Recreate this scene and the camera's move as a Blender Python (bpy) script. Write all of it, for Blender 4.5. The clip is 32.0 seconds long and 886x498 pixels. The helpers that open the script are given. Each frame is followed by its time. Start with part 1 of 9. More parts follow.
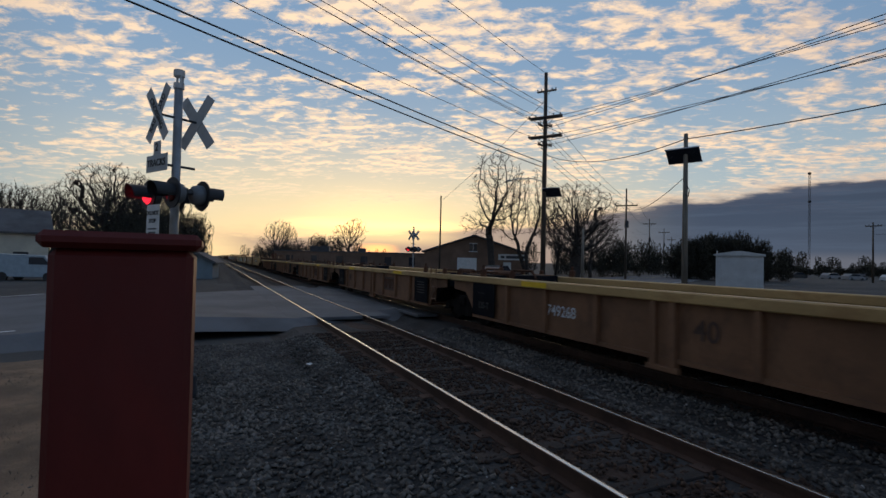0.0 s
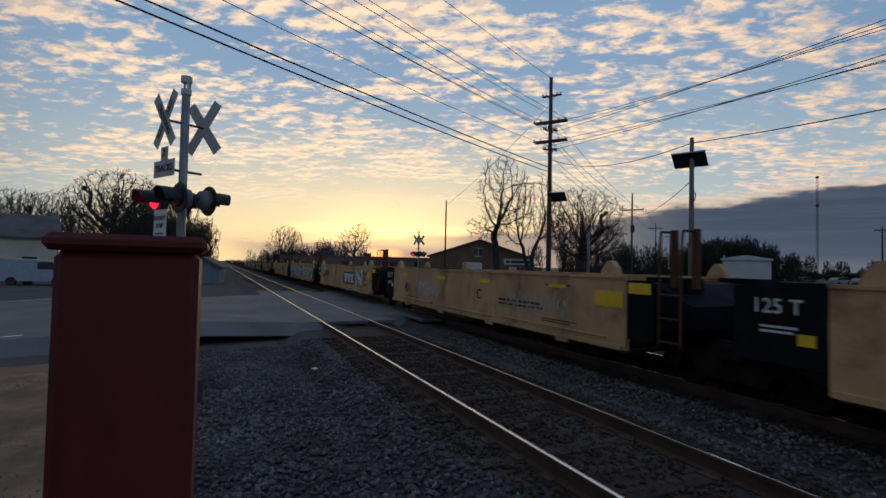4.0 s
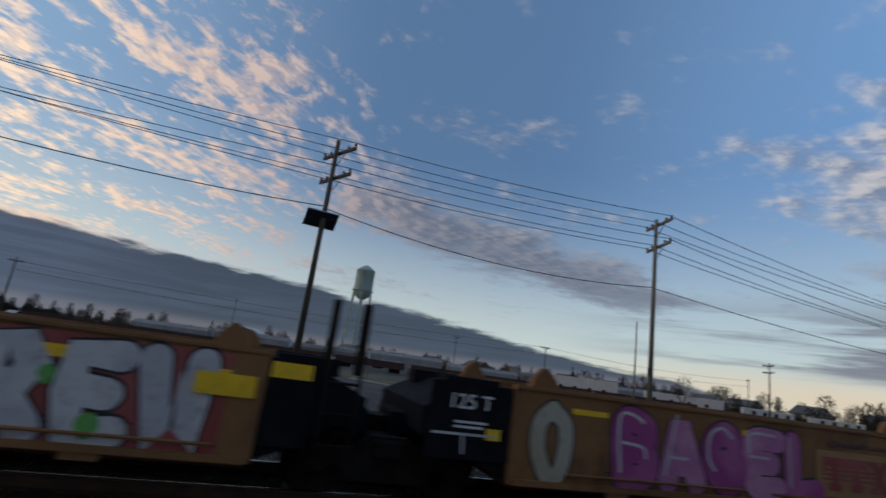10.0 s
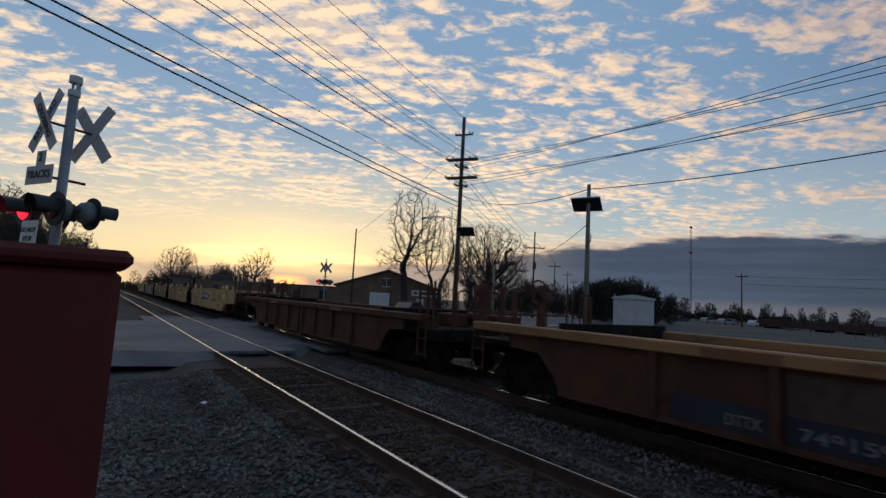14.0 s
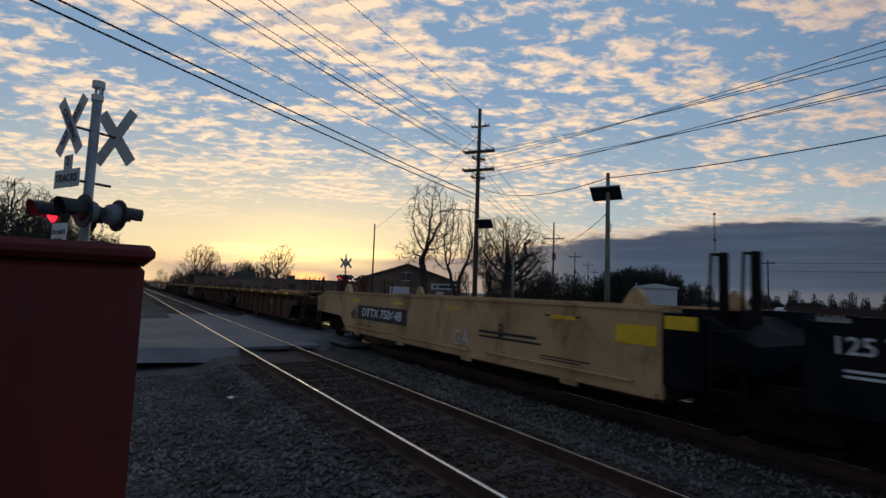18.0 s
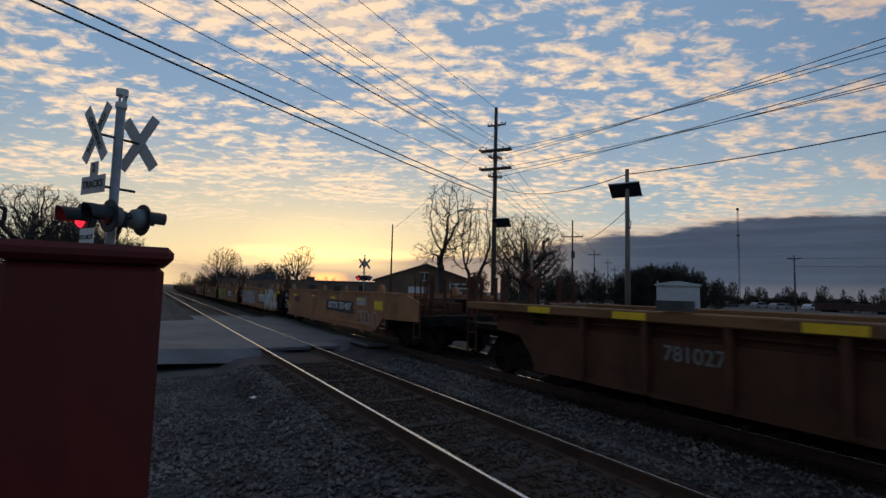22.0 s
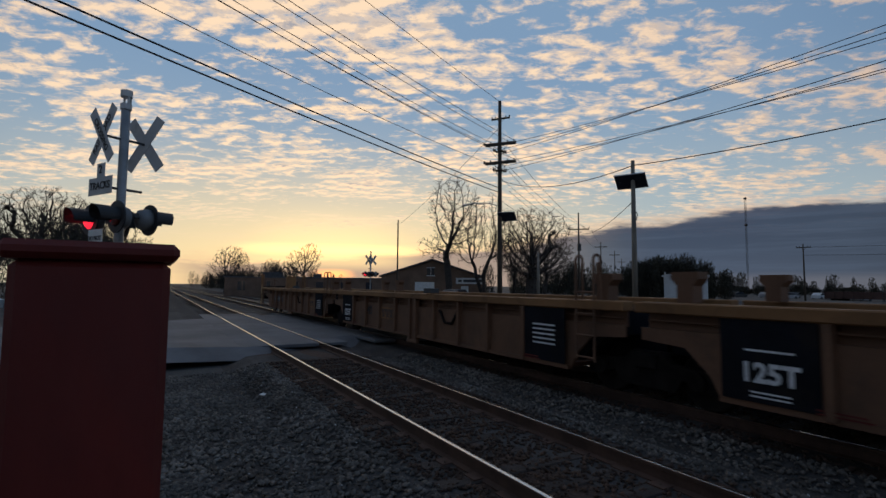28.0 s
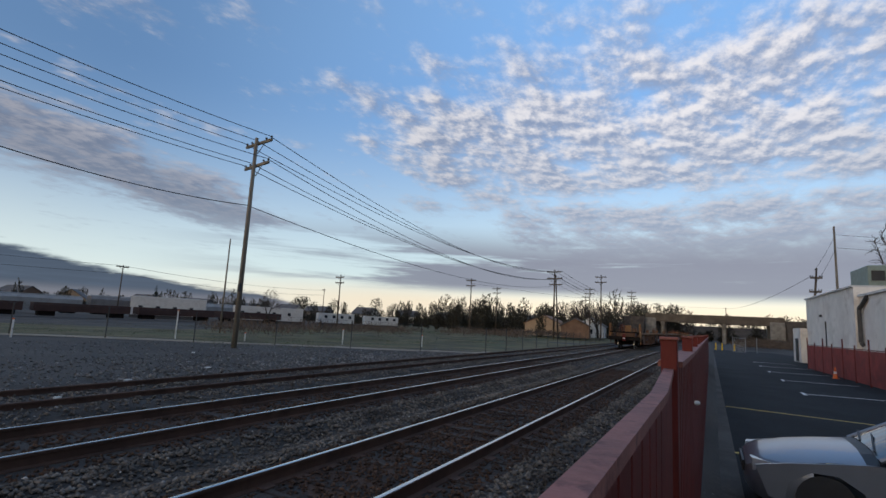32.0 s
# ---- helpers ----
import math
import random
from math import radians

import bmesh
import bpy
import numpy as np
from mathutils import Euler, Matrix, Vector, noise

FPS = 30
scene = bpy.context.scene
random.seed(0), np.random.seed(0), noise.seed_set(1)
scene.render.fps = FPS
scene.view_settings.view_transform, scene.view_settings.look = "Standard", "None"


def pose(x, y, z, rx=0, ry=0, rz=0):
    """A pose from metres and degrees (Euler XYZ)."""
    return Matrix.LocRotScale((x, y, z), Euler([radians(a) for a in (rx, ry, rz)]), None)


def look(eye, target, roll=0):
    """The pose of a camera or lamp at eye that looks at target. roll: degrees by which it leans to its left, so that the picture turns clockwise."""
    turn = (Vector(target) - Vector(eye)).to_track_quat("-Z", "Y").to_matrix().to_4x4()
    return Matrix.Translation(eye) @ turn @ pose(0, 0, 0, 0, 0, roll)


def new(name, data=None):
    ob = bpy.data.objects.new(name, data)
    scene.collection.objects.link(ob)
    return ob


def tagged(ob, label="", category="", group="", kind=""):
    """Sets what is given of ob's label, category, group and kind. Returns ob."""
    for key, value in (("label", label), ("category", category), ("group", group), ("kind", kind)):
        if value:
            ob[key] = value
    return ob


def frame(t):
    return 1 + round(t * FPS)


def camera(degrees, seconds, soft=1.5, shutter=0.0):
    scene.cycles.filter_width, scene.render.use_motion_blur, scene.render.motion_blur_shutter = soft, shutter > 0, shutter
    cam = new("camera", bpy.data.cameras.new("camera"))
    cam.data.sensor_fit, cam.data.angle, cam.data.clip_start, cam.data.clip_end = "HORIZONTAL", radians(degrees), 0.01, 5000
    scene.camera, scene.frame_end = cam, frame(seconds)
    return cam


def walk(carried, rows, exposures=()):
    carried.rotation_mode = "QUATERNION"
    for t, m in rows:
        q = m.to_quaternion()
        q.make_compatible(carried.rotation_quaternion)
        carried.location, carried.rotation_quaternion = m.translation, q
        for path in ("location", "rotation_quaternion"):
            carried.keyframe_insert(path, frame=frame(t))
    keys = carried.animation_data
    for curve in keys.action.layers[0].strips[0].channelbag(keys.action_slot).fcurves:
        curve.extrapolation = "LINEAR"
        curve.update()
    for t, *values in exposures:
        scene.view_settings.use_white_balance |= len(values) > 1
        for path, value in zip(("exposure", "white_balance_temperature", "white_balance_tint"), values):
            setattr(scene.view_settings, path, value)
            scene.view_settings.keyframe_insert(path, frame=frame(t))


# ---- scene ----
cam = camera(83.4, 32.0, soft=1.5, shutter=0.08)
PATH = [
    (0.0, pose(0.014, -2.934, 1.785, 91.35, -1.27, 65.12)),
    (0.5, pose(0.017, -2.935, 1.785, 91.43, -1.30, 65.17)),
    (1.0, pose(0.014, -2.934, 1.785, 91.55, -1.37, 65.20)),
    (1.5, pose(0.011, -2.935, 1.785, 91.62, -1.29, 65.28)),
    (2.0, pose(0.011, -2.934, 1.784, 91.72, -1.30, 65.37)),
    (2.5, pose(0.011, -2.934, 1.784, 91.80, -1.21, 65.48)),
    (4.5, pose(0.012, -2.933, 1.783, 91.88, -1.26, 65.75)),
    (5.0, pose(0.009, -2.933, 1.783, 92.58, -2.47, 60.00)),
    (5.5, pose(0.016, -2.949, 1.783, 94.73, -4.51, 42.48)),
    (6.0, pose(0.025, -2.947, 1.778, 98.06, -3.37, 11.92)),
    (6.5, pose(0.024, -2.952, 1.775, 99.54, -1.36, -20.56)),
    (7.0, pose(0.017, -2.972, 1.764, 100.27, 0.01, -46.95)),
    (7.5, pose(0.003, -2.964, 1.763, 100.93, -1.39, -57.52)),
    (8.0, pose(-0.010, -2.959, 1.763, 102.26, -2.19, -62.79)),
    (8.5, pose(-0.015, -2.961, 1.762, 102.66, -2.44, -64.08)),
    (9.0, pose(-0.017, -2.957, 1.763, 103.69, -2.75, -62.76)),
    (9.5, pose(-0.006, -2.958, 1.762, 107.62, -4.34, -57.29)),
    (10.0, pose(-0.002, -2.952, 1.764, 103.30, -7.80, -17.67)),
    (10.2, pose(-0.003, -2.948, 1.767, 100.63, -7.96, 1.51)),
    (10.5, pose(0.000, -2.949, 1.774, 97.92, -5.63, 28.94)),
    (11.0, pose(-0.014, -2.955, 1.776, 97.11, -3.50, 48.98)),
    (11.5, pose(-0.018, -2.958, 1.778, 96.69, -3.25, 51.52)),
    (12.0, pose(-0.019, -2.959, 1.780, 96.46, -3.25, 52.40)),
    (12.5, pose(-0.019, -2.957, 1.780, 96.29, -3.21, 53.10)),
    (13.0, pose(-0.021, -2.959, 1.780, 96.10, -3.23, 53.80)),
    (13.5, pose(-0.022, -2.959, 1.781, 95.93, -3.18, 54.45)),
    (14.0, pose(-0.021, -2.960, 1.780, 95.82, -3.11, 55.08)),
    (14.5, pose(-0.020, -2.961, 1.780, 95.67, -3.03, 55.62)),
    (16.5, pose(-0.016, -2.958, 1.777, 95.09, -2.43, 57.08)),
    (17.0, pose(-0.013, -2.959, 1.777, 94.99, -2.34, 57.20)),
    (17.5, pose(-0.010, -2.959, 1.776, 94.93, -2.15, 57.19)),
    (18.0, pose(-0.009, -2.958, 1.776, 94.92, -2.02, 57.35)),
    (18.5, pose(-0.010, -2.957, 1.776, 94.74, -1.99, 57.74)),
    (19.0, pose(-0.014, -2.955, 1.776, 94.61, -1.91, 58.20)),
    (19.5, pose(-0.015, -2.955, 1.775, 94.52, -1.88, 58.54)),
    (20.0, pose(-0.016, -2.956, 1.776, 94.57, -1.81, 58.82)),
    (20.5, pose(-0.016, -2.957, 1.776, 94.73, -1.68, 59.06)),
    (21.0, pose(-0.013, -2.957, 1.776, 94.74, -1.62, 59.24)),
    (21.5, pose(-0.011, -2.955, 1.775, 94.80, -1.55, 59.35)),
    (22.0, pose(-0.007, -2.955, 1.775, 94.82, -1.44, 59.47)),
    (22.5, pose(-0.003, -2.956, 1.775, 94.83, -1.33, 59.54)),
    (23.0, pose(-0.004, -2.955, 1.774, 94.83, -1.18, 59.62)),
    (23.5, pose(-0.003, -2.954, 1.773, 94.78, -1.09, 59.55)),
    (24.0, pose(-0.002, -2.954, 1.773, 94.71, -0.98, 59.44)),
    (24.5, pose(-0.004, -2.955, 1.773, 94.63, -0.89, 59.34)),
    (25.0, pose(-0.006, -2.955, 1.773, 94.59, -0.81, 59.49)),
    (25.5, pose(-0.006, -2.955, 1.773, 94.50, -0.77, 59.67)),
    (27.5, pose(-0.007, -2.954, 1.773, 94.27, -0.51, 60.15)),
    (28.0, pose(-0.004, -2.954, 1.773, 94.23, -0.49, 60.23)),
    (28.5, pose(-0.003, -2.954, 1.772, 94.13, -0.48, 60.09)),
    (29.0, pose(-0.001, -2.954, 1.771, 95.18, -2.79, 51.38)),
    (29.5, pose(0.018, -2.959, 1.757, 97.24, -3.81, 30.99)),
    (29.6, pose(0.018, -2.962, 1.752, 97.69, -3.87, 23.88)),
    (29.9, pose(0.018, -2.972, 1.752, 99.08, -2.97, 0.85)),
    (30.0, pose(0.019, -2.971, 1.755, 99.55, -2.53, -7.38)),
    (30.4, pose(0.028, -2.970, 1.763, 100.32, -0.09, -37.85)),
    (30.5, pose(0.031, -2.967, 1.765, 100.03, -0.30, -39.96)),
    (31.0, pose(0.036, -2.955, 1.768, 98.91, -0.84, -48.08)),
    (31.5, pose(0.038, -2.956, 1.767, 98.21, -1.82, -55.41)),
    (32.0, pose(0.020, -2.958, 1.768, 98.20, -3.03, -61.86)),
]
EXPOSURES = [(0.0, 0.0), (5.0, 0.0), (6.0, 0.12), (7.0, 0.50), (8.0, 0.33), (9.0, 0.25), (9.5, 0.35), (11.0, -0.05), (12.0, -0.05), (14.0, 0.0), (29.0, -0.1), (30.0, -0.05), (31.0, 0.62), (32.0, 0.65)]
walk(cam, PATH, EXPOSURES)

# ---- sky and light ----
SKY_GAIN = 0.10
SUN_DIR = Vector((-0.954, 0.297, 0.045)).normalized()


class Nodes:
    """Small helper to write node trees as plain expressions."""

    def __init__(self, tree):
        self.t = tree

    def add(self, kind):
        return self.t.nodes.new(kind)

    def link(self, a, b):
        if isinstance(a, bpy.types.NodeSocket):
            self.t.links.new(a, b)
        else:
            b.default_value = a

    def math(self, op, a, b=0.0, c=None, clamp=False):
        n = self.add("ShaderNodeMath")
        n.operation, n.use_clamp = op, clamp
        self.link(a, n.inputs[0])
        self.link(b, n.inputs[1])
        if c is not None:
            self.link(c, n.inputs[2])
        return n.outputs[0]

    def mix(self, f, a, b, kind="MIX"):
        n = self.add("ShaderNodeMix")
        n.data_type, n.blend_type, n.clamp_factor = "RGBA", kind, True
        self.link(f, n.inputs[0])
        self.link(a, n.inputs[6])
        self.link(b, n.inputs[7])
        return n.outputs[2]

    def noise(self, vec, scale, detail=4.0, rough=0.55, dist=0.0):
        n = self.add("ShaderNodeTexNoise")
        if vec is not None:
            self.link(vec, n.inputs["Vector"])
        n.inputs["Scale"].default_value = scale
        n.inputs["Detail"].default_value = detail
        n.inputs["Roughness"].default_value = rough
        n.inputs["Distortion"].default_value = dist
        return n.outputs["Fac"]

    def ramp(self, f, *stops):
        n = self.add("ShaderNodeValToRGB")
        self.link(f, n.inputs[0])
        e = n.color_ramp.elements
        while len(e) < len(stops):
            e.new(0.5)
        for s, (p, c) in zip(e, stops):
            s.position = p
            s.color = (c, c, c, 1) if isinstance(c, (int, float)) else (*c, 1)
        return n.outputs[0]

    def smooth(self, v, a, b):
        n = self.add("ShaderNodeMapRange")
        n.interpolation_type = "SMOOTHSTEP"
        self.link(v, n.inputs[0])
        n.inputs[1].default_value, n.inputs[2].default_value = a, b
        return n.outputs[0]

    def combine(self, x, y, z):
        n = self.add("ShaderNodeCombineXYZ")
        for v, s in zip((x, y, z), n.inputs):
            self.link(v, s)
        return n.outputs[0]


def make_world():
    world = bpy.data.worlds.new("dawn_sky")
    scene.world = world
    world.use_nodes = True
    t = world.node_tree
    t.nodes.clear()
    N = Nodes(t)
    co = N.add("ShaderNodeTexCoord").outputs["Generated"]
    sep = N.add("ShaderNodeSeparateXYZ")
    N.link(co, sep.inputs[0])
    x, y, z = sep.outputs
    sky = N.add("ShaderNodeTexSky")
    sky.sky_type, sky.sun_disc = "NISHITA", False
    sky.sun_elevation = radians(4.0)
    sky.sun_rotation = math.atan2(SUN_DIR.x, SUN_DIR.y)
    sky.air_density, sky.dust_density, sky.ozone_density = 1.0, 0.6, 2.5
    base = N.mix(1.0, sky.outputs[0], (SKY_GAIN, SKY_GAIN, SKY_GAIN, 1), "MULTIPLY")
    # how near to the sun: 1 at the sun, 0 away from it
    sd = N.math("ADD", N.math("MULTIPLY", x, SUN_DIR.x), N.math("MULTIPLY", y, SUN_DIR.y))
    near = N.smooth(sd, 0.25, 1.0)
    far = N.smooth(sd, 0.3, -0.8)
    # clear sky: pale at the horizon, blue above
    up = N.smooth(z, -0.02, 0.42)
    clear = N.mix(up, N.mix(far, (0.58, 0.64, 0.60, 1), (0.44, 0.51, 0.50, 1)), N.mix(far, (0.25, 0.39, 0.58, 1), (0.12, 0.24, 0.46, 1)))
    # deeper blue square to the sun, and darker behind the viewer
    deep = N.math("MULTIPLY", N.smooth(N.math("ABSOLUTE", N.math("SUBTRACT", sd, 0.02)), 0.78, 0.12), N.smooth(z, 0.0, 0.42))
    clear = N.mix(N.math("MULTIPLY", deep, 0.80), clear, (0.055, 0.120, 0.250, 1))
    glow = N.math("MULTIPLY", N.smooth(sd, 0.78, 1.0), N.smooth(z, 0.30, 0.02))
    clear = N.mix(glow, clear, (1.12, 0.84, 0.44, 1))
    base = N.mix(0.85, base, clear)
    # cloud sheet: the direction laid out on a flat ceiling
    zz = N.math("ADD", N.math("MAXIMUM", z, 0.0), 0.10)
    px = N.math("DIVIDE", x, zz)
    py = N.math("DIVIDE", y, zz)
    west = N.smooth(N.math("ADD", sd, N.math("MULTIPLY", N.math("SUBTRACT", N.noise(co, 3.0, 3.0, 0.6), 0.5), 0.5)), -0.06, 0.42)

    def sheet(dx, dy):
        qx, qy = N.math("ADD", px, dx), N.math("ADD", py, dy)
        flat = N.combine(N.math("ADD", N.math("MULTIPLY", qx, -1.0), N.math("MULTIPLY", qy, 0.58)), N.math("ADD", N.math("MULTIPLY", qy, 0.62), N.math("MULTIPLY", qx, 0.36)), 0.0)
        puffs = N.noise(flat, 12.0, 8.0, 0.62, 0.3)
        fields = N.noise(flat, 1.7, 4.0, 0.6, 0.3)
        even = N.combine(N.math("ADD", N.math("MULTIPLY", qx, 0.75), N.math("MULTIPLY", qy, 0.35)), N.math("SUBTRACT", N.math("MULTIPLY", qy, 0.95), N.math("MULTIPLY", qx, 0.2)), 0.0)
        broad = N.noise(even, 3.4, 6.0, 0.56, 0.10)
        tufts = N.noise(even, 11.5, 7.0, 0.60, 0.05)
        w = N.math("ADD", puffs, N.math("MULTIPLY", N.math("SUBTRACT", fields, 0.51), 0.95))
        e = N.math("ADD", N.math("MULTIPLY", broad, 0.64), N.math("MULTIPLY", tufts, 0.36))
        return N.math("ADD", N.math("MULTIPLY", w, west), N.math("MULTIPLY", e, N.math("SUBTRACT", 1.0, west)))

    here = sheet(0.0, 0.0)
    sunward = sheet(SUN_DIR.x * 0.045, SUN_DIR.y * 0.045)
    # in the east: a long grey bar, a broad field, a clear lane and low puffs
    u = N.math("SUBTRACT", py, N.math("ADD", N.math("MULTIPLY", px, 0.20), 2.42))
    bar = N.math("MULTIPLY", N.smooth(N.math("ABSOLUTE", u), 0.62, 0.12), N.math("MULTIPLY", N.smooth(px, -0.4, 0.3), N.smooth(px, 2.9, 2.2)))
    field = N.math("MULTIPLY", N.math("MULTIPLY", N.smooth(px, 1.0, 1.75), N.smooth(px, 3.0, 2.5)), N.smooth(py, 1.85, 0.9))
    low = N.math("MULTIPLY", N.smooth(px, 2.5, 3.1), N.smooth(py, 1.7, 0.7))
    east = N.math("MAXIMUM", N.math("MAXIMUM", bar, field), low)
    bias = N.math("MULTIPLY", N.math("SUBTRACT", N.math("MULTIPLY", east, 0.225), 0.095), N.math("SUBTRACT", 1.0, west))
    bias = N.math("ADD", bias, N.math("MULTIPLY", bar, 0.05))
    amount = N.math("ADD", here, bias)
    sharp = N.smooth(amount, 0.44, 0.66)
    cover = N.math("ADD", N.math("MULTIPLY", sharp, west), N.math("MULTIPLY", N.smooth(amount, 0.43, 0.68), N.math("SUBTRACT", 1.0, west)))
    cover = N.math("MULTIPLY", cover, N.smooth(z, 0.06, 0.19))
    edge = N.smooth(N.math("SUBTRACT", here, sunward), -0.075, 0.095)
    thick = N.math("MULTIPLY", N.smooth(amount, 0.50, 0.74), N.math("SUBTRACT", 1.0, edge))
    lit = N.mix(near, (0.53, 0.40, 0.36, 1), (1.24, 0.90, 0.58, 1))
    grey = N.mix(near, (0.22, 0.235, 0.30, 1), (0.46, 0.43, 0.44, 1))
    cloud = N.mix(thick, lit, grey)
    pale = N.mix(N.math("MULTIPLY", N.math("MULTIPLY", edge, N.smooth(z, 0.10, 0.40)), N.math("SUBTRACT", 1.0, N.math("MULTIPLY", bar, 0.5))), N.mix(bar, (0.125, 0.145, 0.205, 1), (0.085, 0.10, 0.145, 1)), (0.44, 0.412, 0.405, 1))
    cloud = N.mix(N.math("MULTIPLY", N.smooth(sd, 0.50, 0.0), 0.95), cloud, pale)
    col = N.mix(N.math("MULTIPLY", cover, N.math("ADD", 0.82, N.math("MULTIPLY", west, 0.07))), base, cloud)
    # warm strip along the eastern horizon
    peach = N.math("MULTIPLY", N.smooth(z, 0.085, 0.03), N.smooth(x, 0.35, 0.9))
    col = N.mix(N.math("MULTIPLY", peach, 0.75), col, (0.56, 0.44, 0.31, 1))
    # grey layers low in the east
    st = N.noise(N.combine(N.math("MULTIPLY", x, 1.6), N.math("MULTIPLY", y, 1.6), N.math("MULTIPLY", z, 22.0)), 1.7, 5.0, 0.6, 0.2)
    streak = N.math("MULTIPLY", N.smooth(N.math("ADD", st, N.math("MULTIPLY", N.smooth(x, 0.72, 0.95), 0.20)), 0.44, 0.62), N.math("MULTIPLY", N.smooth(z, 0.20, 0.12), N.smooth(z, 0.05, 0.075)))
    streak = N.math("MULTIPLY", streak, N.smooth(x, 0.45, 0.9))
    col = N.mix(N.math("MULTIPLY", streak, 0.92), col, (0.125, 0.132, 0.172, 1))
    # a long dark bank of cloud low over the yard, thinning out to the east
    wob = N.math("MULTIPLY", N.math("SUBTRACT", N.noise(N.combine(N.math("MULTIPLY", x, 5.0), N.math("MULTIPLY", y, 5.0), N.math("MULTIPLY", z, 26.0)), 1.3, 8.0, 0.62), 0.5), 0.062)
    crest = N.ramp(N.math("MULTIPLY", N.math("ADD", x, 1.0), 0.5), (0.0, 0.042), (0.05, 0.066), (0.12, 0.080), (0.16, 0.107), (0.21, 0.123), (0.27, 0.133), (0.375, 0.127), (0.475, 0.113), (0.578, 0.106), (0.68, 0.082), (0.735, 0.055), (0.82, 0.036), (0.89, 0.0))
    top = N.math("ADD", crest, wob)
    bank = N.math("MULTIPLY", N.smooth(N.math("SUBTRACT", z, top), 0.006, -0.007), N.smooth(y, -0.02, 0.12))
    rim = N.math("MULTIPLY", N.smooth(N.math("ABSOLUTE", N.math("SUBTRACT", z, top)), 0.022, 0.0), N.smooth(x, 0.0, -0.5))
    col = N.mix(N.math("MULTIPLY", rim, 0.5), col, N.mix(near, (0.42, 0.34, 0.36, 1), (0.95, 0.62, 0.36, 1)))
    dark = N.mix(N.smooth(z, -0.01, 0.10), (0.060, 0.083, 0.138, 1), (0.036, 0.056, 0.104, 1))
    dark = N.mix(N.math("MULTIPLY", N.smooth(sd, 0.78, 0.40), 0.9), dark, (0.026, 0.040, 0.068, 1))
    veil = N.noise(N.combine(N.math("MULTIPLY", x, 2.2), N.math("MULTIPLY", y, 2.2), N.math("MULTIPLY", z, 34.0)), 2.0, 6.0, 0.62, 0.3)
    dark = N.mix(N.math("MULTIPLY", N.smooth(veil, 0.42, 0.68), 0.55), dark, N.mix(N.smooth(sd, 0.2, 0.8), (0.042, 0.063, 0.104, 1), (0.066, 0.096, 0.158, 1)))
    dark = N.mix(N.math("MULTIPLY", N.smooth(z, 0.032, 0.012), 0.40), dark, (0.20, 0.185, 0.20, 1))
    dark = N.mix(N.smooth(sd, 0.86, 0.985), dark, (0.27, 0.20, 0.23, 1))
    col = N.mix(N.math("MULTIPLY", bank, N.math("SUBTRACT", 0.95, N.math("MULTIPLY", N.smooth(sd, 0.8, 0.97), 0.2))), col, dark)
    # the rising sun's bright gap under the bank
    sx = N.math("SUBTRACT", sd, 0.0)
    gap = N.math("MULTIPLY", N.smooth(sx, 0.9975, 0.99985), N.smooth(N.math("ABSOLUTE", N.math("SUBTRACT", z, 0.022)), 0.012, 0.003))
    col = N.mix(gap, col, (3.2, 1.25, 0.30, 1))
    gap2 = N.math("MULTIPLY", N.smooth(sx, 0.975, 0.9995), N.smooth(N.math("ABSOLUTE", N.math("SUBTRACT", z, 0.068)), 0.016, 0.0))
    col = N.mix(N.math("MULTIPLY", gap2, 0.9), col, (2.6, 1.6, 0.62, 1))
    halo = N.math("MULTIPLY", N.smooth(sd, 0.978, 0.9999), N.math("MULTIPLY", N.smooth(z, 0.17, 0.05), N.smooth(z, 0.02, 0.05)))
    col = N.mix(N.math("MULTIPLY", halo, 0.55), col, (1.7, 1.2, 0.52, 1))
    col = N.mix(N.math("MULTIPLY", N.smooth(y, -0.12, -0.65), 0.72), col, (0.11, 0.135, 0.185, 1))
    # the eastern half is a little brighter than the zenith
    col = N.mix(1.0, col, N.mix(N.smooth(sd, 0.15, -0.5), (1, 1, 1, 1), (1.14, 1.16, 1.16, 1)), "MULTIPLY")
    col = N.mix(N.math("MULTIPLY", N.smooth(y, 0.62, 0.1), N.smooth(x, 0.35, 0.8)), col, N.mix(1.0, col, (1.22, 1.20, 1.17, 1), "MULTIPLY"))
    bg = N.add("ShaderNodeBackground")
    N.link(col, bg.inputs[0])
    bg.inputs[1].default_value = 1.0
    out = N.add("ShaderNodeOutputWorld")
    t.links.new(bg.outputs[0], out.inputs[0])


make_world()
sun_data = bpy.data.lights.new("sun", "SUN")
sun_data.energy, sun_data.angle, sun_data.color = 0.32, radians(10), (1.0, 0.70, 0.42)
sun = new("sun", sun_data)
sun.matrix_world = look((-90, 30, 12), (0, 0, 0))
sun.rotation_euler = (-SUN_DIR).to_track_quat("-Z", "Y").to_euler()

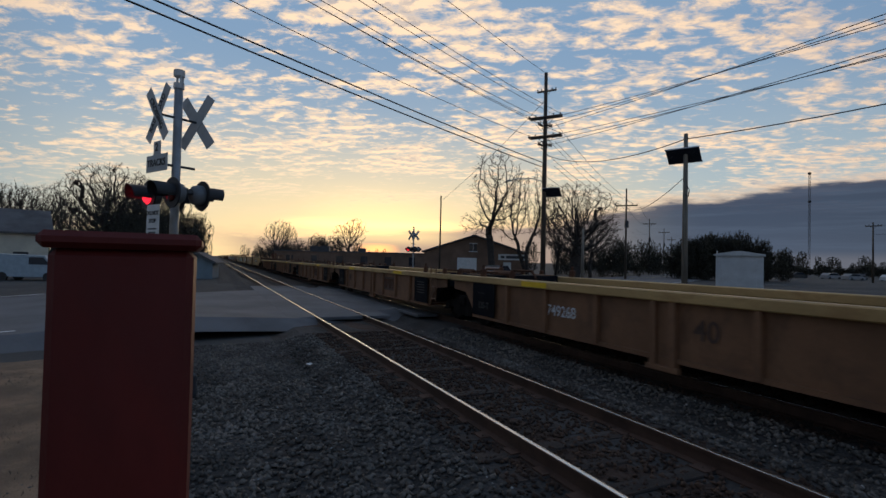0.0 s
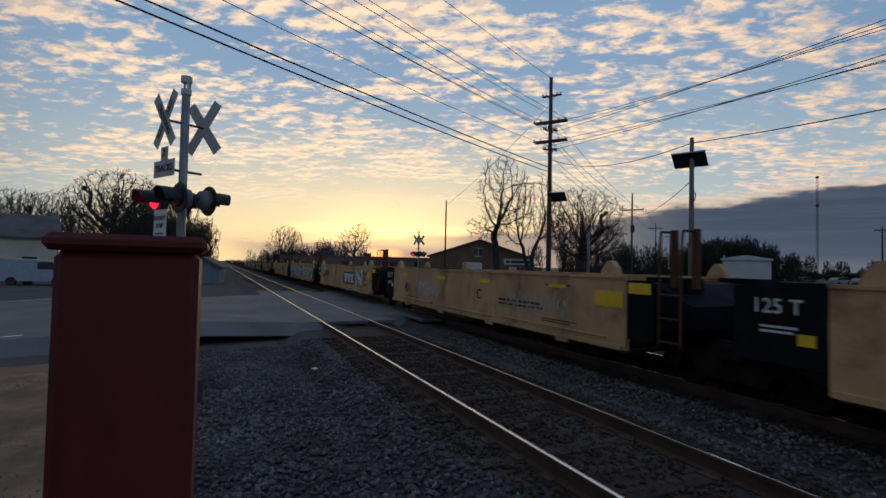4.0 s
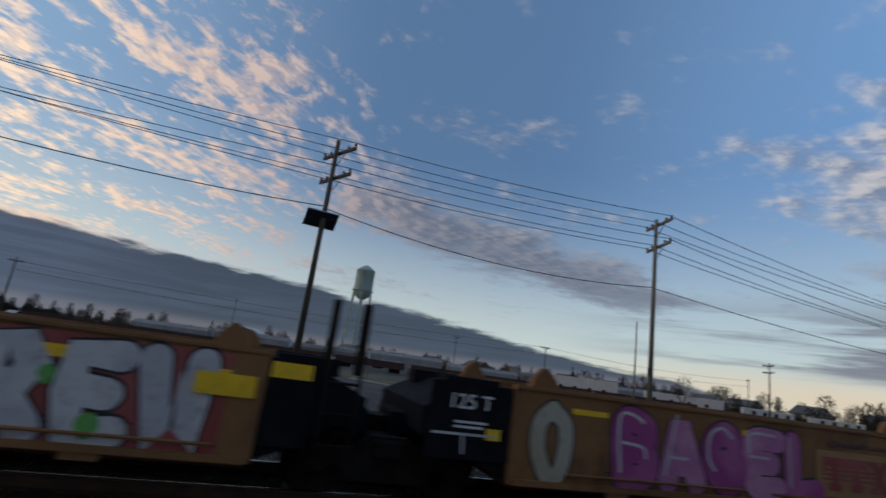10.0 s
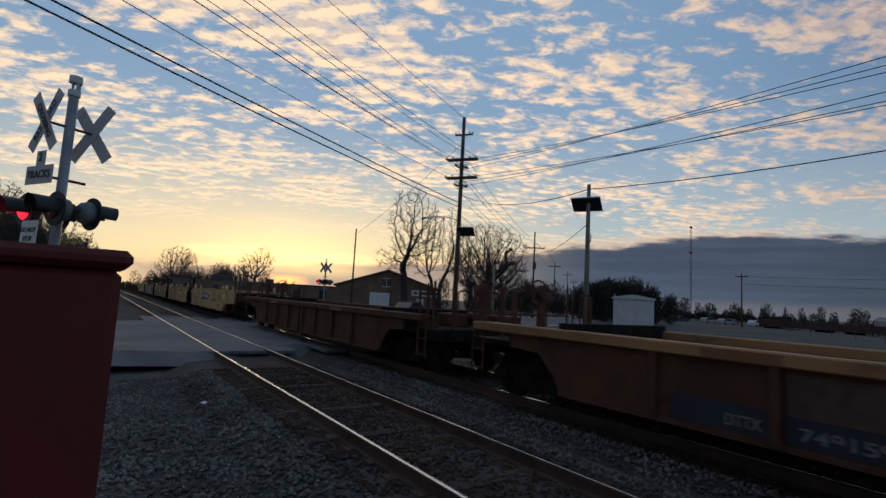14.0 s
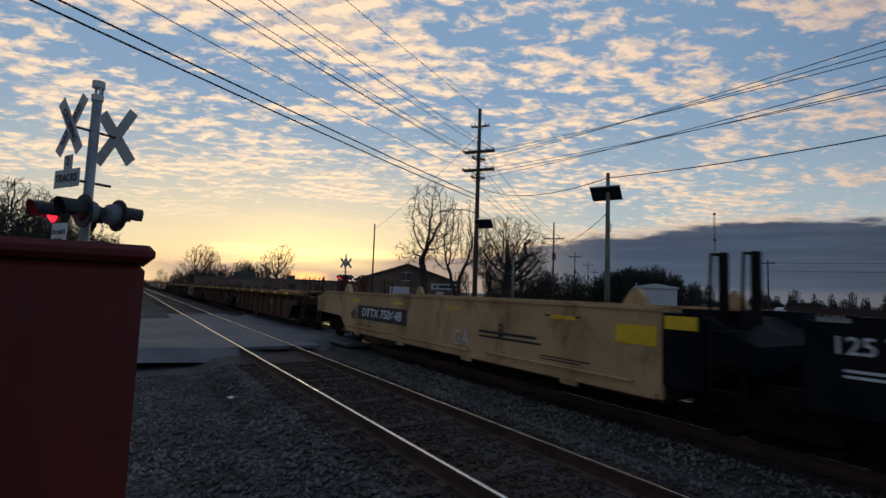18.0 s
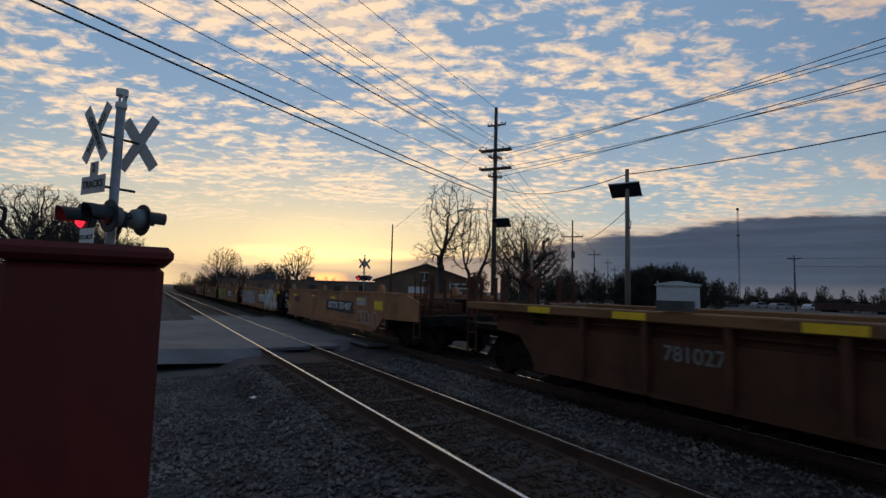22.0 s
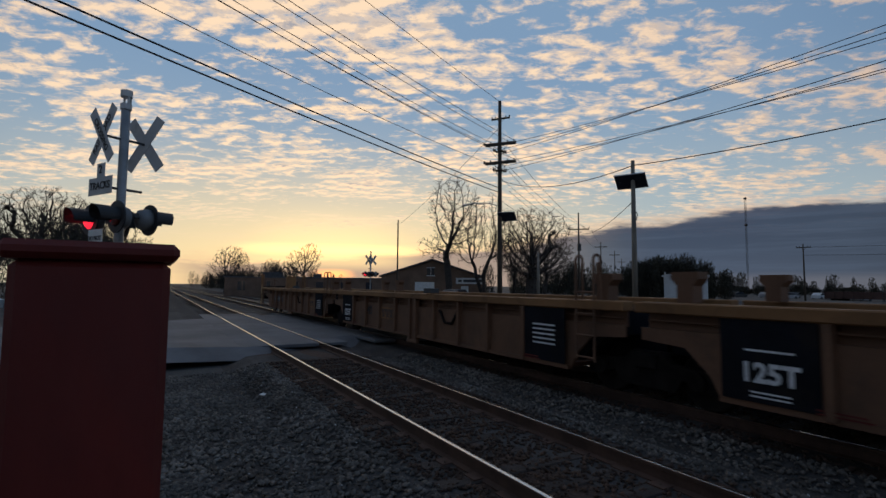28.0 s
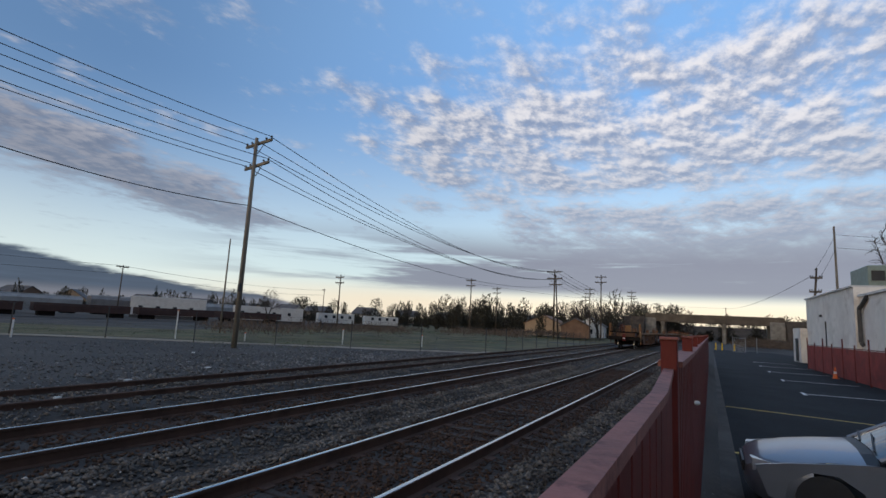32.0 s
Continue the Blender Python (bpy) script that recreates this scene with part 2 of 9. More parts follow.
# ---- mesh helpers ----
class M:
    """A growing mesh: vertices and faces."""

    def __init__(self):
        self.v, self.f = [], []

    def box(self, x0, x1, y0, y1, z0, z1):
        b = len(self.v)
        self.v += [(x0, y0, z0), (x1, y0, z0), (x1, y1, z0), (x0, y1, z0), (x0, y0, z1), (x1, y0, z1), (x1, y1, z1), (x0, y1, z1)]
        self.f += [(b, b + 3, b + 2, b + 1), (b + 4, b + 5, b + 6, b + 7), (b, b + 1, b + 5, b + 4), (b + 1, b + 2, b + 6, b + 5), (b + 2, b + 3, b + 7, b + 6), (b + 3, b, b + 4, b + 7)]
        return self

    def bev(self, x0, x1, y0, y1, z0, z1, c):
        """A box with its twelve edges cut."""
        b = len(self.v)
        m = ((x0 + x1) / 2, (y0 + y1) / 2, (z0 + z1) / 2)
        h = ((x1 - x0) / 2, (y1 - y0) / 2, (z1 - z0) / 2)
        idx = {}
        for sx in (-1, 1):
            for sy in (-1, 1):
                for sz in (-1, 1):
                    for a in range(3):
                        s = (sx, sy, sz)
                        p = [m[i] + s[i] * (h[i] if i == a else h[i] - c) for i in range(3)]
                        idx[s, a] = len(self.v)
                        self.v.append(tuple(p))
        for a in range(3):
            o = [i for i in range(3) if i != a]
            for s in (-1, 1):
                q = []
                for u, w in ((-1, -1), (1, -1), (1, 1), (-1, 1)):
                    k = [0, 0, 0]
                    k[a], k[o[0]], k[o[1]] = s, u, w
                    q.append(idx[tuple(k), a])
                self.f.append(tuple(q))
        for a in range(3):
            o = [i for i in range(3) if i != a]
            for u in (-1, 1):
                for w in (-1, 1):
                    k0, k1 = [0, 0, 0], [0, 0, 0]
                    k0[a], k1[a] = -1, 1
                    k0[o[0]] = k1[o[0]] = u
                    k0[o[1]] = k1[o[1]] = w
                    k0, k1 = tuple(k0), tuple(k1)
                    self.f.append((idx[k0, o[0]], idx[k1, o[0]], idx[k1, o[1]], idx[k0, o[1]]))
        for sx in (-1, 1):
            for sy in (-1, 1):
                for sz in (-1, 1):
                    self.f.append(tuple(idx[(sx, sy, sz), a] for a in range(3)))
        return self

    def prism(self, prof, axis, a, b):
        """A closed outline, given in the two other axes, drawn out from a to b along an axis."""
        n, s = len(prof), len(self.v)
        for c in (a, b):
            for p, q in prof:
                self.v.append((c, p, q) if axis == "x" else (p, c, q) if axis == "y" else (p, q, c))
        for i in range(n):
            j = (i + 1) % n
            self.f.append((s + i, s + j, s + n + j, s + n + i))
        self.f.append(tuple(range(s, s + n)))
        self.f.append(tuple(range(s + n, s + 2 * n))[::-1])
        return self

    def rod(self, p, q, r, r2=None, n=8):
        """A round bar from p to q, tapering from r to r2."""
        p, q = Vector(p), Vector(q)
        r2 = r if r2 is None else r2
        d = (q - p).normalized()
        a = d.orthogonal().normalized()
        c = d.cross(a)
        s = len(self.v)
        for o, k in ((p, r), (q, r2)):
            for i in range(n):
                w = 2 * math.pi * i / n
                self.v.append(tuple(o + (a * math.cos(w) + c * math.sin(w)) * k))
        for i in range(n):
            j = (i + 1) % n
            self.f.append((s + i, s + j, s + n + j, s + n + i))
        self.f.append(tuple(range(s, s + n))[::-1])
        self.f.append(tuple(range(s + n, s + 2 * n)))
        return self

    def pipe(self, pts, r, n=6):
        for p, q in zip(pts, pts[1:]):
            self.rod(p, q, r, n=n)
        return self

    def lathe(self, prof, cx=0.0, cy=0.0, n=20):
        """A shape turned about an upright axis from (radius, height) pairs."""
        s = len(self.v)
        for r, z in prof:
            for i in range(n):
                w = 2 * math.pi * i / n
                self.v.append((cx + r * math.cos(w), cy + r * math.sin(w), z))
        for k in range(len(prof) - 1):
            for i in range(n):
                j = (i + 1) % n
                self.f.append((s + k * n + i, s + k * n + j, s + (k + 1) * n + j, s + (k + 1) * n + i))
        self.f.append(tuple(range(s, s + n))[::-1])
        self.f.append(tuple(range(s + (len(prof) - 1) * n, s + len(prof) * n)))
        return self

    def moved(self, m):
        self.v = [tuple(m @ Vector(p)) for p in self.v]
        return self

    def mesh(self, name, mat=None, smooth=False):
        me = bpy.data.meshes.new(name)
        me.from_pydata(self.v, [], self.f)
        if smooth:
            me.polygons.foreach_set("use_smooth", [True] * len(me.polygons))
        if mat:
            me.materials.append(mat)
        me.update()
        return me


def part(name, m, mat, parent, label="", smooth=False, at=None):
    """One mesh object under a thing or under a part. m: an M, or mesh data to share."""
    me = m.mesh(name, mat, smooth) if isinstance(m, M) else m
    ob = new(name, me)
    ob.parent = parent
    if at is not None:
        ob.matrix_basis = at if isinstance(at, Matrix) else Matrix.Translation(at)
    if label:
        tagged(ob, label)
    return ob


def thing(name, label, category, at=None, group="", kind=""):
    ob = new(name)
    ob.empty_display_size = 0.2
    if at is not None:
        ob.matrix_basis = at if isinstance(at, Matrix) else Matrix.Translation(at)
    return tagged(ob, label, category, group, kind)


def solid(name, m, mat, label="", category="", group="", kind="", smooth=False, at=None):
    ob = new(name, m.mesh(name, mat, smooth) if isinstance(m, M) else m)
    if at is not None:
        ob.matrix_basis = at if isinstance(at, Matrix) else Matrix.Translation(at)
    return tagged(ob, label, category, group, kind)


# ---- materials ----
def material(name, color, rough=0.7, metal=0.0, vary=0.25, scale=3.0, grain=60.0, bump=0.15, dirt=None, dirt_amount=0.0, dirt_scale=1.2, stretch=(1, 1, 1), per_object=0.0, per_island=0.0, coat=0.0, space="Object", bump_size=0.004):
    """A surface with a base colour, stains at a large scale, grain at a small one, and fine relief."""
    mat = bpy.data.materials.new(name)
    mat.use_nodes = True
    t = mat.node_tree
    N = Nodes(t)
    bs = t.nodes["Principled BSDF"]
    co = N.add("ShaderNodeTexCoord").outputs[space]
    mp = N.add("ShaderNodeMapping")
    N.link(co, mp.inputs[0])
    mp.inputs["Scale"].default_value = stretch
    vec = mp.outputs[0]
    big = N.noise(vec, scale, 5.0, 0.6)
    fine = N.noise(vec, grain, 3.0, 0.6)
    c = (*color, 1)
    lo = tuple(v * (1 - vary) for v in color) + (1,)
    hi = tuple(min(1, v * (1 + vary)) for v in color) + (1,)
    col = N.mix(N.smooth(big, 0.3, 0.7), lo, hi)
    col = N.mix(N.math("MULTIPLY", N.smooth(fine, 0.35, 0.75), 0.5 * min(1, vary * 2)), col, tuple(v * 0.55 for v in color) + (1,))
    if dirt is not None:
        d = N.noise(vec, dirt_scale, 6.0, 0.65, 0.4)
        col = N.mix(N.math("MULTIPLY", N.smooth(d, 0.5, 0.68), dirt_amount), col, (*dirt, 1))
    if per_object:
        r = N.add("ShaderNodeObjectInfo").outputs["Random"]
        col = N.mix(1.0, col, N.ramp(r, (0.0, 1 - per_object), (1.0, 1.0)), "MULTIPLY")
    if per_island:
        r = N.add("ShaderNodeNewGeometry").outputs["Random Per Island"]
        col = N.mix(1.0, col, N.ramp(r, (0.0, 1 - per_island), (1.0, 1.0)), "MULTIPLY")
    N.link(col, bs.inputs["Base Color"])
    N.link(N.math("ADD", rough - 0.08, N.math("MULTIPLY", fine, 0.16)), bs.inputs["Roughness"])
    bs.inputs["Metallic"].default_value = metal
    bs.inputs["Coat Weight"].default_value = coat
    if bump:
        b = N.add("ShaderNodeBump")
        b.inputs["Strength"].default_value = bump
        b.inputs["Distance"].default_value = bump_size
        N.link(N.math("ADD", fine, N.math("MULTIPLY", big, 0.6)), b.inputs["Height"])
        N.link(b.outputs[0], bs.inputs["Normal"])
    return mat


def glowing(name, color, strength):
    mat = bpy.data.materials.new(name)
    mat.use_nodes = True
    bs = mat.node_tree.nodes["Principled BSDF"]
    bs.inputs["Base Color"].default_value = (*color, 1)
    bs.inputs["Emission Color"].default_value = (*color, 1)
    bs.inputs["Emission Strength"].default_value = strength
    return mat


def glass(name, color=(0.6, 0.65, 0.68), rough=0.05):
    mat = bpy.data.materials.new(name)
    mat.use_nodes = True
    bs = mat.node_tree.nodes["Principled BSDF"]
    bs.inputs["Base Color"].default_value = (*color, 1)
    bs.inputs["Roughness"].default_value = rough
    bs.inputs["IOR"].default_value = 1.5
    bs.inputs["Specular IOR Level"].default_value = 0.8
    return mat


m_ground = material("yard_gravel", (0.062, 0.057, 0.052), 0.95, vary=0.35, scale=0.15, grain=14, bump=0.8, bump_size=0.03, dirt=(0.085, 0.078, 0.068), dirt_amount=0.6, dirt_scale=0.35, space="Object")
m_grass = material("winter_grass", (0.115, 0.10, 0.045), 0.95, vary=0.5, scale=0.25, grain=30, bump=0.7, bump_size=0.02, dirt=(0.06, 0.085, 0.03), dirt_amount=0.7, dirt_scale=0.12)
m_ballast = material("ballast_stone", (0.20, 0.172, 0.145), 0.92, vary=0.4, scale=1.1, grain=25, bump=0.9, bump_size=0.02, dirt=(0.07, 0.05, 0.038), dirt_amount=0.6, dirt_scale=0.8, per_island=0.6)
m_bed = material("ballast_bed", (0.050, 0.045, 0.041), 0.95, vary=0.4, scale=0.9, grain=22, bump=1.0, bump_size=0.03, dirt=(0.05, 0.036, 0.028), dirt_amount=0.6, dirt_scale=0.6)
m_tie = material("creosoted_tie", (0.045, 0.031, 0.024), 0.9, vary=0.4, scale=4, grain=30, stretch=(6, 0.6, 6), bump=0.7, dirt=(0.11, 0.10, 0.09), dirt_amount=0.4, per_object=0.45, bump_size=0.01)
m_tie_joined = material("creosoted_ties_far", (0.042, 0.03, 0.023), 0.9, vary=0.4, scale=4, grain=30, bump=0.4, per_island=0.45)
m_rail_side = material("rusty_rail", (0.085, 0.045, 0.03), 0.8, metal=0.2, vary=0.3, scale=2, grain=60, bump=0.3)
m_rail_top = material("worn_steel", (0.62, 0.60, 0.57), 0.22, metal=1.0, vary=0.12, scale=0.7, grain=6, stretch=(0.3, 20, 20), bump=0.05)
m_road = material("worn_asphalt", (0.135, 0.135, 0.138), 0.85, vary=0.25, scale=0.4, grain=80, bump=0.35, dirt=(0.075, 0.074, 0.074), dirt_amount=0.5, dirt_scale=0.3)
m_lot = material("fresh_asphalt", (0.013, 0.0155, 0.018), 0.80, vary=0.25, scale=0.5, grain=90, bump=0.4, dirt=(0.032, 0.036, 0.04), dirt_amount=0.4, dirt_scale=0.35)
m_paint_white = material("road_paint_white", (0.72, 0.72, 0.70), 0.7, vary=0.15, scale=3, grain=50, dirt=(0.15, 0.15, 0.15), dirt_amount=0.45, dirt_scale=4)
m_paint_yellow = material("road_paint_yellow", (0.62, 0.45, 0.10), 0.7, vary=0.15, scale=3, grain=50, dirt=(0.12, 0.11, 0.09), dirt_amount=0.4, dirt_scale=4)
m_concrete = material("concrete", (0.24, 0.235, 0.22), 0.9, vary=0.25, scale=0.8, grain=40, bump=0.3, dirt=(0.10, 0.10, 0.095), dirt_amount=0.5, dirt_scale=1.0)
m_pole = material("utility_pole_wood", (0.095, 0.075, 0.058), 0.9, vary=0.4, scale=1.5, grain=20, stretch=(8, 8, 0.5), bump=0.6, dirt=(0.05, 0.04, 0.032), dirt_amount=0.6)
m_pole_pale = material("weathered_grey_pole", (0.20, 0.175, 0.14), 0.9, vary=0.3, scale=1.5, grain=20, stretch=(8, 8, 0.5), bump=0.6)
m_wire = material("black_cable", (0.02, 0.02, 0.022), 0.6, vary=0.1, bump=0.0)
m_bark = material("winter_bark", (0.045, 0.037, 0.031), 0.95, vary=0.35, scale=3, grain=25, bump=0.5)
m_twig = material("bare_twigs", (0.05, 0.038, 0.032), 0.95, vary=0.3, scale=2, grain=10, bump=0.0)
m_brush = material("dark_brush", (0.060, 0.055, 0.038), 0.95, vary=0.5, scale=0.6, grain=8, bump=0.0, per_island=0.5)
m_conifer = material("conifer_needles", (0.025, 0.038, 0.022), 0.9, vary=0.4, scale=1, grain=12, bump=0.0, per_island=0.5)
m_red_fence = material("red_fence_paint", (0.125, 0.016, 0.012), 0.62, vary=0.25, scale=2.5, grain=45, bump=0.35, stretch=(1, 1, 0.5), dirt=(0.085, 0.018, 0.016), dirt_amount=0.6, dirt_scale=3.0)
# a paler red for the top rails and the further post caps
m_red_rail = material("pale_red_paint", (0.27, 0.10, 0.08), 0.7, vary=0.25, scale=5, grain=45, bump=0.4, dirt=(0.10, 0.03, 0.025), dirt_amount=0.8, dirt_scale=14)
m_white_wall = material("white_painted_block", (0.72, 0.70, 0.66), 0.8, vary=0.10, scale=0.6, grain=25, bump=0.25, dirt=(0.42, 0.38, 0.34), dirt_amount=0.5, dirt_scale=0.5)
m_cream = material("cream_siding", (0.55, 0.50, 0.40), 0.8, vary=0.15, scale=0.5, grain=20, bump=0.3)
m_brick = material("brown_brick", (0.20, 0.125, 0.085), 0.9, vary=0.25, scale=0.5, grain=18, bump=0.4, dirt=(0.13, 0.08, 0.055), dirt_amount=0.5, dirt_scale=0.4)
m_roof = material("grey_shingle_roof", (0.115, 0.11, 0.11), 0.9, vary=0.25, scale=0.6, grain=20, bump=0.5)
m_steel_grey = material("galvanised_steel", (0.42, 0.43, 0.44), 0.5, metal=0.6, vary=0.2, scale=2, grain=40, bump=0.15)
m_alu = material("pale_grey_paint", (0.56, 0.57, 0.57), 0.6, vary=0.12, scale=1.2, grain=30, bump=0.15, dirt=(0.35, 0.33, 0.30), dirt_amount=0.4)
m_dark = material("black_paint", (0.022, 0.022, 0.024), 0.55, vary=0.3, scale=2, grain=40, bump=0.2)
m_darkgrey = material("dark_grey_metal", (0.06, 0.062, 0.066), 0.6, metal=0.2, vary=0.3, scale=2, grain=40, bump=0.2)
m_panel = material("solar_cells", (0.018, 0.022, 0.035), 0.25, vary=0.2, scale=3, grain=10, bump=0.0)
m_water_tower = material("pale_green_tank_paint", (0.40, 0.50, 0.46), 0.6, vary=0.12, scale=0.25, grain=3, bump=0.1, dirt=(0.28, 0.33, 0.30), dirt_amount=0.5, dirt_scale=0.2)
m_window = glass("dark_window", (0.03, 0.035, 0.045), 0.08)
m_sign_white = material("sign_white", (0.70, 0.70, 0.68), 0.5, vary=0.08, scale=3, grain=30, bump=0.05, dirt=(0.4, 0.4, 0.38), dirt_amount=0.4, dirt_scale=5)
m_black_letter = material("black_lettering", (0.02, 0.02, 0.02), 0.6, vary=0.2, bump=0.0)
m_white_letter = material("white_lettering", (0.70, 0.70, 0.70), 0.6, vary=0.15, scale=6, bump=0.0, dirt=(0.35, 0.33, 0.30), dirt_amount=0.5, dirt_scale=8)
m_red_glow = glowing("lit_red_lamp", (1.0, 0.022, 0.045), 1.6)
m_red_glass = glass("dark_red_lens", (0.12, 0.01, 0.01), 0.15)
m_white_glow = glowing("lit_headlamp", (1.0, 0.95, 0.85), 12.0)

# train paints
m_tan = material("tan_car_paint", (0.55, 0.345, 0.165), 0.62, vary=0.20, scale=0.8, grain=30, bump=0.15, stretch=(1, 1, 0.7), dirt=(0.24, 0.135, 0.065), dirt_amount=0.75, dirt_scale=1.1)
m_ochre = material("ochre_car_paint", (0.25, 0.125, 0.052), 0.65, vary=0.18, scale=0.8, grain=30, bump=0.15, dirt=(0.11, 0.055, 0.028), dirt_amount=0.7, dirt_scale=1.0)
m_rust = material("rusty_brown_car_paint", (0.105, 0.047, 0.026), 0.75, vary=0.25, scale=0.9, grain=30, bump=0.25, dirt=(0.06, 0.028, 0.018), dirt_amount=0.7, dirt_scale=1.0)
m_sill = material("yellow_top_sill_paint", (0.50, 0.34, 0.15), 0.6, vary=0.16, scale=1.2, grain=30, bump=0.15, stretch=(0.4, 1, 1), dirt=(0.30, 0.17, 0.07), dirt_amount=0.6, dirt_scale=2.0)
m_black_car = material("black_end_paint", (0.012, 0.013, 0.017), 0.75, vary=0.3, scale=1.5, grain=40, bump=0.2, dirt=(0.03, 0.023, 0.018), dirt_amount=0.5, dirt_scale=2)
m_truck = material("grimy_truck_steel", (0.022, 0.018, 0.016), 0.85, metal=0.2, vary=0.4, scale=3, grain=40, bump=0.4)
m_reflect = material("yellow_reflector_sheet", (0.95, 0.58, 0.015), 0.45, vary=0.1, scale=4, grain=40, bump=0.0, dirt=(0.55, 0.34, 0.03), dirt_amount=0.4, dirt_scale=5)
m_wheel_rim = material("polished_wheel_tread", (0.5, 0.48, 0.45), 0.35, metal=1.0, vary=0.15, bump=0.05)

# dull, weathered paint barely shines
SPEC = [(m_black_car, 0.05), (m_truck, 0.08), (m_tan, 0.3), (m_ochre, 0.22), (m_rust, 0.18), (m_sill, 0.25), (m_lot, 0.12), (m_red_fence, 0.3)]
for mat, level in SPEC:
    mat.node_tree.nodes["Principled BSDF"].inputs["Specular IOR Level"].default_value = level

# ---- ground, tracks, road, lot ----
TRACKS = {"near": 0.755, "train": 4.815, "siding": 8.575}
GAUGE = 1.51
ROAD_DIR = Vector((-0.5, 0.866, 0)).normalized()


def ground_height(x, y):
    h = -0.34 + 0.05 * noise.noise(Vector((x * 0.13, y * 0.13, 0)))
    if x > -1.5 and y < -2.7:
        h = -0.62
    if 9.6 < y < 400 and x > 20 + (y - 12) * -0.6:
        h -= min(1.0, (x - 20 + (y - 12) * 0.6) / 40.0) * 0.6
    return h


def make_ground():
    ax = sorted({*np.arange(-60, 100, 2.0), *np.arange(-14, 14, 1.0), *np.linspace(-240, 260, 26), -4000, -2500, -1500, -900, -500, 500, 900, 1500, 2500, 4000})
    ay = sorted({*np.arange(-30, 60, 2.0), *np.arange(-4.7, -0.5, 0.5), *np.linspace(60, 320, 14), -4000, -2500, -1200, -600, -300, -150, -80, -50, 500, 900, 1600, 2500, 4000})
    m = M()
    for y in ay:
        for x in ax:
            m.v.append((float(x), float(y), ground_height(x, y)))
    n = len(ax)
    for j in range(len(ay) - 1):
        for i in range(n - 1):
            a = j * n + i
            m.f.append((a, a + 1, a + n + 1, a + n))
    solid("ground", m, m_ground, "dark gravelly ground of the rail yard", "ground", kind="structure")


make_ground()
# winter grass beyond the yard fence
m = M()
nx = 60
for i in range(nx):
    x0 = 6 + i * 5.0
    ylow = max(11.9, 34 - (x0 - 14.8) * 1.04) + 0.6 * math.sin(i * 1.7)
    m.v.append((x0, ylow, ground_height(x0, ylow) + 0.03))
    m.v.append((x0, ylow + 26 + x0 * 0.4, ground_height(x0, ylow + 26 + x0 * 0.4) + 0.05))
for i in range(nx - 1):
    m.f.append((2 * i, 2 * i + 2, 2 * i + 3, 2 * i + 1))
solid("grass_verge", m, m_grass, "patchy winter grass verge behind the yard fence", "grass", kind="structure")
m = M()
for i in range(40):
    x0 = 6 + i * 1.6
    y0 = max(11.2, 33.2 - (x0 - 14.8) * 1.04) + 0.25 * math.sin(i * 2.3)
    m.v += [(x0, y0, ground_height(x0, y0) + 0.035), (x0 + 0.4, y0 + 2.0 + 0.4 * math.sin(i), ground_height(x0, y0 + 1.3) + 0.06)]
for i in range(39):
    m.f.append((2 * i, 2 * i + 2, 2 * i + 3, 2 * i + 1))
m_sand = material("pale_sandy_dirt", (0.30, 0.25, 0.19), 0.95, vary=0.25, scale=0.6, grain=20, bump=0.4, bump_size=0.02, dirt=(0.15, 0.13, 0.09), dirt_amount=0.6, dirt_scale=0.5)
solid("dirt_strip", m, m_sand, "pale sandy dirt strip along the fence", "dirt", kind="structure")
# dry grass beside the fence post, on the camera's side of the tracks
m = M()
g = 26
for j in range(g):
    for i in range(g):
        x0, y0 = -0.75 - i * 0.45, -4.2 - j * 0.42 - (0.22 * noise.noise(Vector((i * 0.31, 2.0, 0.0))) if j == 0 else 0)
        m.v.append((x0, y0, -0.30 + 0.05 * noise.noise(Vector((x0, y0, 3)))))
for j in range(g - 1):
    for i in range(g - 1):
        a = j * g + i
        m.f.append((a, a + g, a + g + 1, a + 1))
m_dry = material("dry_grass_soil", (0.25, 0.155, 0.09), 0.95, vary=0.4, scale=1.2, grain=40, bump=0.8, bump_size=0.02, dirt=(0.13, 0.085, 0.05), dirt_amount=0.6, dirt_scale=0.9)
solid("dry_grass_patch", m, m_dry, "worn dry grass and soil beside the fence", "grass", kind="structure")


def bed_height(y):
    """The ballast's profile across the tracks."""
    h = -0.33
    for c in TRACKS.values():
        h = max(h, min(-0.155, -0.155 - (abs(y - c) - 1.55) * 0.30))
    return h


def make_bed():
    xs = np.concatenate([np.linspace(-400, -40, 30), np.arange(-39, 61, 1.0), np.linspace(62, 420, 30)])
    ys = np.arange(-4.55, 11.6, 0.25)
    m = M()
    for y in ys:
        for x in xs:
            m.v.append((float(x), float(y), bed_height(y) - 0.02 + 0.025 * noise.noise(Vector((x * 1.3, y * 1.3, 7)))))
    n = len(xs)
    for j in range(len(ys) - 1):
        for i in range(n - 1):
            a = j * n + i
            if ys[j] < -2.6 and not -18 < xs[i] < -0.9:
                continue
            m.f.append((a, a + 1, a + n + 1, a + n))
    solid("ballast_bed", m, m_bed, "dark ballast bed under the three tracks", "ballast", kind="structure")


make_bed()


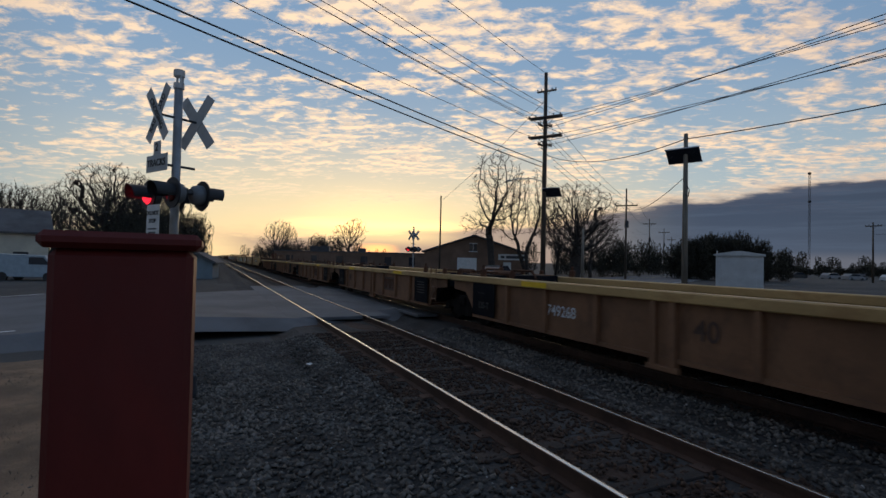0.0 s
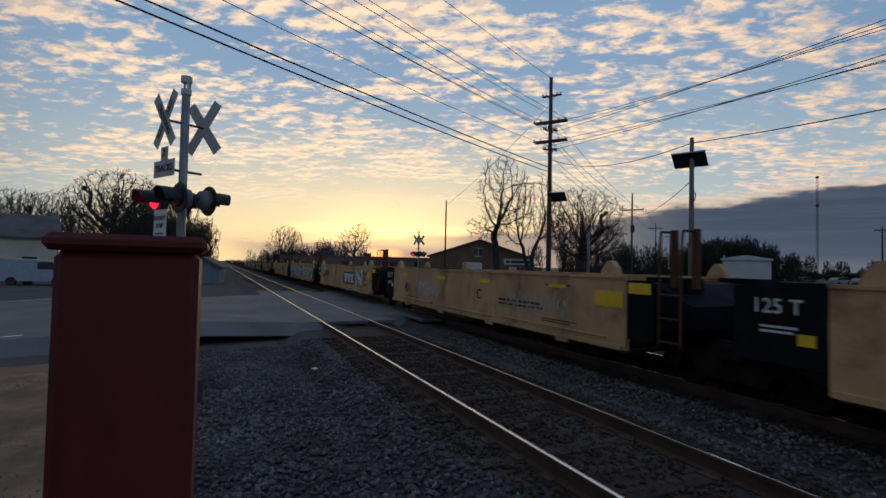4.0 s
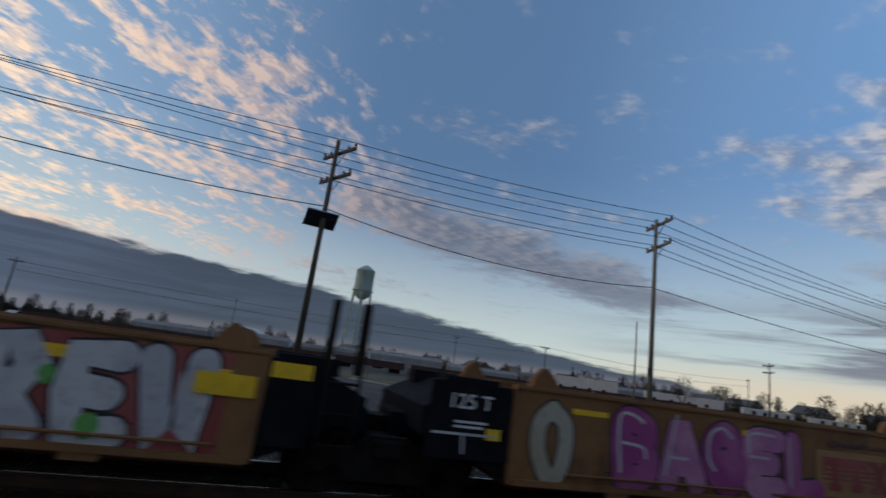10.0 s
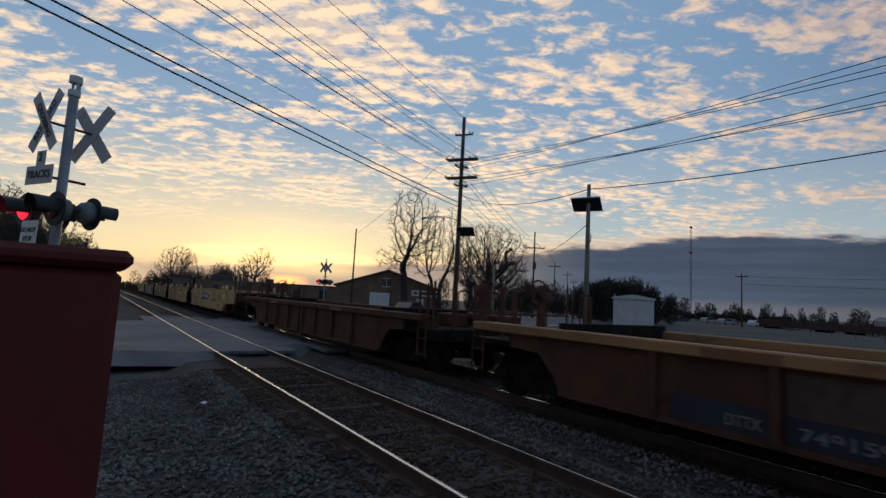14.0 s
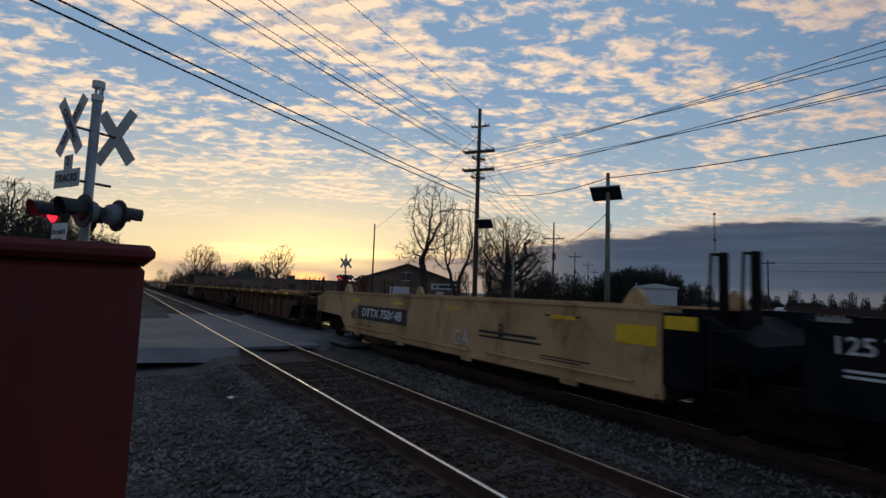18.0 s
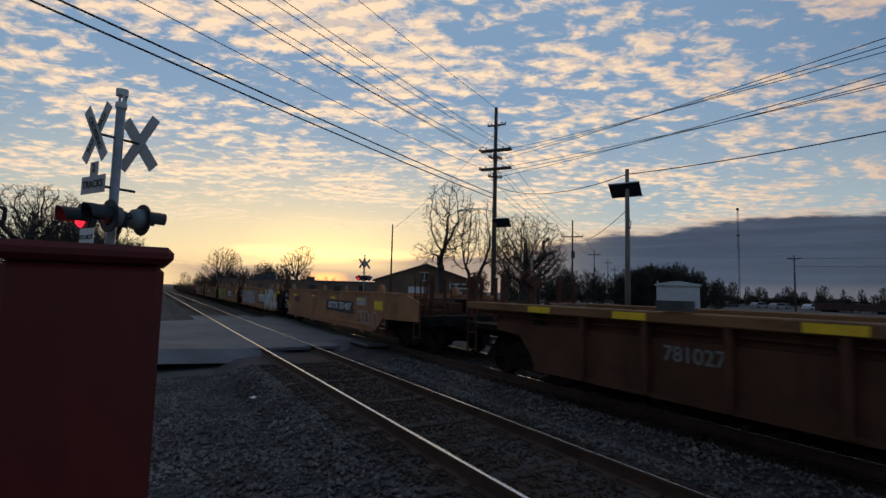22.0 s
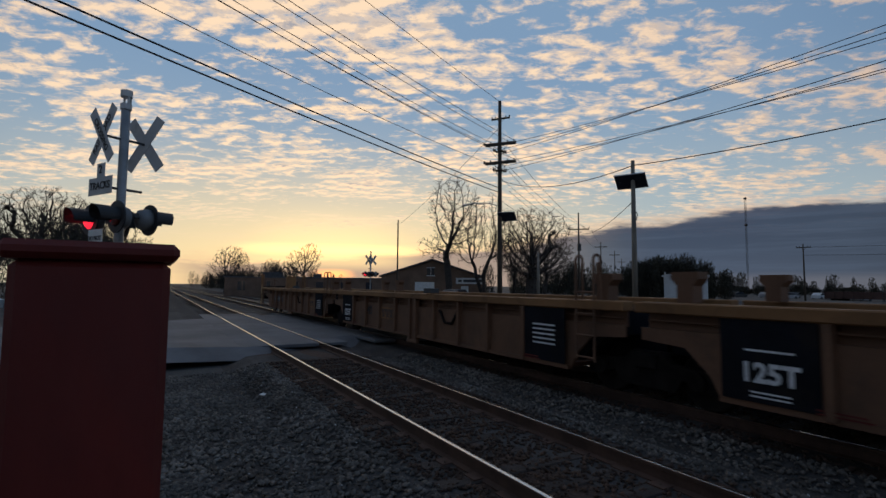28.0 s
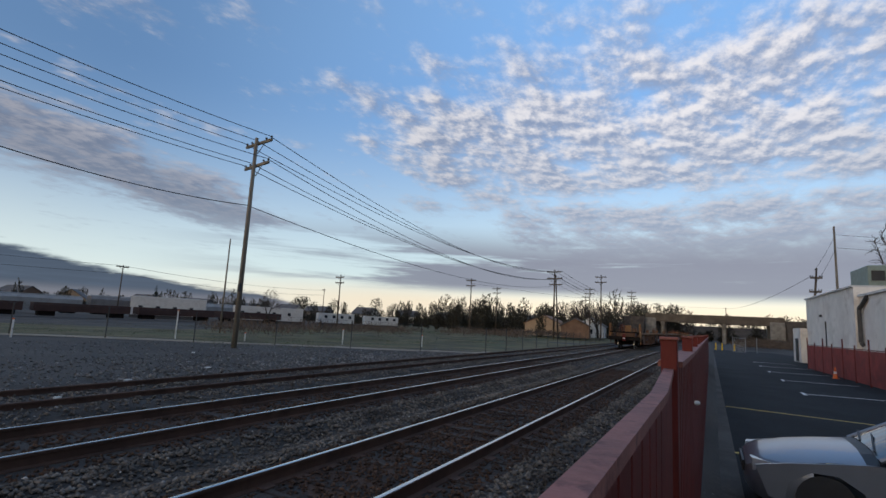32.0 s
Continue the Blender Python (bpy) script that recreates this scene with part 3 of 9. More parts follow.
def stones(name, label, regions, mat, height, seed):
    """Loose stones, as one stuff object."""
    rng = np.random.default_rng(seed)
    V, F, base = [], [], 0
    octa = np.array([(1, 0, 0), (-1, 0, 0), (0, 1, 0), (0, -1, 0), (0, 0, 1), (0, 0, -1)], float)
    faces = np.array([(0, 2, 4), (2, 1, 4), (1, 3, 4), (3, 0, 4), (2, 0, 5), (1, 2, 5), (3, 1, 5), (0, 3, 5)])
    for x0, x1, y0, y1, count, size in regions:
        px, py = rng.uniform(x0, x1, count), rng.uniform(y0, y1, count)
        keep = np.ones(count, bool)
        for c in TRACKS.values():
            for s in (-1, 1):
                keep &= np.abs(py - c - s * GAUGE / 2) > 0.11
        px, py = px[keep], py[keep]
        k = len(px)
        h = np.array([height(a, b) for a, b in zip(px, py)])
        s = size * rng.uniform(0.5, 1.35, k)
        pts = octa[None] * (s[:, None, None] * rng.uniform(0.6, 1.2, (k, 6, 3)))
        pts += rng.normal(0, 0.22, (k, 6, 3)) * s[:, None, None]
        a = rng.uniform(0, 6.28, k)
        ca, sa = np.cos(a), np.sin(a)
        rx, ry = pts[:, :, 0] * ca[:, None] - pts[:, :, 1] * sa[:, None], pts[:, :, 0] * sa[:, None] + pts[:, :, 1] * ca[:, None]
        pts = np.stack([rx + px[:, None], ry + py[:, None], pts[:, :, 2] * 0.75 + h[:, None] + s[:, None] * 0.2], 2)
        V.append(pts.reshape(-1, 3))
        F.append((faces[None] + (base + np.arange(k) * 6)[:, None, None]).reshape(-1, 3))
        base += 6 * k
    V, F = np.concatenate(V), np.concatenate(F)
    me = bpy.data.meshes.new(name)
    me.vertices.add(len(V))
    me.vertices.foreach_set("co", V.ravel())
    me.loops.add(F.size)
    me.loops.foreach_set("vertex_index", F.ravel().astype(np.int32))
    me.polygons.add(len(F))
    me.polygons.foreach_set("loop_start", np.arange(0, F.size, 3, dtype=np.int32))
    me.polygons.foreach_set("loop_total", np.full(len(F), 3, np.int32))
    me.materials.append(mat)
    me.update(calc_edges=True)
    me.validate()
    return tagged(new(name, me), label, "stones", kind="stuff")


def bedh(x, y):
    return bed_height(y) - 0.01


stones("ballast_stones", "loose dark grey ballast stones along the tracks", [
    (-13, -0.7, -4.5, -2.4, 9000, 0.034), (-13, 9, -2.5, -0.55, 13000, 0.036), (-13, 9, 2.05, 3.55, 11000, 0.036), (9, 26, -2.5, -0.55, 6500, 0.040), (9, 26, 2.05, 3.55, 5500, 0.040), (-13, 26, 6.1, 11.2, 16000, 0.038), (26, 60, -2.4, 11.0, 9000, 0.05)], m_ballast, bedh, 4)
stones("track_ballast", "dark brown stained ballast between the rails", [(-13, 9, -0.55, 2.05, 15000, 0.030), (9, 26, -0.55, 2.05, 7500, 0.034), (-13, 26, 3.55, 6.1, 13000, 0.034)],
       material("stained_ballast", (0.095, 0.052, 0.032), 0.95, vary=0.4, scale=1.1, grain=25, bump=0.8, bump_size=0.02, dirt=(0.06, 0.032, 0.02), dirt_amount=0.6, dirt_scale=0.8, per_island=0.6), bedh, 5)
m_gauge = material("oily_brown_bed", (0.060, 0.032, 0.020), 0.95, vary=0.4, scale=0.9, grain=22, bump=1.0, bump_size=0.03)
for c in (TRACKS["near"], TRACKS["train"]):
    solid("stained_bed", M().box(-34, 120, c - 1.28, c + 1.28, -0.30, -0.177), m_gauge, "oil-stained brown bed between the rails", "ballast", kind="structure")
stones("pale_chips", "scattered pale stone chips on the ballast", [(-12, 8, -4.4, -0.5, 420, 0.016), (-12, 24, 2.0, 3.6, 260, 0.020), (-12, 24, 6.2, 10.8, 240, 0.028)],
       material("pale_chip", (0.42, 0.41, 0.39), 0.8, vary=0.3, scale=2, grain=20, bump=0.2, per_island=0.7), lambda x, y: bed_height(y) + 0.012, 12)
stones("yard_rubble", "scattered pale rubble in the gravel yard", [(-14, 40, 10.6, 17.5, 5200, 0.045), (-14, 30, 10.6, 28.0, 4200, 0.04), (8, 30, 10.6, 14.0, 900, 0.065)],
       material("pale_rubble", (0.26, 0.25, 0.24), 0.9, vary=0.4, scale=2, grain=20, bump=0.3, per_island=0.75), lambda x, y: ground_height(x, y) + 0.01, 9)

RAIL_PROFILE = [(-0.07, -0.172), (0.07, -0.172), (0.07, -0.158), (0.012, -0.14), (0.012, -0.045), (0.036, -0.034), (0.036, -0.006), (0.028, -0.0008), (-0.028, -0.0008), (-0.036, -0.006), (-0.036, -0.034), (-0.012, -0.045), (-0.012, -0.14), (-0.07, -0.158)]


def make_track(name, y, label, shiny, z=0.0, x0=-420.0, x1=430.0):
    """A track with its two rails (each with a running surface) and its ties."""
    tr = thing(name, label, "railway track", at=(0, y, z), kind="structure")
    for s in (-1, 1):
        r = part("rail", M().prism([(p + s * GAUGE / 2, q) for p, q in RAIL_PROFILE], "x", x0, x1), m_rail_side, tr, "rusty steel rail")
        c = s * GAUGE / 2
        crown = [(c + p, q) for p, q in ((-0.027, -0.0012), (-0.024, -0.0004), (-0.018, 0.0002), (-0.010, 0.001), (0.0, 0.0018), (0.010, 0.001), (0.018, 0.0002), (0.024, -0.0004), (0.027, -0.0012))]
        top = M()
        for q in (x0, x1):
            top.v += [(q, a, b + 0.0012) for a, b in crown]
        top.f = [(i, i + 1, i + 10, i + 9) for i in range(8)]
        part("running_surface", top, m_rail_top if shiny else m_rail_side, r, "bright worn top of the rail" if shiny else "", smooth=True)
    tie = M().bev(-0.115, 0.115, -1.3, 1.3, -0.34, -0.160, 0.012).mesh("tie", m_tie)
    plate = M().box(-0.09, 0.09, -0.17, 0.17, -0.172, -0.150).mesh("tie_plate", m_rail_side)
    rest = M()
    rng = random.Random(int(y * 100))
    x = x0 + 2
    while x < x1:
        if -34 < x < -13:
            x += 0.54
            continue
        if -13 <= x <= 36:
            t = part("tie", tie, None, tr, at=pose(x, rng.uniform(-0.04, 0.04), rng.uniform(-0.012, 0.008), 0, 0, rng.uniform(-1.2, 1.2)))
            if x < 14 and shiny and y < 3:
                for s in (-1, 1):
                    part("tie_plate", plate, None, t, at=(0, s * GAUGE / 2, 0.004))
        elif abs(x) < 160:
            rest.box(x - 0.115, x + 0.115, -1.3, 1.3, -0.34, -0.174)
        x += 0.54
    r = part("ties", rest, m_tie_joined, tr)
    tagged(r, "creosoted ties further along the track", kind="stuff")
    return tr


make_track("near_track", TRACKS["near"], "empty near railway track on wooden ties", True)
make_track("train_track", TRACKS["train"], "railway track under the moving freight train", True)
make_track("siding_track", TRACKS["siding"], "rusty yard siding track", False, z=-0.05, x1=120.0)


def road_point(across, along, z):
    """A point of the road: metres across from its near edge and along from the near track."""
    n = Vector((-0.866, -0.5, 0))
    p = Vector((-14.4, 0, 0)) + n * across + ROAD_DIR * along
    return (p.x, p.y, z)


def road_height(along):
    return -0.012 if -3 < along < 13 else (-0.012 - min(0.16, (-3 - along) * 0.012) if along < -3 else -0.012 - min(0.2, (along - 13) * 0.012))


m = M()
al = [-90, -60, -40, -30, -20, -14, -9, -6, -3, 0, 3, 6, 9, 13, 18, 24, 30, 40, 60, 90, 140, 220]
for a in al:
    near = min(2.6, max(0.0, -a) * 0.36)
    for c in (near, near + 0.9, 4.0, 8.4, 12.6, 14.1):
        z = road_height(a) - (0.30 if c in (near, 14.1) else 0.0)
        m.v.append(road_point(c, a, z))
for i in range(len(al) - 1):
    for k in range(5):
        a = i * 6 + k
        m.f.append((a, a + 6, a + 7, a + 1))
solid("road", m, m_road, "worn grey asphalt road over the level crossing", "road", kind="structure")
# white lines and arrow on the road
def road_mark(name, label, c0, c1, a0, a1, mat=None):
    m = M()
    steps = [a0 + (a1 - a0) * i / 8 for i in range(9)]
    for a in steps:
        m.v += [road_point(c0, a, road_height(a) + 0.006), road_point(c1, a, road_height(a) + 0.006)]
    m.f += [(2 * i, 2 * i + 2, 2 * i + 3, 2 * i + 1) for i in range(8)]
    return solid(name, m, mat or m_paint_white, label, "road marking", kind="structure")


road_mark("stop_line", "worn white stop line before the tracks", 3.0, 7.6, -5.4, -4.9)
road_mark("edge_line", "white edge line of the road", 3.55, 3.68, -60, -6.0)
road_mark("edge_line", "white edge line of the road", 12.2, 12.33, -60, -3.0)
road_mark("lane_line", "white lane line", 4.3, 4.45, -30, -8)
road_mark("lane_line", "double yellow centre line", 8.2, 8.35, -60, -4, m_paint_yellow)
road_mark("lane_line", "double yellow centre line", 8.2, 8.35, 14, 120, m_paint_yellow)
road_mark("edge_line", "white edge line beyond the tracks", 0.25, 0.38, 14, 120)
m = M()
for q in ([(2.2, -12.0), (2.4, -12.0), (2.4, -9.4), (2.2, -9.4)], [(1.9, -9.4), (2.7, -9.4), (2.3, -8.3)]):
    b = len(m.v)
    m.v += [road_point(c, a, road_height(a) + 0.006) for c, a in q]
    m.f.append(tuple(range(b, b + len(q))))
solid("lane_arrow", m, m_paint_white, "white lane arrow painted on the road", "road marking", kind="structure")
# crossing panels between and beside the rails
def crossing(y):
    th = thing("crossing_panel", "dark rubber crossing surface between the rails", "crossing", at=(0, y, 0), kind="structure", group="crossing panels")
    for i in range(7):
        x = -32.3 + i * 2.44
        part("panel", M().bev(x, x + 2.42, -0.66, 0.66, -0.10, -0.004, 0.008), m_road, th)
        for s in (-1, 1):
            part("panel", M().bev(x, x + 2.42, s * 1.2 - 0.37, s * 1.2 + 0.37, -0.10, -0.006, 0.008), m_road, th)


crossing(TRACKS["near"])
crossing(TRACKS["train"])

# parking lot and its kerb strip
LOT = -0.55
m = M().prism([(x, y) for x, y in ((0.6, -3.35), (95, -3.0), (95, -11.0), (70, -16), (70, -40), (-8, -40), (-8, -8), (0.6, -8))], "z", -0.75, LOT)
solid("parking_lot", m, m_lot, "fresh dark asphalt parking lot", "parking lot", kind="structure")
solid("kerb_strip", M().prism([(0.6, -3.35), (0.6, -2.72), (95, -2.5), (95, -3.0)], "z", -0.72, LOT + 0.02), material("stained_dark_concrete", (0.085, 0.078, 0.070), 0.9, vary=0.35, scale=0.8, grain=25, bump=0.4, dirt=(0.04, 0.036, 0.03), dirt_amount=0.7, dirt_scale=1.2), "stained concrete strip along the fence", "kerb", kind="structure")


def lot_line(name, label, p, q, w, mat):
    p, q = Vector((*p, 0)), Vector((*q, 0))
    d = (q - p).normalized()
    n = Vector((-d.y, d.x, 0)) * w / 2
    m = M()
    m.v = [tuple(a + Vector((0, 0, LOT + 0.005))) for a in (p - n, q - n, q + n, p + n)]
    m.f = [(0, 1, 2, 3)]
    solid(name, m, mat, label, "road marking", kind="structure", group="parking lines")


lot_line("parking_line", "pale yellow slanting parking line", (19.6, -3.3), (18.9, -8.2), 0.12, m_paint_yellow)
lot_line("parking_line", "white and yellow parking line by the kerb", (12.1, -3.2), (12.7, -7.6), 0.14, m_paint_yellow)
lot_line("parking_line", "faint white line across the concrete strip", (15.0, -2.75), (15.1, -3.2), 0.10, m_paint_white)
for x in (26.7, 34.1, 41.7, 49.0, 56.2):
    lot_line("parking_line", "white parking line with a short tick", (x + 0.4, -6.5), (x + 0.9, -9.9), 0.14, m_paint_white)
    lot_line("parking_line", "white tick at the end of a parking line", (x - 0.2, -6.4), (x + 1.0, -6.4), 0.14, m_paint_white)

# ---- the freight train of empty well cars ----
TRAIN_Y = TRACKS["train"]
SPEED = 21.8
moving = []


def text_mesh(words, size, mat, bold=0.012, shear=0.0, key={}):
    """Lettering as a thin mesh in the upright x-z plane, seen from -y."""
    k = (words, size, mat.name, bold, shear)
    if k not in key:
        cu = bpy.data.curves.new("lettering", "FONT")
        cu.body, cu.size, cu.align_x, cu.align_y, cu.extrude = words, size, "CENTER", "CENTER", 0.002
        cu.offset, cu.shear = size * bold, shear
        tmp = bpy.data.objects.new("lettering", cu)
        me = bpy.data.meshes.new_from_object(tmp)
        bpy.data.objects.remove(tmp)
        me.name = "lettering"
        me.transform(pose(0, 0, 0, 90, 0, 0))
        me.materials.clear()
        me.materials.append(mat)
        key[k] = me
    return key[k]


def lettering(parent, words, x, z, size, mat, y=-1.506, name="lettering", label=""):
    return part(name, text_mesh(words, size, mat), None, parent, label or "stencilled %s" % words, at=(x, y, z))


def plate(parent, name, x0, x1, z0, z1, mat, y=-1.504, t=0.006, label=""):
    return part(name, M().box(x0, x1, y - t, y, z0, z1), mat, parent, label)


def bars(parent, name, rows, mat, y, label=""):
    """Illegible writing as plain bars: rows of (x0, x1, z0, z1)."""
    m = M()
    for x0, x1, z0, z1 in rows:
        m.box(x0, x1, y - 0.004, y, z0, z1)
    return part(name, m, mat, parent, label)


def stroke(m, pts, w, y):
    """A thick painted line as one ribbon with mitred joints, facing -y."""
    q = [Vector(p) for p in pts]
    q = [p for k, p in enumerate(q) if k == 0 or (p - q[k - 1]).length > 1e-3]
    b = len(m.v)
    for k, p in enumerate(q):
        d0 = (p - q[k - 1]).normalized() if k else (q[1] - p).normalized()
        d1 = (q[k + 1] - p).normalized() if k + 1 < len(q) else d0
        t = d0 + d1
        t = t.normalized() if t.length > 0.2 else d1
        n = Vector((-t.y, t.x))
        h = w / 2 / max(0.55, abs(n.dot(Vector((-d1.y, d1.x)))))
        if k == 0 or k == len(q) - 1:
            p = p + t * (w * 0.35 if k else -w * 0.35)
        m.v += [(p.x - n.x * h, y - 0.00002 * k, p.y - n.y * h), (p.x + n.x * h, y - 0.00002 * k, p.y + n.y * h)]
    m.f += [(b + 2 * k, b + 2 * k + 2, b + 2 * k + 3, b + 2 * k + 1) for k in range(len(q) - 1)]


def paint(name, a, b, key={}):
    """Spray paint fading between two colours."""
    if (a, b) not in key:
        mat = bpy.data.materials.new(name)
        mat.use_nodes = True
        N = Nodes(mat.node_tree)
        bs = mat.node_tree.nodes["Principled BSDF"]
        co = N.add("ShaderNodeTexCoord").outputs["Object"]
        f = N.smooth(N.noise(co, 1.3, 2.0, 0.5), 0.42, 0.58)
        col = N.mix(f, (*a, 1), (*b, 1))
        col = N.mix(N.math("MULTIPLY", N.smooth(N.noise(co, 9.0, 4.0, 0.6), 0.5, 0.75), 0.35), col, (0.12, 0.08, 0.05, 1))
        N.link(col, bs.inputs["Base Color"])
        bs.inputs["Roughness"].default_value = 0.6
        key[a, b] = mat
    return key[a, b]


P_BLACK = paint("black_spray", (0.015, 0.015, 0.02), (0.03, 0.03, 0.04))
P_WHITE = paint("white_spray", (0.62, 0.62, 0.62), (0.50, 0.50, 0.52))
P_SILVER = paint("silver_spray", (0.42, 0.43, 0.45), (0.34, 0.35, 0.38))
P_MINT = paint("mint_spray", (0.40, 0.62, 0.46), (0.34, 0.60, 0.54))
P_PINKBLUE = paint("pink_and_blue_spray", (0.62, 0.45, 0.58), (0.28, 0.62, 0.66))
P_RED = paint("red_spray", (0.50, 0.10, 0.10), (0.55, 0.16, 0.14))
P_GREEN = paint("green_spray", (0.14, 0.42, 0.10), (0.20, 0.45, 0.15))
P_TEAL = paint("teal_spray", (0.03, 0.26, 0.20), (0.05, 0.30, 0.26))
P_NAVY = paint("navy_spray", (0.02, 0.03, 0.07), (0.03, 0.05, 0.12))
P_MAGENTA = paint("magenta_spray", (0.36, 0.06, 0.24), (0.45, 0.12, 0.30))
P_BLUE = paint("light_blue_spray", (0.10, 0.40, 0.55), (0.14, 0.46, 0.55))
P_BEIGE = paint("beige_spray", (0.40, 0.36, 0.25), (0.45, 0.42, 0.33))
P_YELLOW = paint("yellow_green_spray", (0.38, 0.34, 0.06), (0.42, 0.40, 0.10))
P_PINK = paint("pink_spray", (0.58, 0.26, 0.42), (0.50, 0.18, 0.36))
P_DENIM = paint("denim_blue_spray", (0.06, 0.16, 0.26), (0.09, 0.22, 0.32))
P_BRICK = paint("brick_red_spray", (0.30, 0.06, 0.05), (0.36, 0.09, 0.08))


def graffiti(parent, x0, x1, z0, z1, n, seed, fill, edge, label, w=0.24, rim=0.07, shine=None, y=-1.506, wild=0.14):
    """Bulky painted letterforms in two or three layers; the forms spell nothing."""
    rng = random.Random(seed)
    g = None
    cw = (x1 - x0) / n
    grid = [0.12, 0.5, 0.88]
    shapes = [[(0, 2), (0, 0), (1, 1), (2, 2), (2, 0)], [(2, 2), (0, 2), (0, 0), (2, 0), (2, 1), (1, 1)], [(0, 0), (0, 2), (2, 2), (2, 1), (0, 1), (2, 0)], [(0, 2), (0, 0), (2, 0), (2, 2)], [(2, 2), (0, 2), (0, 1), (2, 1), (2, 0), (0, 0)], [(0, 0), (1, 2), (2, 0), (1, 1)], [(0, 2), (2, 2), (1, 2), (1, 0)], [(0, 0), (0, 2), (2, 0), (2, 2)], [(0, 2), (2, 0), (1, 1), (2, 2), (0, 0)], [(0, 0), (0, 2), (2, 2), (2, 0), (0, 0)]]
    h = z1 - z0
    for i in range(n):
        cx = x0 + cw * i
        lean = rng.uniform(-0.18, 0.18)
        pts = []
        for gx, gz in rng.choice(shapes):
            u, q = grid[gx] + rng.uniform(-wild, wild), grid[gz] + rng.uniform(-wild, wild) * 0.7
            pts.append((cx + cw * (u * 1.10 - 0.05) + lean * h * (q - 0.5), z0 + h * min(1, max(0, q))))
        fine = []
        for a, b in zip(pts, pts[1:]):
            for k in range(4):
                t = k / 4
                bow = math.sin(t * math.pi) * 0.05
                fine.append((a[0] + (b[0] - a[0]) * t + bow, a[1] + (b[1] - a[1]) * t + bow * 0.6))
        fine.append(pts[-1])
        ww = w * rng.uniform(0.85, 1.2)
        lay = y - 0.0022 * (i % 3)
        m = M()
        stroke(m, fine, ww + rim * 2, lay)
        o = part("graffiti" if g is None else "letter", m, edge, parent if g is None else g, label if g is None else "")
        g = g or o
        m = M()
        stroke(m, fine, ww, lay - 0.0075)
        part("fill", m, fill, g)
        if shine:
            m = M()
            stroke(m, [(p + ww * 0.18, q + ww * 0.2) for p, q in fine[: len(fine) * 2 // 3]], ww * 0.16, lay - 0.016)
            part("highlight", m, shine, g)
    return g


def tag(parent, x0, x1, z0, z1, seed, mat, label, w=0.035, y=-1.510):
    """A quick looping spray tag."""
    rng = random.Random(seed)
    m = M()
    n = int((x1 - x0) / 0.22) + 2
    pts = []
    for i in range(n * 4):
        t = i / (n * 4)
        pts.append((x0 + (x1 - x0) * t + 0.09 * math.sin(i * 1.9), z0 + (z1 - z0) * (0.5 + 0.5 * math.sin(i * 1.57 + rng.uniform(-0.7, 0.7)) * rng.uniform(0.4, 1))))
    stroke(m, pts, w, y)
    return part("spray_tag", m, mat, parent, label)


def logo_plate(parent, x, z, w, h, dark, light):
    """The owner's mark as plain slab shapes and stripes on its plate."""
    p = plate(parent, "logo_plate", x - w / 2, x + w / 2, z - h / 2, z + h / 2, dark, label="dark plate with pale blocky mark")
    m = M()
    y = -1.516
    k = w * 0.29
    for i in range(2):
        c = x - w * 0.27 + i * k
        m.box(c - k * 0.46, c + k * 0.46, y, y + 0.004, z + h * 0.15, z + h * 0.36)
        for q in (-1, 1):
            m.box(c + q * k * 0.46 - k * 0.08, c + q * k * 0.46 + k * 0.08, y - 0.001, y + 0.003, z + h * 0.02, z + h * 0.36)
        m.box(c - k * 0.15, c + k * 0.15, y - 0.002, y + 0.002, z - h * 0.36, z + h * 0.15)
        m.box(c - k * 0.30, c + k * 0.30, y - 0.003, y + 0.001, z - h * 0.36, z - h * 0.20)
    c = x + w * 0.33
    for q in (-1, 1):
        b = len(m.v)
        for px, pz in ((-q * k * 0.46, 0.36), (-q * k * 0.12, 0.36), (q * k * 0.46, -0.36), (q * k * 0.12, -0.36)):
            m.v.append((c + px, y - 0.001 * (q + 1), z + pz * h))
        m.f.append((b, b + 1, b + 2, b + 3))
        for zz in (-1, 1):
            m.box(c + q * k * 0.30 - k * 0.22, c + q * k * 0.30 + k * 0.22, y - 0.004, y, z + zz * h * 0.30 - h * 0.06, z + zz * h * 0.30 + h * 0.06)
    part("mark", m, light, p)
    bars(p, "stripe", [(x - w * 0.42, x + w * 0.30, z + h * q, z + h * (q + 0.045)) for q in (-0.14, -0.04, 0.06)], light, y + 0.006)
    return p


def number_plate(parent, x, z, w, h, dark, light, words, y=-1.504):
    """The car's number in slanted pale characters on its dark panel."""
    p = plate(parent, "number_panel", x - w / 2, x + w / 2, z - h / 2, z + h / 2, dark, y=y, label="dark panel with a pale slanted car number")
    me = text_mesh(words, h * 0.80, light, 0.03, 0.18)
    xs = [v.co.x for v in me.vertices]
    k = min(1.3, w * 0.90 / (max(xs) - min(xs)))
    part("lettering", me, None, p, "pale slanted car number", at=pose(x, y - 0.010, z) @ Matrix.Diagonal((k, 1, 1, 1)))
    return p


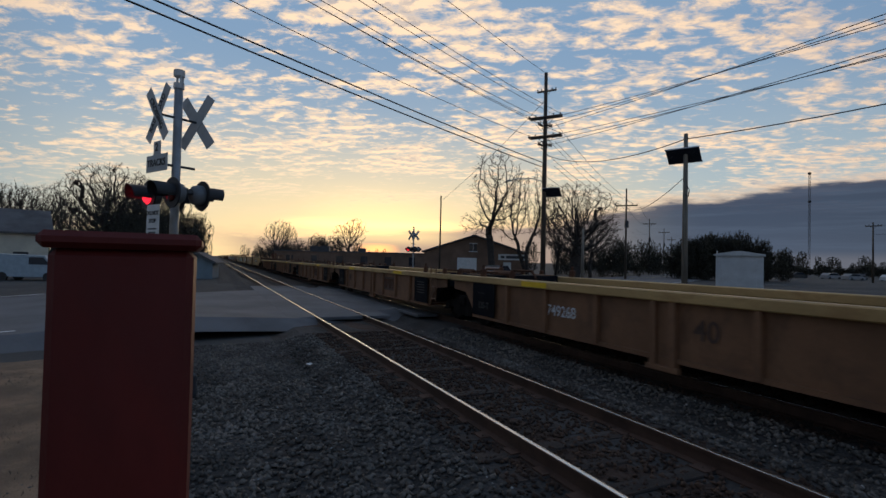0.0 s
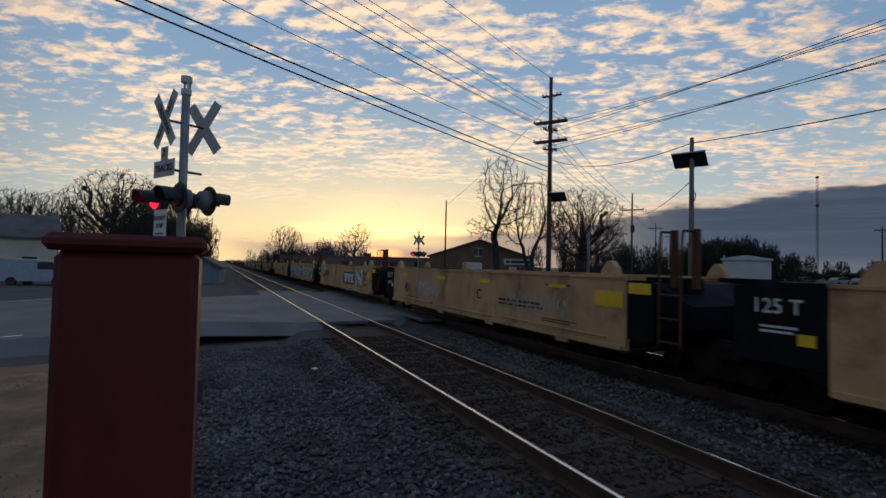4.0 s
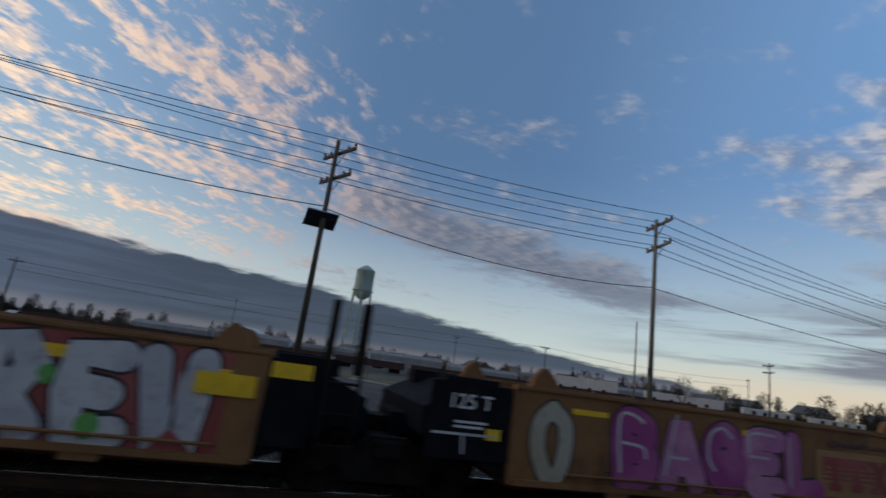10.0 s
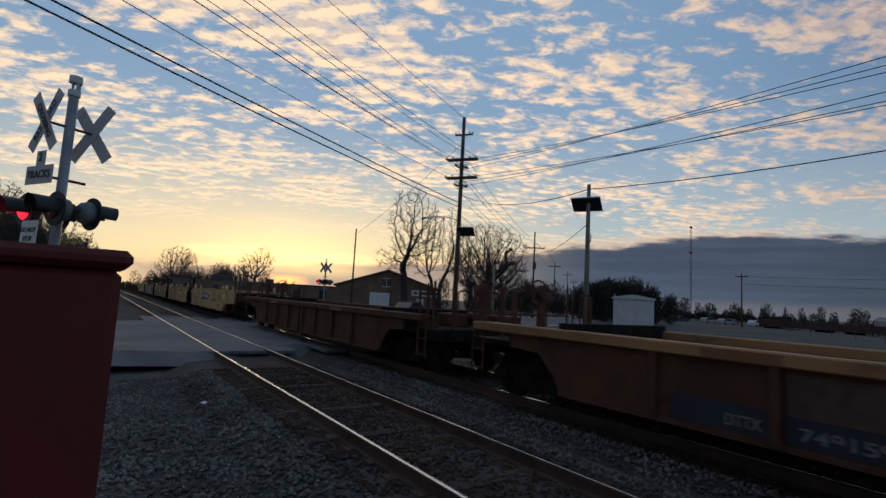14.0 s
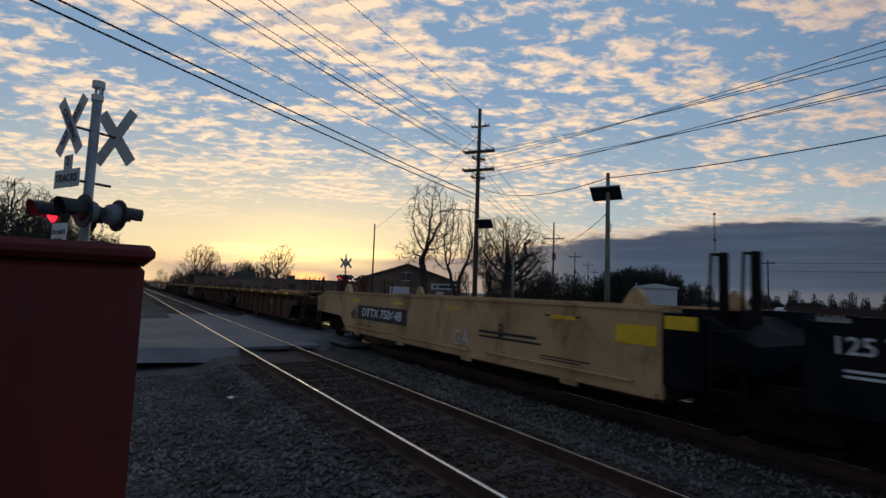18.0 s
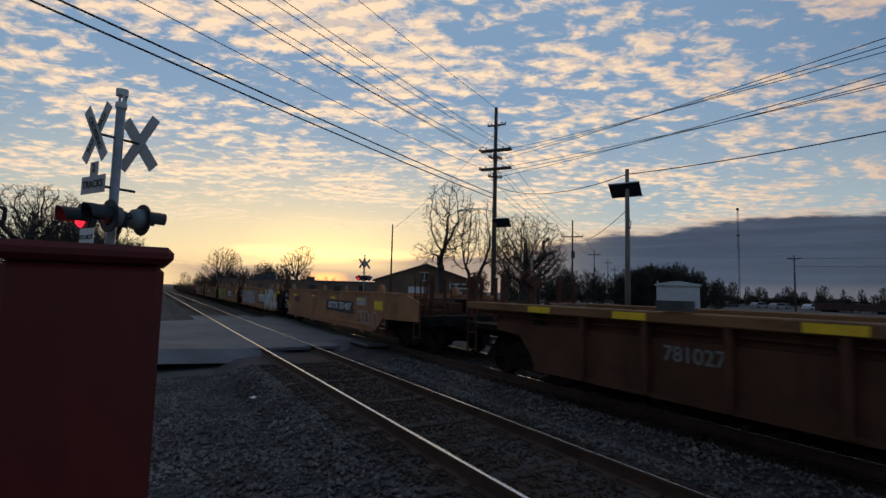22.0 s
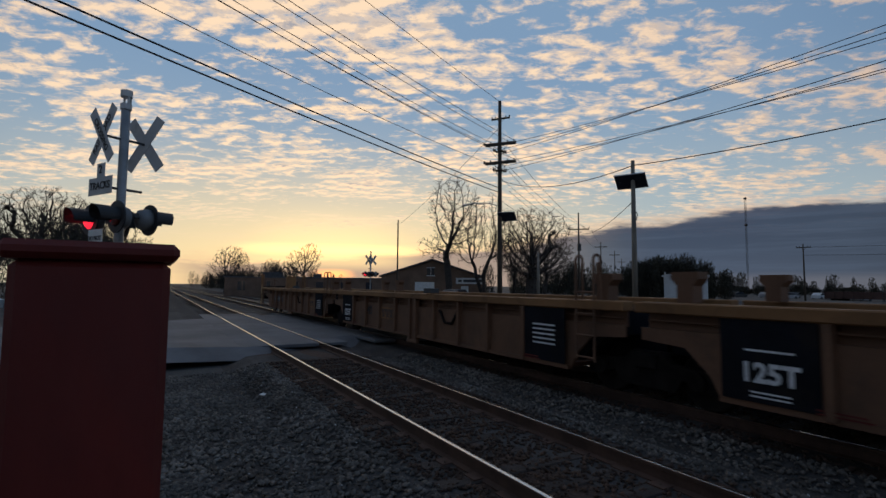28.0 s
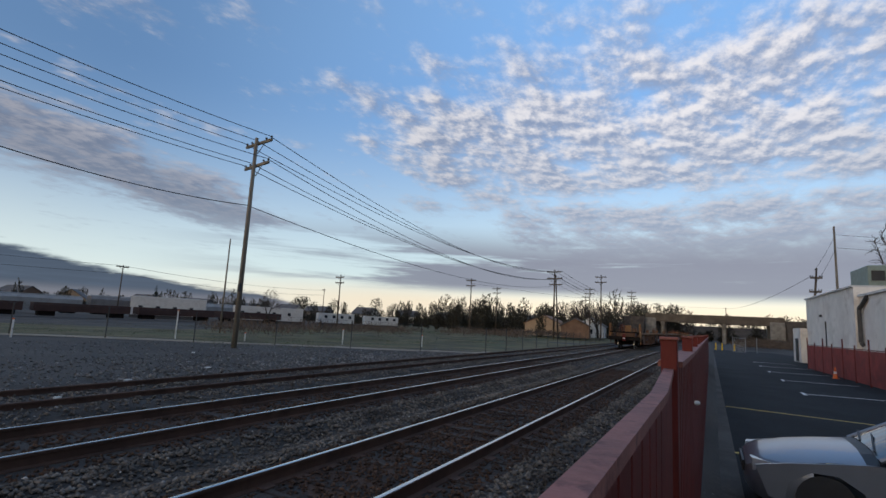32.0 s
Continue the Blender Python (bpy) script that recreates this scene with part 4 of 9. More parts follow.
def bubble(parent, x0, x1, z0, z1, n, seed, mat, label, w=0.035, y=-1.510):
    """A throw-up of overlapping outlined loops."""
    rng = random.Random(seed)
    g = None
    cw = (x1 - x0) / n
    for i in range(n):
        m = M()
        cx, cz = x0 + cw * (i + 0.5), (z0 + z1) / 2 + rng.uniform(-0.12, 0.12) * (z1 - z0)
        rx, rz, t = cw * rng.uniform(0.55, 0.8), (z1 - z0) * rng.uniform(0.32, 0.5), rng.uniform(-0.5, 0.5)
        pts = []
        for k in range(19):
            q = k / 18 * 6.2832
            u, v = rx * math.cos(q) * (1 + 0.12 * math.sin(3 * q + i)), rz * math.sin(q)
            pts.append((cx + u * math.cos(t) - v * math.sin(t), cz + u * math.sin(t) + v * math.cos(t)))
        stroke(m, pts, w, y - 0.002 * (i % 2))
        o = part("spray_tag" if g is None else "loop", m, mat, parent if g is None else g, label if g is None else "")
        g = g or o
    return g


# pen paths of the painted letters, in a unit square
PEN = {"A": [[(0, 0), (0.42, 1), (0.58, 1), (1, 0)], [(0.22, 0.33), (0.78, 0.33)]],
       "B": [[(0.1, 0), (0.1, 1), (0.7, 0.98), (0.85, 0.78), (0.7, 0.56), (0.2, 0.52)], [(0.2, 0.5), (0.85, 0.44), (0.95, 0.22), (0.75, 0.02), (0.1, 0)]],
       "C": [[(1, 0.82), (0.62, 1), (0.2, 0.86), (0.05, 0.5), (0.2, 0.12), (0.62, 0), (1, 0.18)]],
       "D": [[(0.05, 0), (0.05, 1), (0.6, 0.95), (0.95, 0.66), (0.95, 0.34), (0.6, 0.05), (0.05, 0)]],
       "E": [[(1, 0.98), (0.15, 0.95), (0.05, 0.5), (0.15, 0.05), (1, 0.02)], [(0.1, 0.52), (0.8, 0.5)]],
       "F": [[(0.1, 0), (0.12, 1), (1, 0.96)], [(0.12, 0.5), (0.78, 0.52)]],
       "G": [[(0.95, 0.82), (0.55, 1), (0.12, 0.82), (0.05, 0.3), (0.5, 0), (0.95, 0.16), (0.95, 0.45), (0.55, 0.45)]],
       "H": [[(0.08, 0), (0.08, 1)], [(0.92, 0), (0.92, 1)], [(0.08, 0.5), (0.92, 0.5)]],
       "K": [[(0.1, 0), (0.1, 1)], [(0.95, 1), (0.15, 0.46), (1, 0)]],
       "L": [[(0.15, 1), (0.12, 0.1), (0.2, 0.02), (1, 0.05)]],
       "M": [[(0.05, 0), (0.12, 1), (0.5, 0.35), (0.88, 1), (0.95, 0)]],
       "N": [[(0.06, 0), (0.06, 1), (0.94, 0.02), (0.94, 1)]],
       "O": [[(0.5, 1), (0.12, 0.8), (0.05, 0.4), (0.3, 0.02), (0.7, 0.02), (0.95, 0.4), (0.88, 0.8), (0.5, 1)]],
       "P": [[(0.1, 0), (0.1, 1), (0.7, 0.98), (0.95, 0.75), (0.7, 0.48), (0.15, 0.46)]],
       "Q": [[(0.5, 1), (0.1, 0.8), (0.08, 0.3), (0.5, 0.05), (0.9, 0.3), (0.9, 0.8), (0.5, 1)], [(0.55, 0.3), (1.0, -0.02)]],
       "R": [[(0.1, 0), (0.1, 1), (0.7, 0.98), (0.92, 0.76), (0.7, 0.52), (0.15, 0.48)], [(0.4, 0.48), (0.98, 0)]],
       "S": [[(0.95, 0.84), (0.5, 1), (0.12, 0.8), (0.25, 0.58), (0.78, 0.42), (0.92, 0.2), (0.5, 0), (0.05, 0.14)]],
       "T": [[(0, 0.96), (1, 0.98)], [(0.5, 0.96), (0.48, 0)]],
       "U": [[(0.05, 1), (0.1, 0.25), (0.4, 0), (0.75, 0.1), (0.92, 0.4), (0.95, 1)]],
       "V": [[(0, 1), (0.48, 0), (1, 1)]],
       "W": [[(0, 1), (0.22, 0), (0.5, 0.72), (0.78, 0), (1, 1)]],
       "X": [[(0.02, 1), (0.98, 0)], [(0.98, 1), (0.02, 0)]],
       "?": [[(0.05, 0.75), (0.3, 1), (0.85, 0.95), (0.9, 0.65), (0.45, 0.45), (0.42, 0.28)], [(0.42, 0.02), (0.44, 0.0)]]}


def curl(pts, n=5):
    """A smooth path through points."""
    q = [Vector(p) for p in pts]
    if len(q) < 3:
        return [tuple(p) for p in q]
    out = []
    for i in range(len(q) - 1):
        p0, p1, p2, p3 = q[max(i - 1, 0)], q[i], q[i + 1], q[min(i + 2, len(q) - 1)]
        for k in range(n):
            t = k / n
            out.append(tuple(0.5 * (2 * p1 + (p2 - p0) * t + (2 * p0 - 5 * p1 + 4 * p2 - p3) * t * t + (3 * p1 - p0 - 3 * p2 + p3) * t ** 3)))
    return out + [tuple(q[-1])]


def brush_line(m, pts, w, y):
    """A painted line with round ends, one ribbon."""
    q = [Vector(p) for p in pts]
    q = [p for k, p in enumerate(q) if k == 0 or (p - q[k - 1]).length > 1e-3]
    if len(q) < 2:
        q.append(q[0] + Vector((0.002, 0)))
    d0, d1 = (q[0] - q[1]).normalized(), (q[-1] - q[-2]).normalized()
    cap = [(0.99, 0.12), (0.82, 0.57), (0.47, 0.88)]
    path = [(q[0] + d0 * w / 2 * c, h) for c, h in cap] + [(p, 1.0) for p in q] + [(q[-1] + d1 * w / 2 * c, h) for c, h in reversed(cap)]
    b = len(m.v)
    for k, (p, h) in enumerate(path):
        e = path[max(k - 1, 0)][0]
        f = path[min(k + 1, len(path) - 1)][0]
        t = (f - e).normalized()
        n = Vector((-t.y, t.x)) * (w / 2 * h)
        m.v += [(p.x - n.x, y - 0.00002 * k, p.y - n.y), (p.x + n.x, y - 0.00002 * k, p.y + n.y)]
    m.f += [(b + 2 * k, b + 2 * k + 2, b + 2 * k + 3, b + 2 * k + 1) for k in range(len(path) - 1)]


def piece(parent, words, x0, x1, z0, z1, fill, edge, label, w=0.2, rim=0.045, seed=1, y=-1.506, shade=None, gleam=None, soft=True, fill2=None, over=1.12, halo=None):
    """Painted letters drawn as fat brush lines: dark or pale outline, fill, gleams along the top, a slanted shade behind."""
    rng = random.Random(seed)
    g = None
    n = len(words)
    cw = (x1 - x0) / n
    h = z1 - z0 - w
    for i, c in enumerate(words):
        lean, lift = rng.uniform(-0.10, 0.10) * h, rng.uniform(-0.03, 0.03) * h
        bw = cw * over - w
        lines = []
        for path in PEN[c]:
            pts = [(x0 + cw * (i + 0.5) + (u - 0.5) * bw + lean * (v - 0.5), z0 + w / 2 + h * v + lift) for u, v in path]
            pts = [(p + rng.uniform(-0.03, 0.03) * cw, q + rng.uniform(-0.02, 0.02) * h) for p, q in pts]
            lines.append(curl(pts) if soft else pts)
        lay = y - 0.0016 * (i % 3)
        jobs = [("letter", 0.0, 0.0, w + rim * 2, edge, 0.0)]
        if shade:
            jobs.insert(0, ("shade", 0.07, -0.07, w + rim * 2, shade, 0.0045))
        if halo:
            jobs.insert(0, ("halo", 0.0, 0.0, w + rim * 2 + 0.07, halo, 0.0060))
        jobs.append(("fill", 0.0, 0.0, w, fill2 if fill2 and i % 2 else fill, -0.0060))
        if gleam:
            jobs.append(("gleam", -w * 0.18, w * 0.22, w * 0.12, gleam, -0.0115))
        for nm, dx, dz, ww, mat, back in jobs:
            m = M()
            for k, l in enumerate(lines):
                if nm == "gleam":
                    l = l[: max(2, len(l) // 2)]
                brush_line(m, [(p + dx, q + dz) for p, q in l], ww, lay + back - 0.0004 * k)
            o = part("graffiti" if g is None else nm, m, mat, parent if g is None else g, label if g is None else "")
            g = g or o
    return g


def spots(parent, places, mat, y, label="sprayed spots"):
    """Round sprayed dots: (x, z, radius)."""
    m = M()
    for i, (x, z, r) in enumerate(places):
        b = len(m.v)
        m.v += [(x + r * math.cos(k * 0.449), y - 0.0003 * (i % 5), z + r * math.sin(k * 0.449)) for k in range(14)]
        m.f.append(tuple(range(b, b + 14)))
    return part("spray_spots", m, mat, parent, label)


def fitted_text(parent, words, x0, x1, z, size, mat, y, name, label):
    """Writing squeezed or stretched to a width."""
    me = text_mesh(words, size, mat, 0.01)
    xs = [v.co.x for v in me.vertices]
    return part(name, me, None, parent, label, at=pose((x0 + x1) / 2, y, z) @ Matrix.Diagonal(((x1 - x0) / (max(xs) - min(xs)), 1, 1, 1)))


P_LEAF = paint("olive_lime_spray", (0.24, 0.26, 0.07), (0.34, 0.37, 0.16))
P_PEACH = paint("peach_white_spray", (0.52, 0.40, 0.30), (0.58, 0.54, 0.48))
P_AQUA = paint("aqua_spray", (0.17, 0.36, 0.42), (0.22, 0.42, 0.47))
P_LILAC = paint("lilac_spray", (0.38, 0.27, 0.36), (0.44, 0.33, 0.41))


def shard_piece(u):
    """A wild painted piece: aqua and lilac shards, loops and an arrow with white edges and black slits, over bare tan paint."""
    g = part("graffiti", M().box(-5.9, 0.2, -1.5012, -1.5002, 0.60, 0.64), P_WHITE, u, "aqua and lilac spray-painted shards with white edges")
    rng = random.Random(77)

    def shard(pts, mat, y):
        m = M()
        m.v = [(x, y, z) for x, z in pts]
        m.f.append(tuple(range(len(pts))))
        part("shard", m, mat, g)
        m = M()
        for a, b in zip(pts, pts[1:] + pts[:1]):
            brush_line(m, [a, b], 0.030, y - 0.003)
        part("white_edge", m, P_WHITE, g)

    def slant(x, w, lean, lo, hi, mat, y):
        shard([(x - w / 2, lo), (x + w / 2, lo), (x + w / 2 + lean, hi), (x - w / 2 + lean, hi)], mat, y)

    # slanted strokes of the letters
    for k, (x, w, lean, lo, hi) in enumerate(((-5.75, 0.20, -0.1, 0.62, 1.40), (-5.45, 0.18, 0.2, 0.60, 1.36), (-5.10, 0.22, -0.16, 0.66, 1.44), (-4.78, 0.18, 0.12, 0.60, 1.38), (-4.46, 0.20, -0.2, 0.58, 1.40), (-4.10, 0.2, 0.1, 0.58, 1.2),
                                              (-3.28, 0.26, -0.08, 0.60, 1.44), (-2.98, 0.26, -0.2, 0.70, 1.42), (-2.70, 0.26, 0.0, 0.80, 1.42), (-2.46, 0.22, 0.16, 0.60, 1.40), (-2.10, 0.24, 0.30, 0.60, 1.30), (-1.62, 0.26, -0.05, 0.58, 1.44), (-1.30, 0.22, 0.12, 0.62, 1.42))):
        slant(x, w, lean, lo, hi, P_YELLOW if k == 8 else (P_AQUA, P_LILAC)[(k * 2 + k // 3) % 3 % 2], -1.5045 - 0.0035 * (k % 2))
        m = M()
        for q in range(3):
            a = x + w * (0.75 + 0.25 * q)
            brush_line(m, [(a, lo + 0.12 + 0.1 * q), (a + lean * 0.5, lo + 0.40 + 0.12 * q)], 0.035, -1.5022)
        part("black_slit", m, P_BLACK, g)
    shard([(-2.30, 0.72), (-1.66, 0.66), (-1.82, 1.36)], P_AQUA, -1.5125)
    shard([(-2.05, 0.78), (-1.78, 0.76), (-1.84, 1.06)], P_BLACK, -1.5175)
    shard([(-0.52, 1.08), (-0.05, 1.04), (-0.18, 0.92), (-0.55, 0.92)], P_BLACK, -1.5045)
    shard([(-0.60, 1.20), (-0.12, 1.46), (-0.18, 1.20), (-0.45, 1.10)], P_AQUA, -1.5075)
    shard([(-0.42, 0.80), (0.02, 0.98), (0.52, 0.96), (0.18, 0.78)], P_LILAC, -1.5110)
    shard([(-0.36, 0.76), (0.12, 0.74), (-0.10, 0.62), (-0.36, 0.64)], P_BLACK, -1.5075)
    for k, (x, z, r) in enumerate(((-5.45, 1.02, 0.26), (-4.86, 1.0, 0.30), (-2.62, 0.92, 0.28), (-2.02, 1.02, 0.30), (-1.42, 0.98, 0.28))):
        a0 = rng.uniform(0, 6.28)
        path = [(x + r * math.cos(a0 + q * 0.36), z + r * 1.1 * math.sin(a0 + q * 0.36)) for q in range(12)]
        for w, mat, y in ((0.20, P_WHITE, -1.5125 - 0.0002 * k), (0.145, (P_LILAC, P_AQUA)[k % 2], -1.5150 - 0.0002 * k), (0.02, P_WHITE, -1.5175)):
            m = M()
            brush_line(m, path, w, y)
            part("loop", m, mat, g)
    # loops: a lilac ring with an aqua wedge, an aqua arch
    ring = [(-0.82 + 0.27 * math.cos(k * 0.3307), 1.03 + 0.30 * math.sin(k * 0.3307)) for k in range(20)]
    arch = curl([(-4.42, 0.72), (-4.36, 1.16), (-4.02, 1.36), (-3.68, 1.20), (-3.62, 0.86)])
    for path, w, mat, y in ((ring, 0.26, P_WHITE, -1.5160), (ring, 0.20, P_LILAC, -1.5185), (arch, 0.24, P_WHITE, -1.5125), (arch, 0.18, P_AQUA, -1.5150)):
        m = M()
        brush_line(m, path, w, y)
        part("loop", m, mat, g)
    shard([(-1.0, 0.92), (-0.64, 0.92), (-0.82, 1.18)], P_AQUA, -1.5215)
    # black shade strokes along the foot
    m = M()
    for k in range(9):
        x = -5.8 + k * 0.72
        brush_line(m, [(x, 0.60), (x + 0.22 + rng.uniform(-0.05, 0.05), 0.50), (x + 0.52, 0.60)], 0.055, -1.5100 - 0.0004 * k)
    brush_line(m, [(-0.2, 0.80), (0.05, 0.62), (0.14, 0.46)], 0.09, -1.5150)
    part("shade", m, P_BLACK, g)
    return g


def wheel_mesh():
    m = M()
    prof = [(0.06, -0.09), (0.12, -0.09), (0.14, -0.03), (0.36, -0.02), (0.39, -0.055), (0.42, -0.055), (0.425, 0.05), (0.45, 0.07), (0.45, 0.085), (0.38, 0.085), (0.36, 0.04), (0.14, 0.04), (0.12, 0.09), (0.06, 0.09)]
    m.lathe(prof, n=24)
    return m.moved(pose(0, 0, 0, 90, 0, 0)).mesh("wheel", m_truck, True)


WHEEL = wheel_mesh()
FRAME = (M().prism([(-1.25, 0.30), (-1.05, 0.58), (-0.45, 0.62), (-0.25, 0.78), (0.25, 0.78), (0.45, 0.62), (1.05, 0.58), (1.25, 0.30), (0.98, 0.30), (0.62, 0.42), (0.50, 0.22), (-0.50, 0.22), (-0.62, 0.42), (-0.98, 0.30)], "y", -0.07, 0.07)
         .rod((-0.88, -0.14, 0.44), (-0.88, 0.02, 0.44), 0.13, n=12).rod((0.88, -0.14, 0.44), (0.88, 0.02, 0.44), 0.13, n=12)).mesh("side_frame", m_truck)
SPRING = M().lathe([(0.07, 0.26), (0.085, 0.30), (0.07, 0.34), (0.085, 0.38), (0.07, 0.42), (0.085, 0.46), (0.07, 0.5), (0.07, 0.56)], n=8).mesh("spring", m_truck)
AXLE = M().rod((0, -0.95, 0), (0, 0.95, 0), 0.085, n=10).mesh("axle", m_truck)
BOLSTER = M().bev(-0.22, 0.22, -1.1, 1.1, 0.5, 0.74, 0.03).rod((0, 0, 0.7), (0, 0, 0.95), 0.25, n=14).mesh("bolster", m_truck)


def add_truck(parent, x):
    t = part("truck", BOLSTER, None, parent, "grimy four-wheel freight truck", at=(x, 0, 0))
    for s in (-1, 1):
        part("side_frame", FRAME, None, t, at=(0, s * 0.98, 0))
        for k in (-0.12, 0.12):
            part("spring", SPRING, None, t, at=(k, s * 0.98, 0))
        for a in (-0.88, 0.88):
            part("wheel", WHEEL, None, t, at=pose(a, s * 0.755, 0.425, 0, 0, 0 if s > 0 else 180))
    for a in (-0.88, 0.88):
        part("axle", AXLE, None, t, at=(a, 0, 0.425))


def ladder(m, x0, x1, y, z0, z1, hoop=0.0, r=0.022):
    for x in (x0, x1):
        m.rod((x, y, z0), (x, y, z1), r, n=6)
        if hoop:
            m.pipe([(x, y, z1), (x, y + 0.05, z1 + 0.06), (x, y + hoop, z1 + 0.06), (x, y + hoop + 0.04, z1), (x, y + hoop + 0.04, z1 - 1.0)], r, n=6)
    z = z0 + 0.06
    while z < min(z1, 1.75):
        m.rod((x0, y, z), (x1, y, z), r * 0.85, n=6)
        z += 0.36
    return m


def flip(m, s):
    if s < 0:
        m.v = [(-x, y, z) for x, y, z in m.v]
    return m


CACHE = {}


def cached(key, build, mat):
    k = (key, mat.name)
    if k not in CACHE:
        CACHE[k] = build().mesh(key[0] if isinstance(key, tuple) else key, mat)
    return CACHE[k]


# -- smooth-sided units --
def slab_side(L, R):
    """The outline of a smooth side: it steps up over the truck at a coupler end."""
    def build():
        lo, hi = 0.42, 1.62
        pts = [(-6.05, lo), (6.05, lo), (6.05, hi), (-6.05, hi)]
        if R:
            pts[1:3] = [(5.35, lo), (5.95, 0.86), (8.35, 0.92), (8.35, 1.45), (7.6, hi)]
        if L:
            pts = [p for p in pts if p[0] > -6.0] + [(-7.6, hi), (-8.35, 1.45), (-8.35, 0.92), (-5.95, 0.86), (-5.35, lo)]
        m = M().prism(pts, "y", -1.5, -1.42)
        a, b = (-5.3 if L else -6.0), (5.3 if R else 6.0)
        m.box(a, b, -1.56, -1.501, lo, lo + 0.075)
        m.box((-7.6 if L else -6.05), (7.6 if R else 6.05), -1.53, -1.40, hi, hi + 0.045)
        for x in (-4.4, -1.5, 1.5, 4.4):
            m.box(x - 0.18, x + 0.18, -1.545, -1.501, lo - 0.08, lo + 0.02)
        return m
    return build


def slab_rails():
    m = M()
    for a, b, z in ((-5.2, -2.2, 0.60), (-1.6, 1.6, 0.57), (2.2, 5.6, 0.60)):
        m.rod((a, -1.56, z), (b, -1.56, z), 0.022, n=6)
        for x in (a, (a + b) / 2, b):
            m.rod((x, -1.56, z), (x, -1.49, z), 0.018, n=5)
    return m


def black_end(s):
    """The dark end structure over an articulated joint."""
    def build():
        m = M()
        m.prism([(6.05, 0.45), (6.5, 0.62), (6.9, 0.9), (7.25, 0.9), (7.25, 1.25), (6.6, 1.56), (6.05, 1.6)], "y", -1.40, 1.40)
        m.box(6.9, 7.45, -0.5, 0.5, 0.75, 1.05)
        m.box(6.1, 6.9, -1.1, -0.7, 1.45, 1.66)
        m.box(6.1, 6.9, 0.7, 1.1, 1.45, 1.66)
        return flip(m, s)
    return build


def guides(s, y):
    """A triangular loading guide on top of a side near a unit's end."""
    def build():
        return flip(M().prism([(5.35, 1.64), (5.8, 1.64), (5.75, 1.80), (5.62, 1.93), (5.55, 1.93), (5.42, 1.78)], "y", y, y + 0.13), s)
    return build


def well_floor():
    m = M()
    for x in (-5.6, -3.2, 0.0, 3.2, 5.6):
        m.box(x - 0.25, x + 0.25, -1.42, 1.42, 0.44, 0.54)
    for y in (-0.5, 0.5):
        m.box(-6, 6, y - 0.1, y + 0.1, 0.46, 0.52)
    # unseen closed pan, added to keep sky light off the track below
    m.box(-6.0, 6.0, -1.40, 1.40, 0.36, 0.43)
    return m


def coupler_end(s):
    """Platform, coupler and walkway of a coupler end."""
    def build():
        m = M()
        m.box(5.9, 8.4, -1.4, 1.4, 0.98, 1.08)
        m.box(6.0, 6.2, -1.4, 1.4, 0.55, 1.5)
        m.box(8.2, 8.45, -1.4, 1.4, 0.80, 1.08)
        m.prism([(7.6, 0.66), (8.9, 0.66), (9.05, 0.74), (9.05, 0.90), (8.9, 0.96), (7.6, 0.96)], "y", -0.18, 0.18)
        m.box(8.75, 9.12, -0.24, -0.02, 0.68, 0.95)
        return flip(m, s)
    return build


def end_gear(s):
    """Ladders, grab irons and the handbrake at a coupler end."""
    def build():
        m = M()
        ladder(m, 8.05, 8.38, -1.47, 0.45, 2.15)
        ladder(m, 8.05, 8.38, 1.47, 0.45, 2.15)
        m.rod((8.4, -1.3, 1.05), (8.4, -1.3, 2.2), 0.03, n=6).rod((8.4, 1.3, 1.05), (8.4, 1.3, 2.2), 0.03, n=6)
        m.pipe([(8.4, -1.3, 1.55), (8.4, 1.3, 1.55)], 0.02)
        m.bev(6.9, 7.7, -1.15, -0.65, 1.08, 1.36, 0.02).bev(6.4, 7.2, 0.15, 0.65, 1.08, 1.42, 0.02)
        m.bev(8.22, 8.30, 0.2, 0.4, 1.08, 1.95, 0.01).rod((8.14, 0.3, 2.05), (8.28, 0.3, 2.05), 0.17, n=14)
        for y in (-1.0, -0.1, 0.95):
            m.pipe([(7.72, y, 1.08), (7.72, y, 1.98), (7.72, y + 0.10, 2.04), (7.72, y + 0.30, 2.04), (7.72, y + 0.32, 1.95)], 0.022)
        m.bev(8.34, 8.42, -0.75, -0.67, 1.05, 2.12, 0.01).bev(7.30, 7.38, 0.75, 0.83, 1.05, 2.0, 0.01)
        m.box(7.0, 8.3, -1.25, -1.17, 1.30, 1.38).box(7.0, 8.3, 1.17, 1.25, 1.30, 1.38)
        return flip(m, s)
    return build


def brake_wheel(s):
    def build():
        m = M()
        c = Vector((8.36, 0.3, 2.05))
        n = 18
        ring = [tuple(c + Vector((0, math.cos(i * 6.2832 / n), math.sin(i * 6.2832 / n))) * 0.27) for i in range(n + 1)]
        m.pipe(ring, 0.02)
        for i in range(5):
            w = i * 1.2566
            m.rod(c, c + Vector((0, math.cos(w), math.sin(w))) * 0.27, 0.014, n=5)
        return flip(m, s)
    return build


def hose(s):
    def build():
        m = M()
        pts = [(6.55 + 0.55 * t, -1.25, 1.15 - 0.55 * math.sin(t * 3.14)) for t in [i / 10 for i in range(11)]]
        return flip(m.pipe(pts, 0.025), s)
    return build


def joint_ladder():
    m = ladder(M(), 6.72, 7.12, -1.48, 0.62, 1.95)
    for x in (6.72, 7.12):
        m.bev(x - 0.05, x + 0.05, -1.20, -1.10, 1.5, 2.42, 0.01)
        m.pipe([(x, -1.48, 1.95), (x, -1.44, 2.38), (x, -1.2, 2.38)], 0.02)
    return m


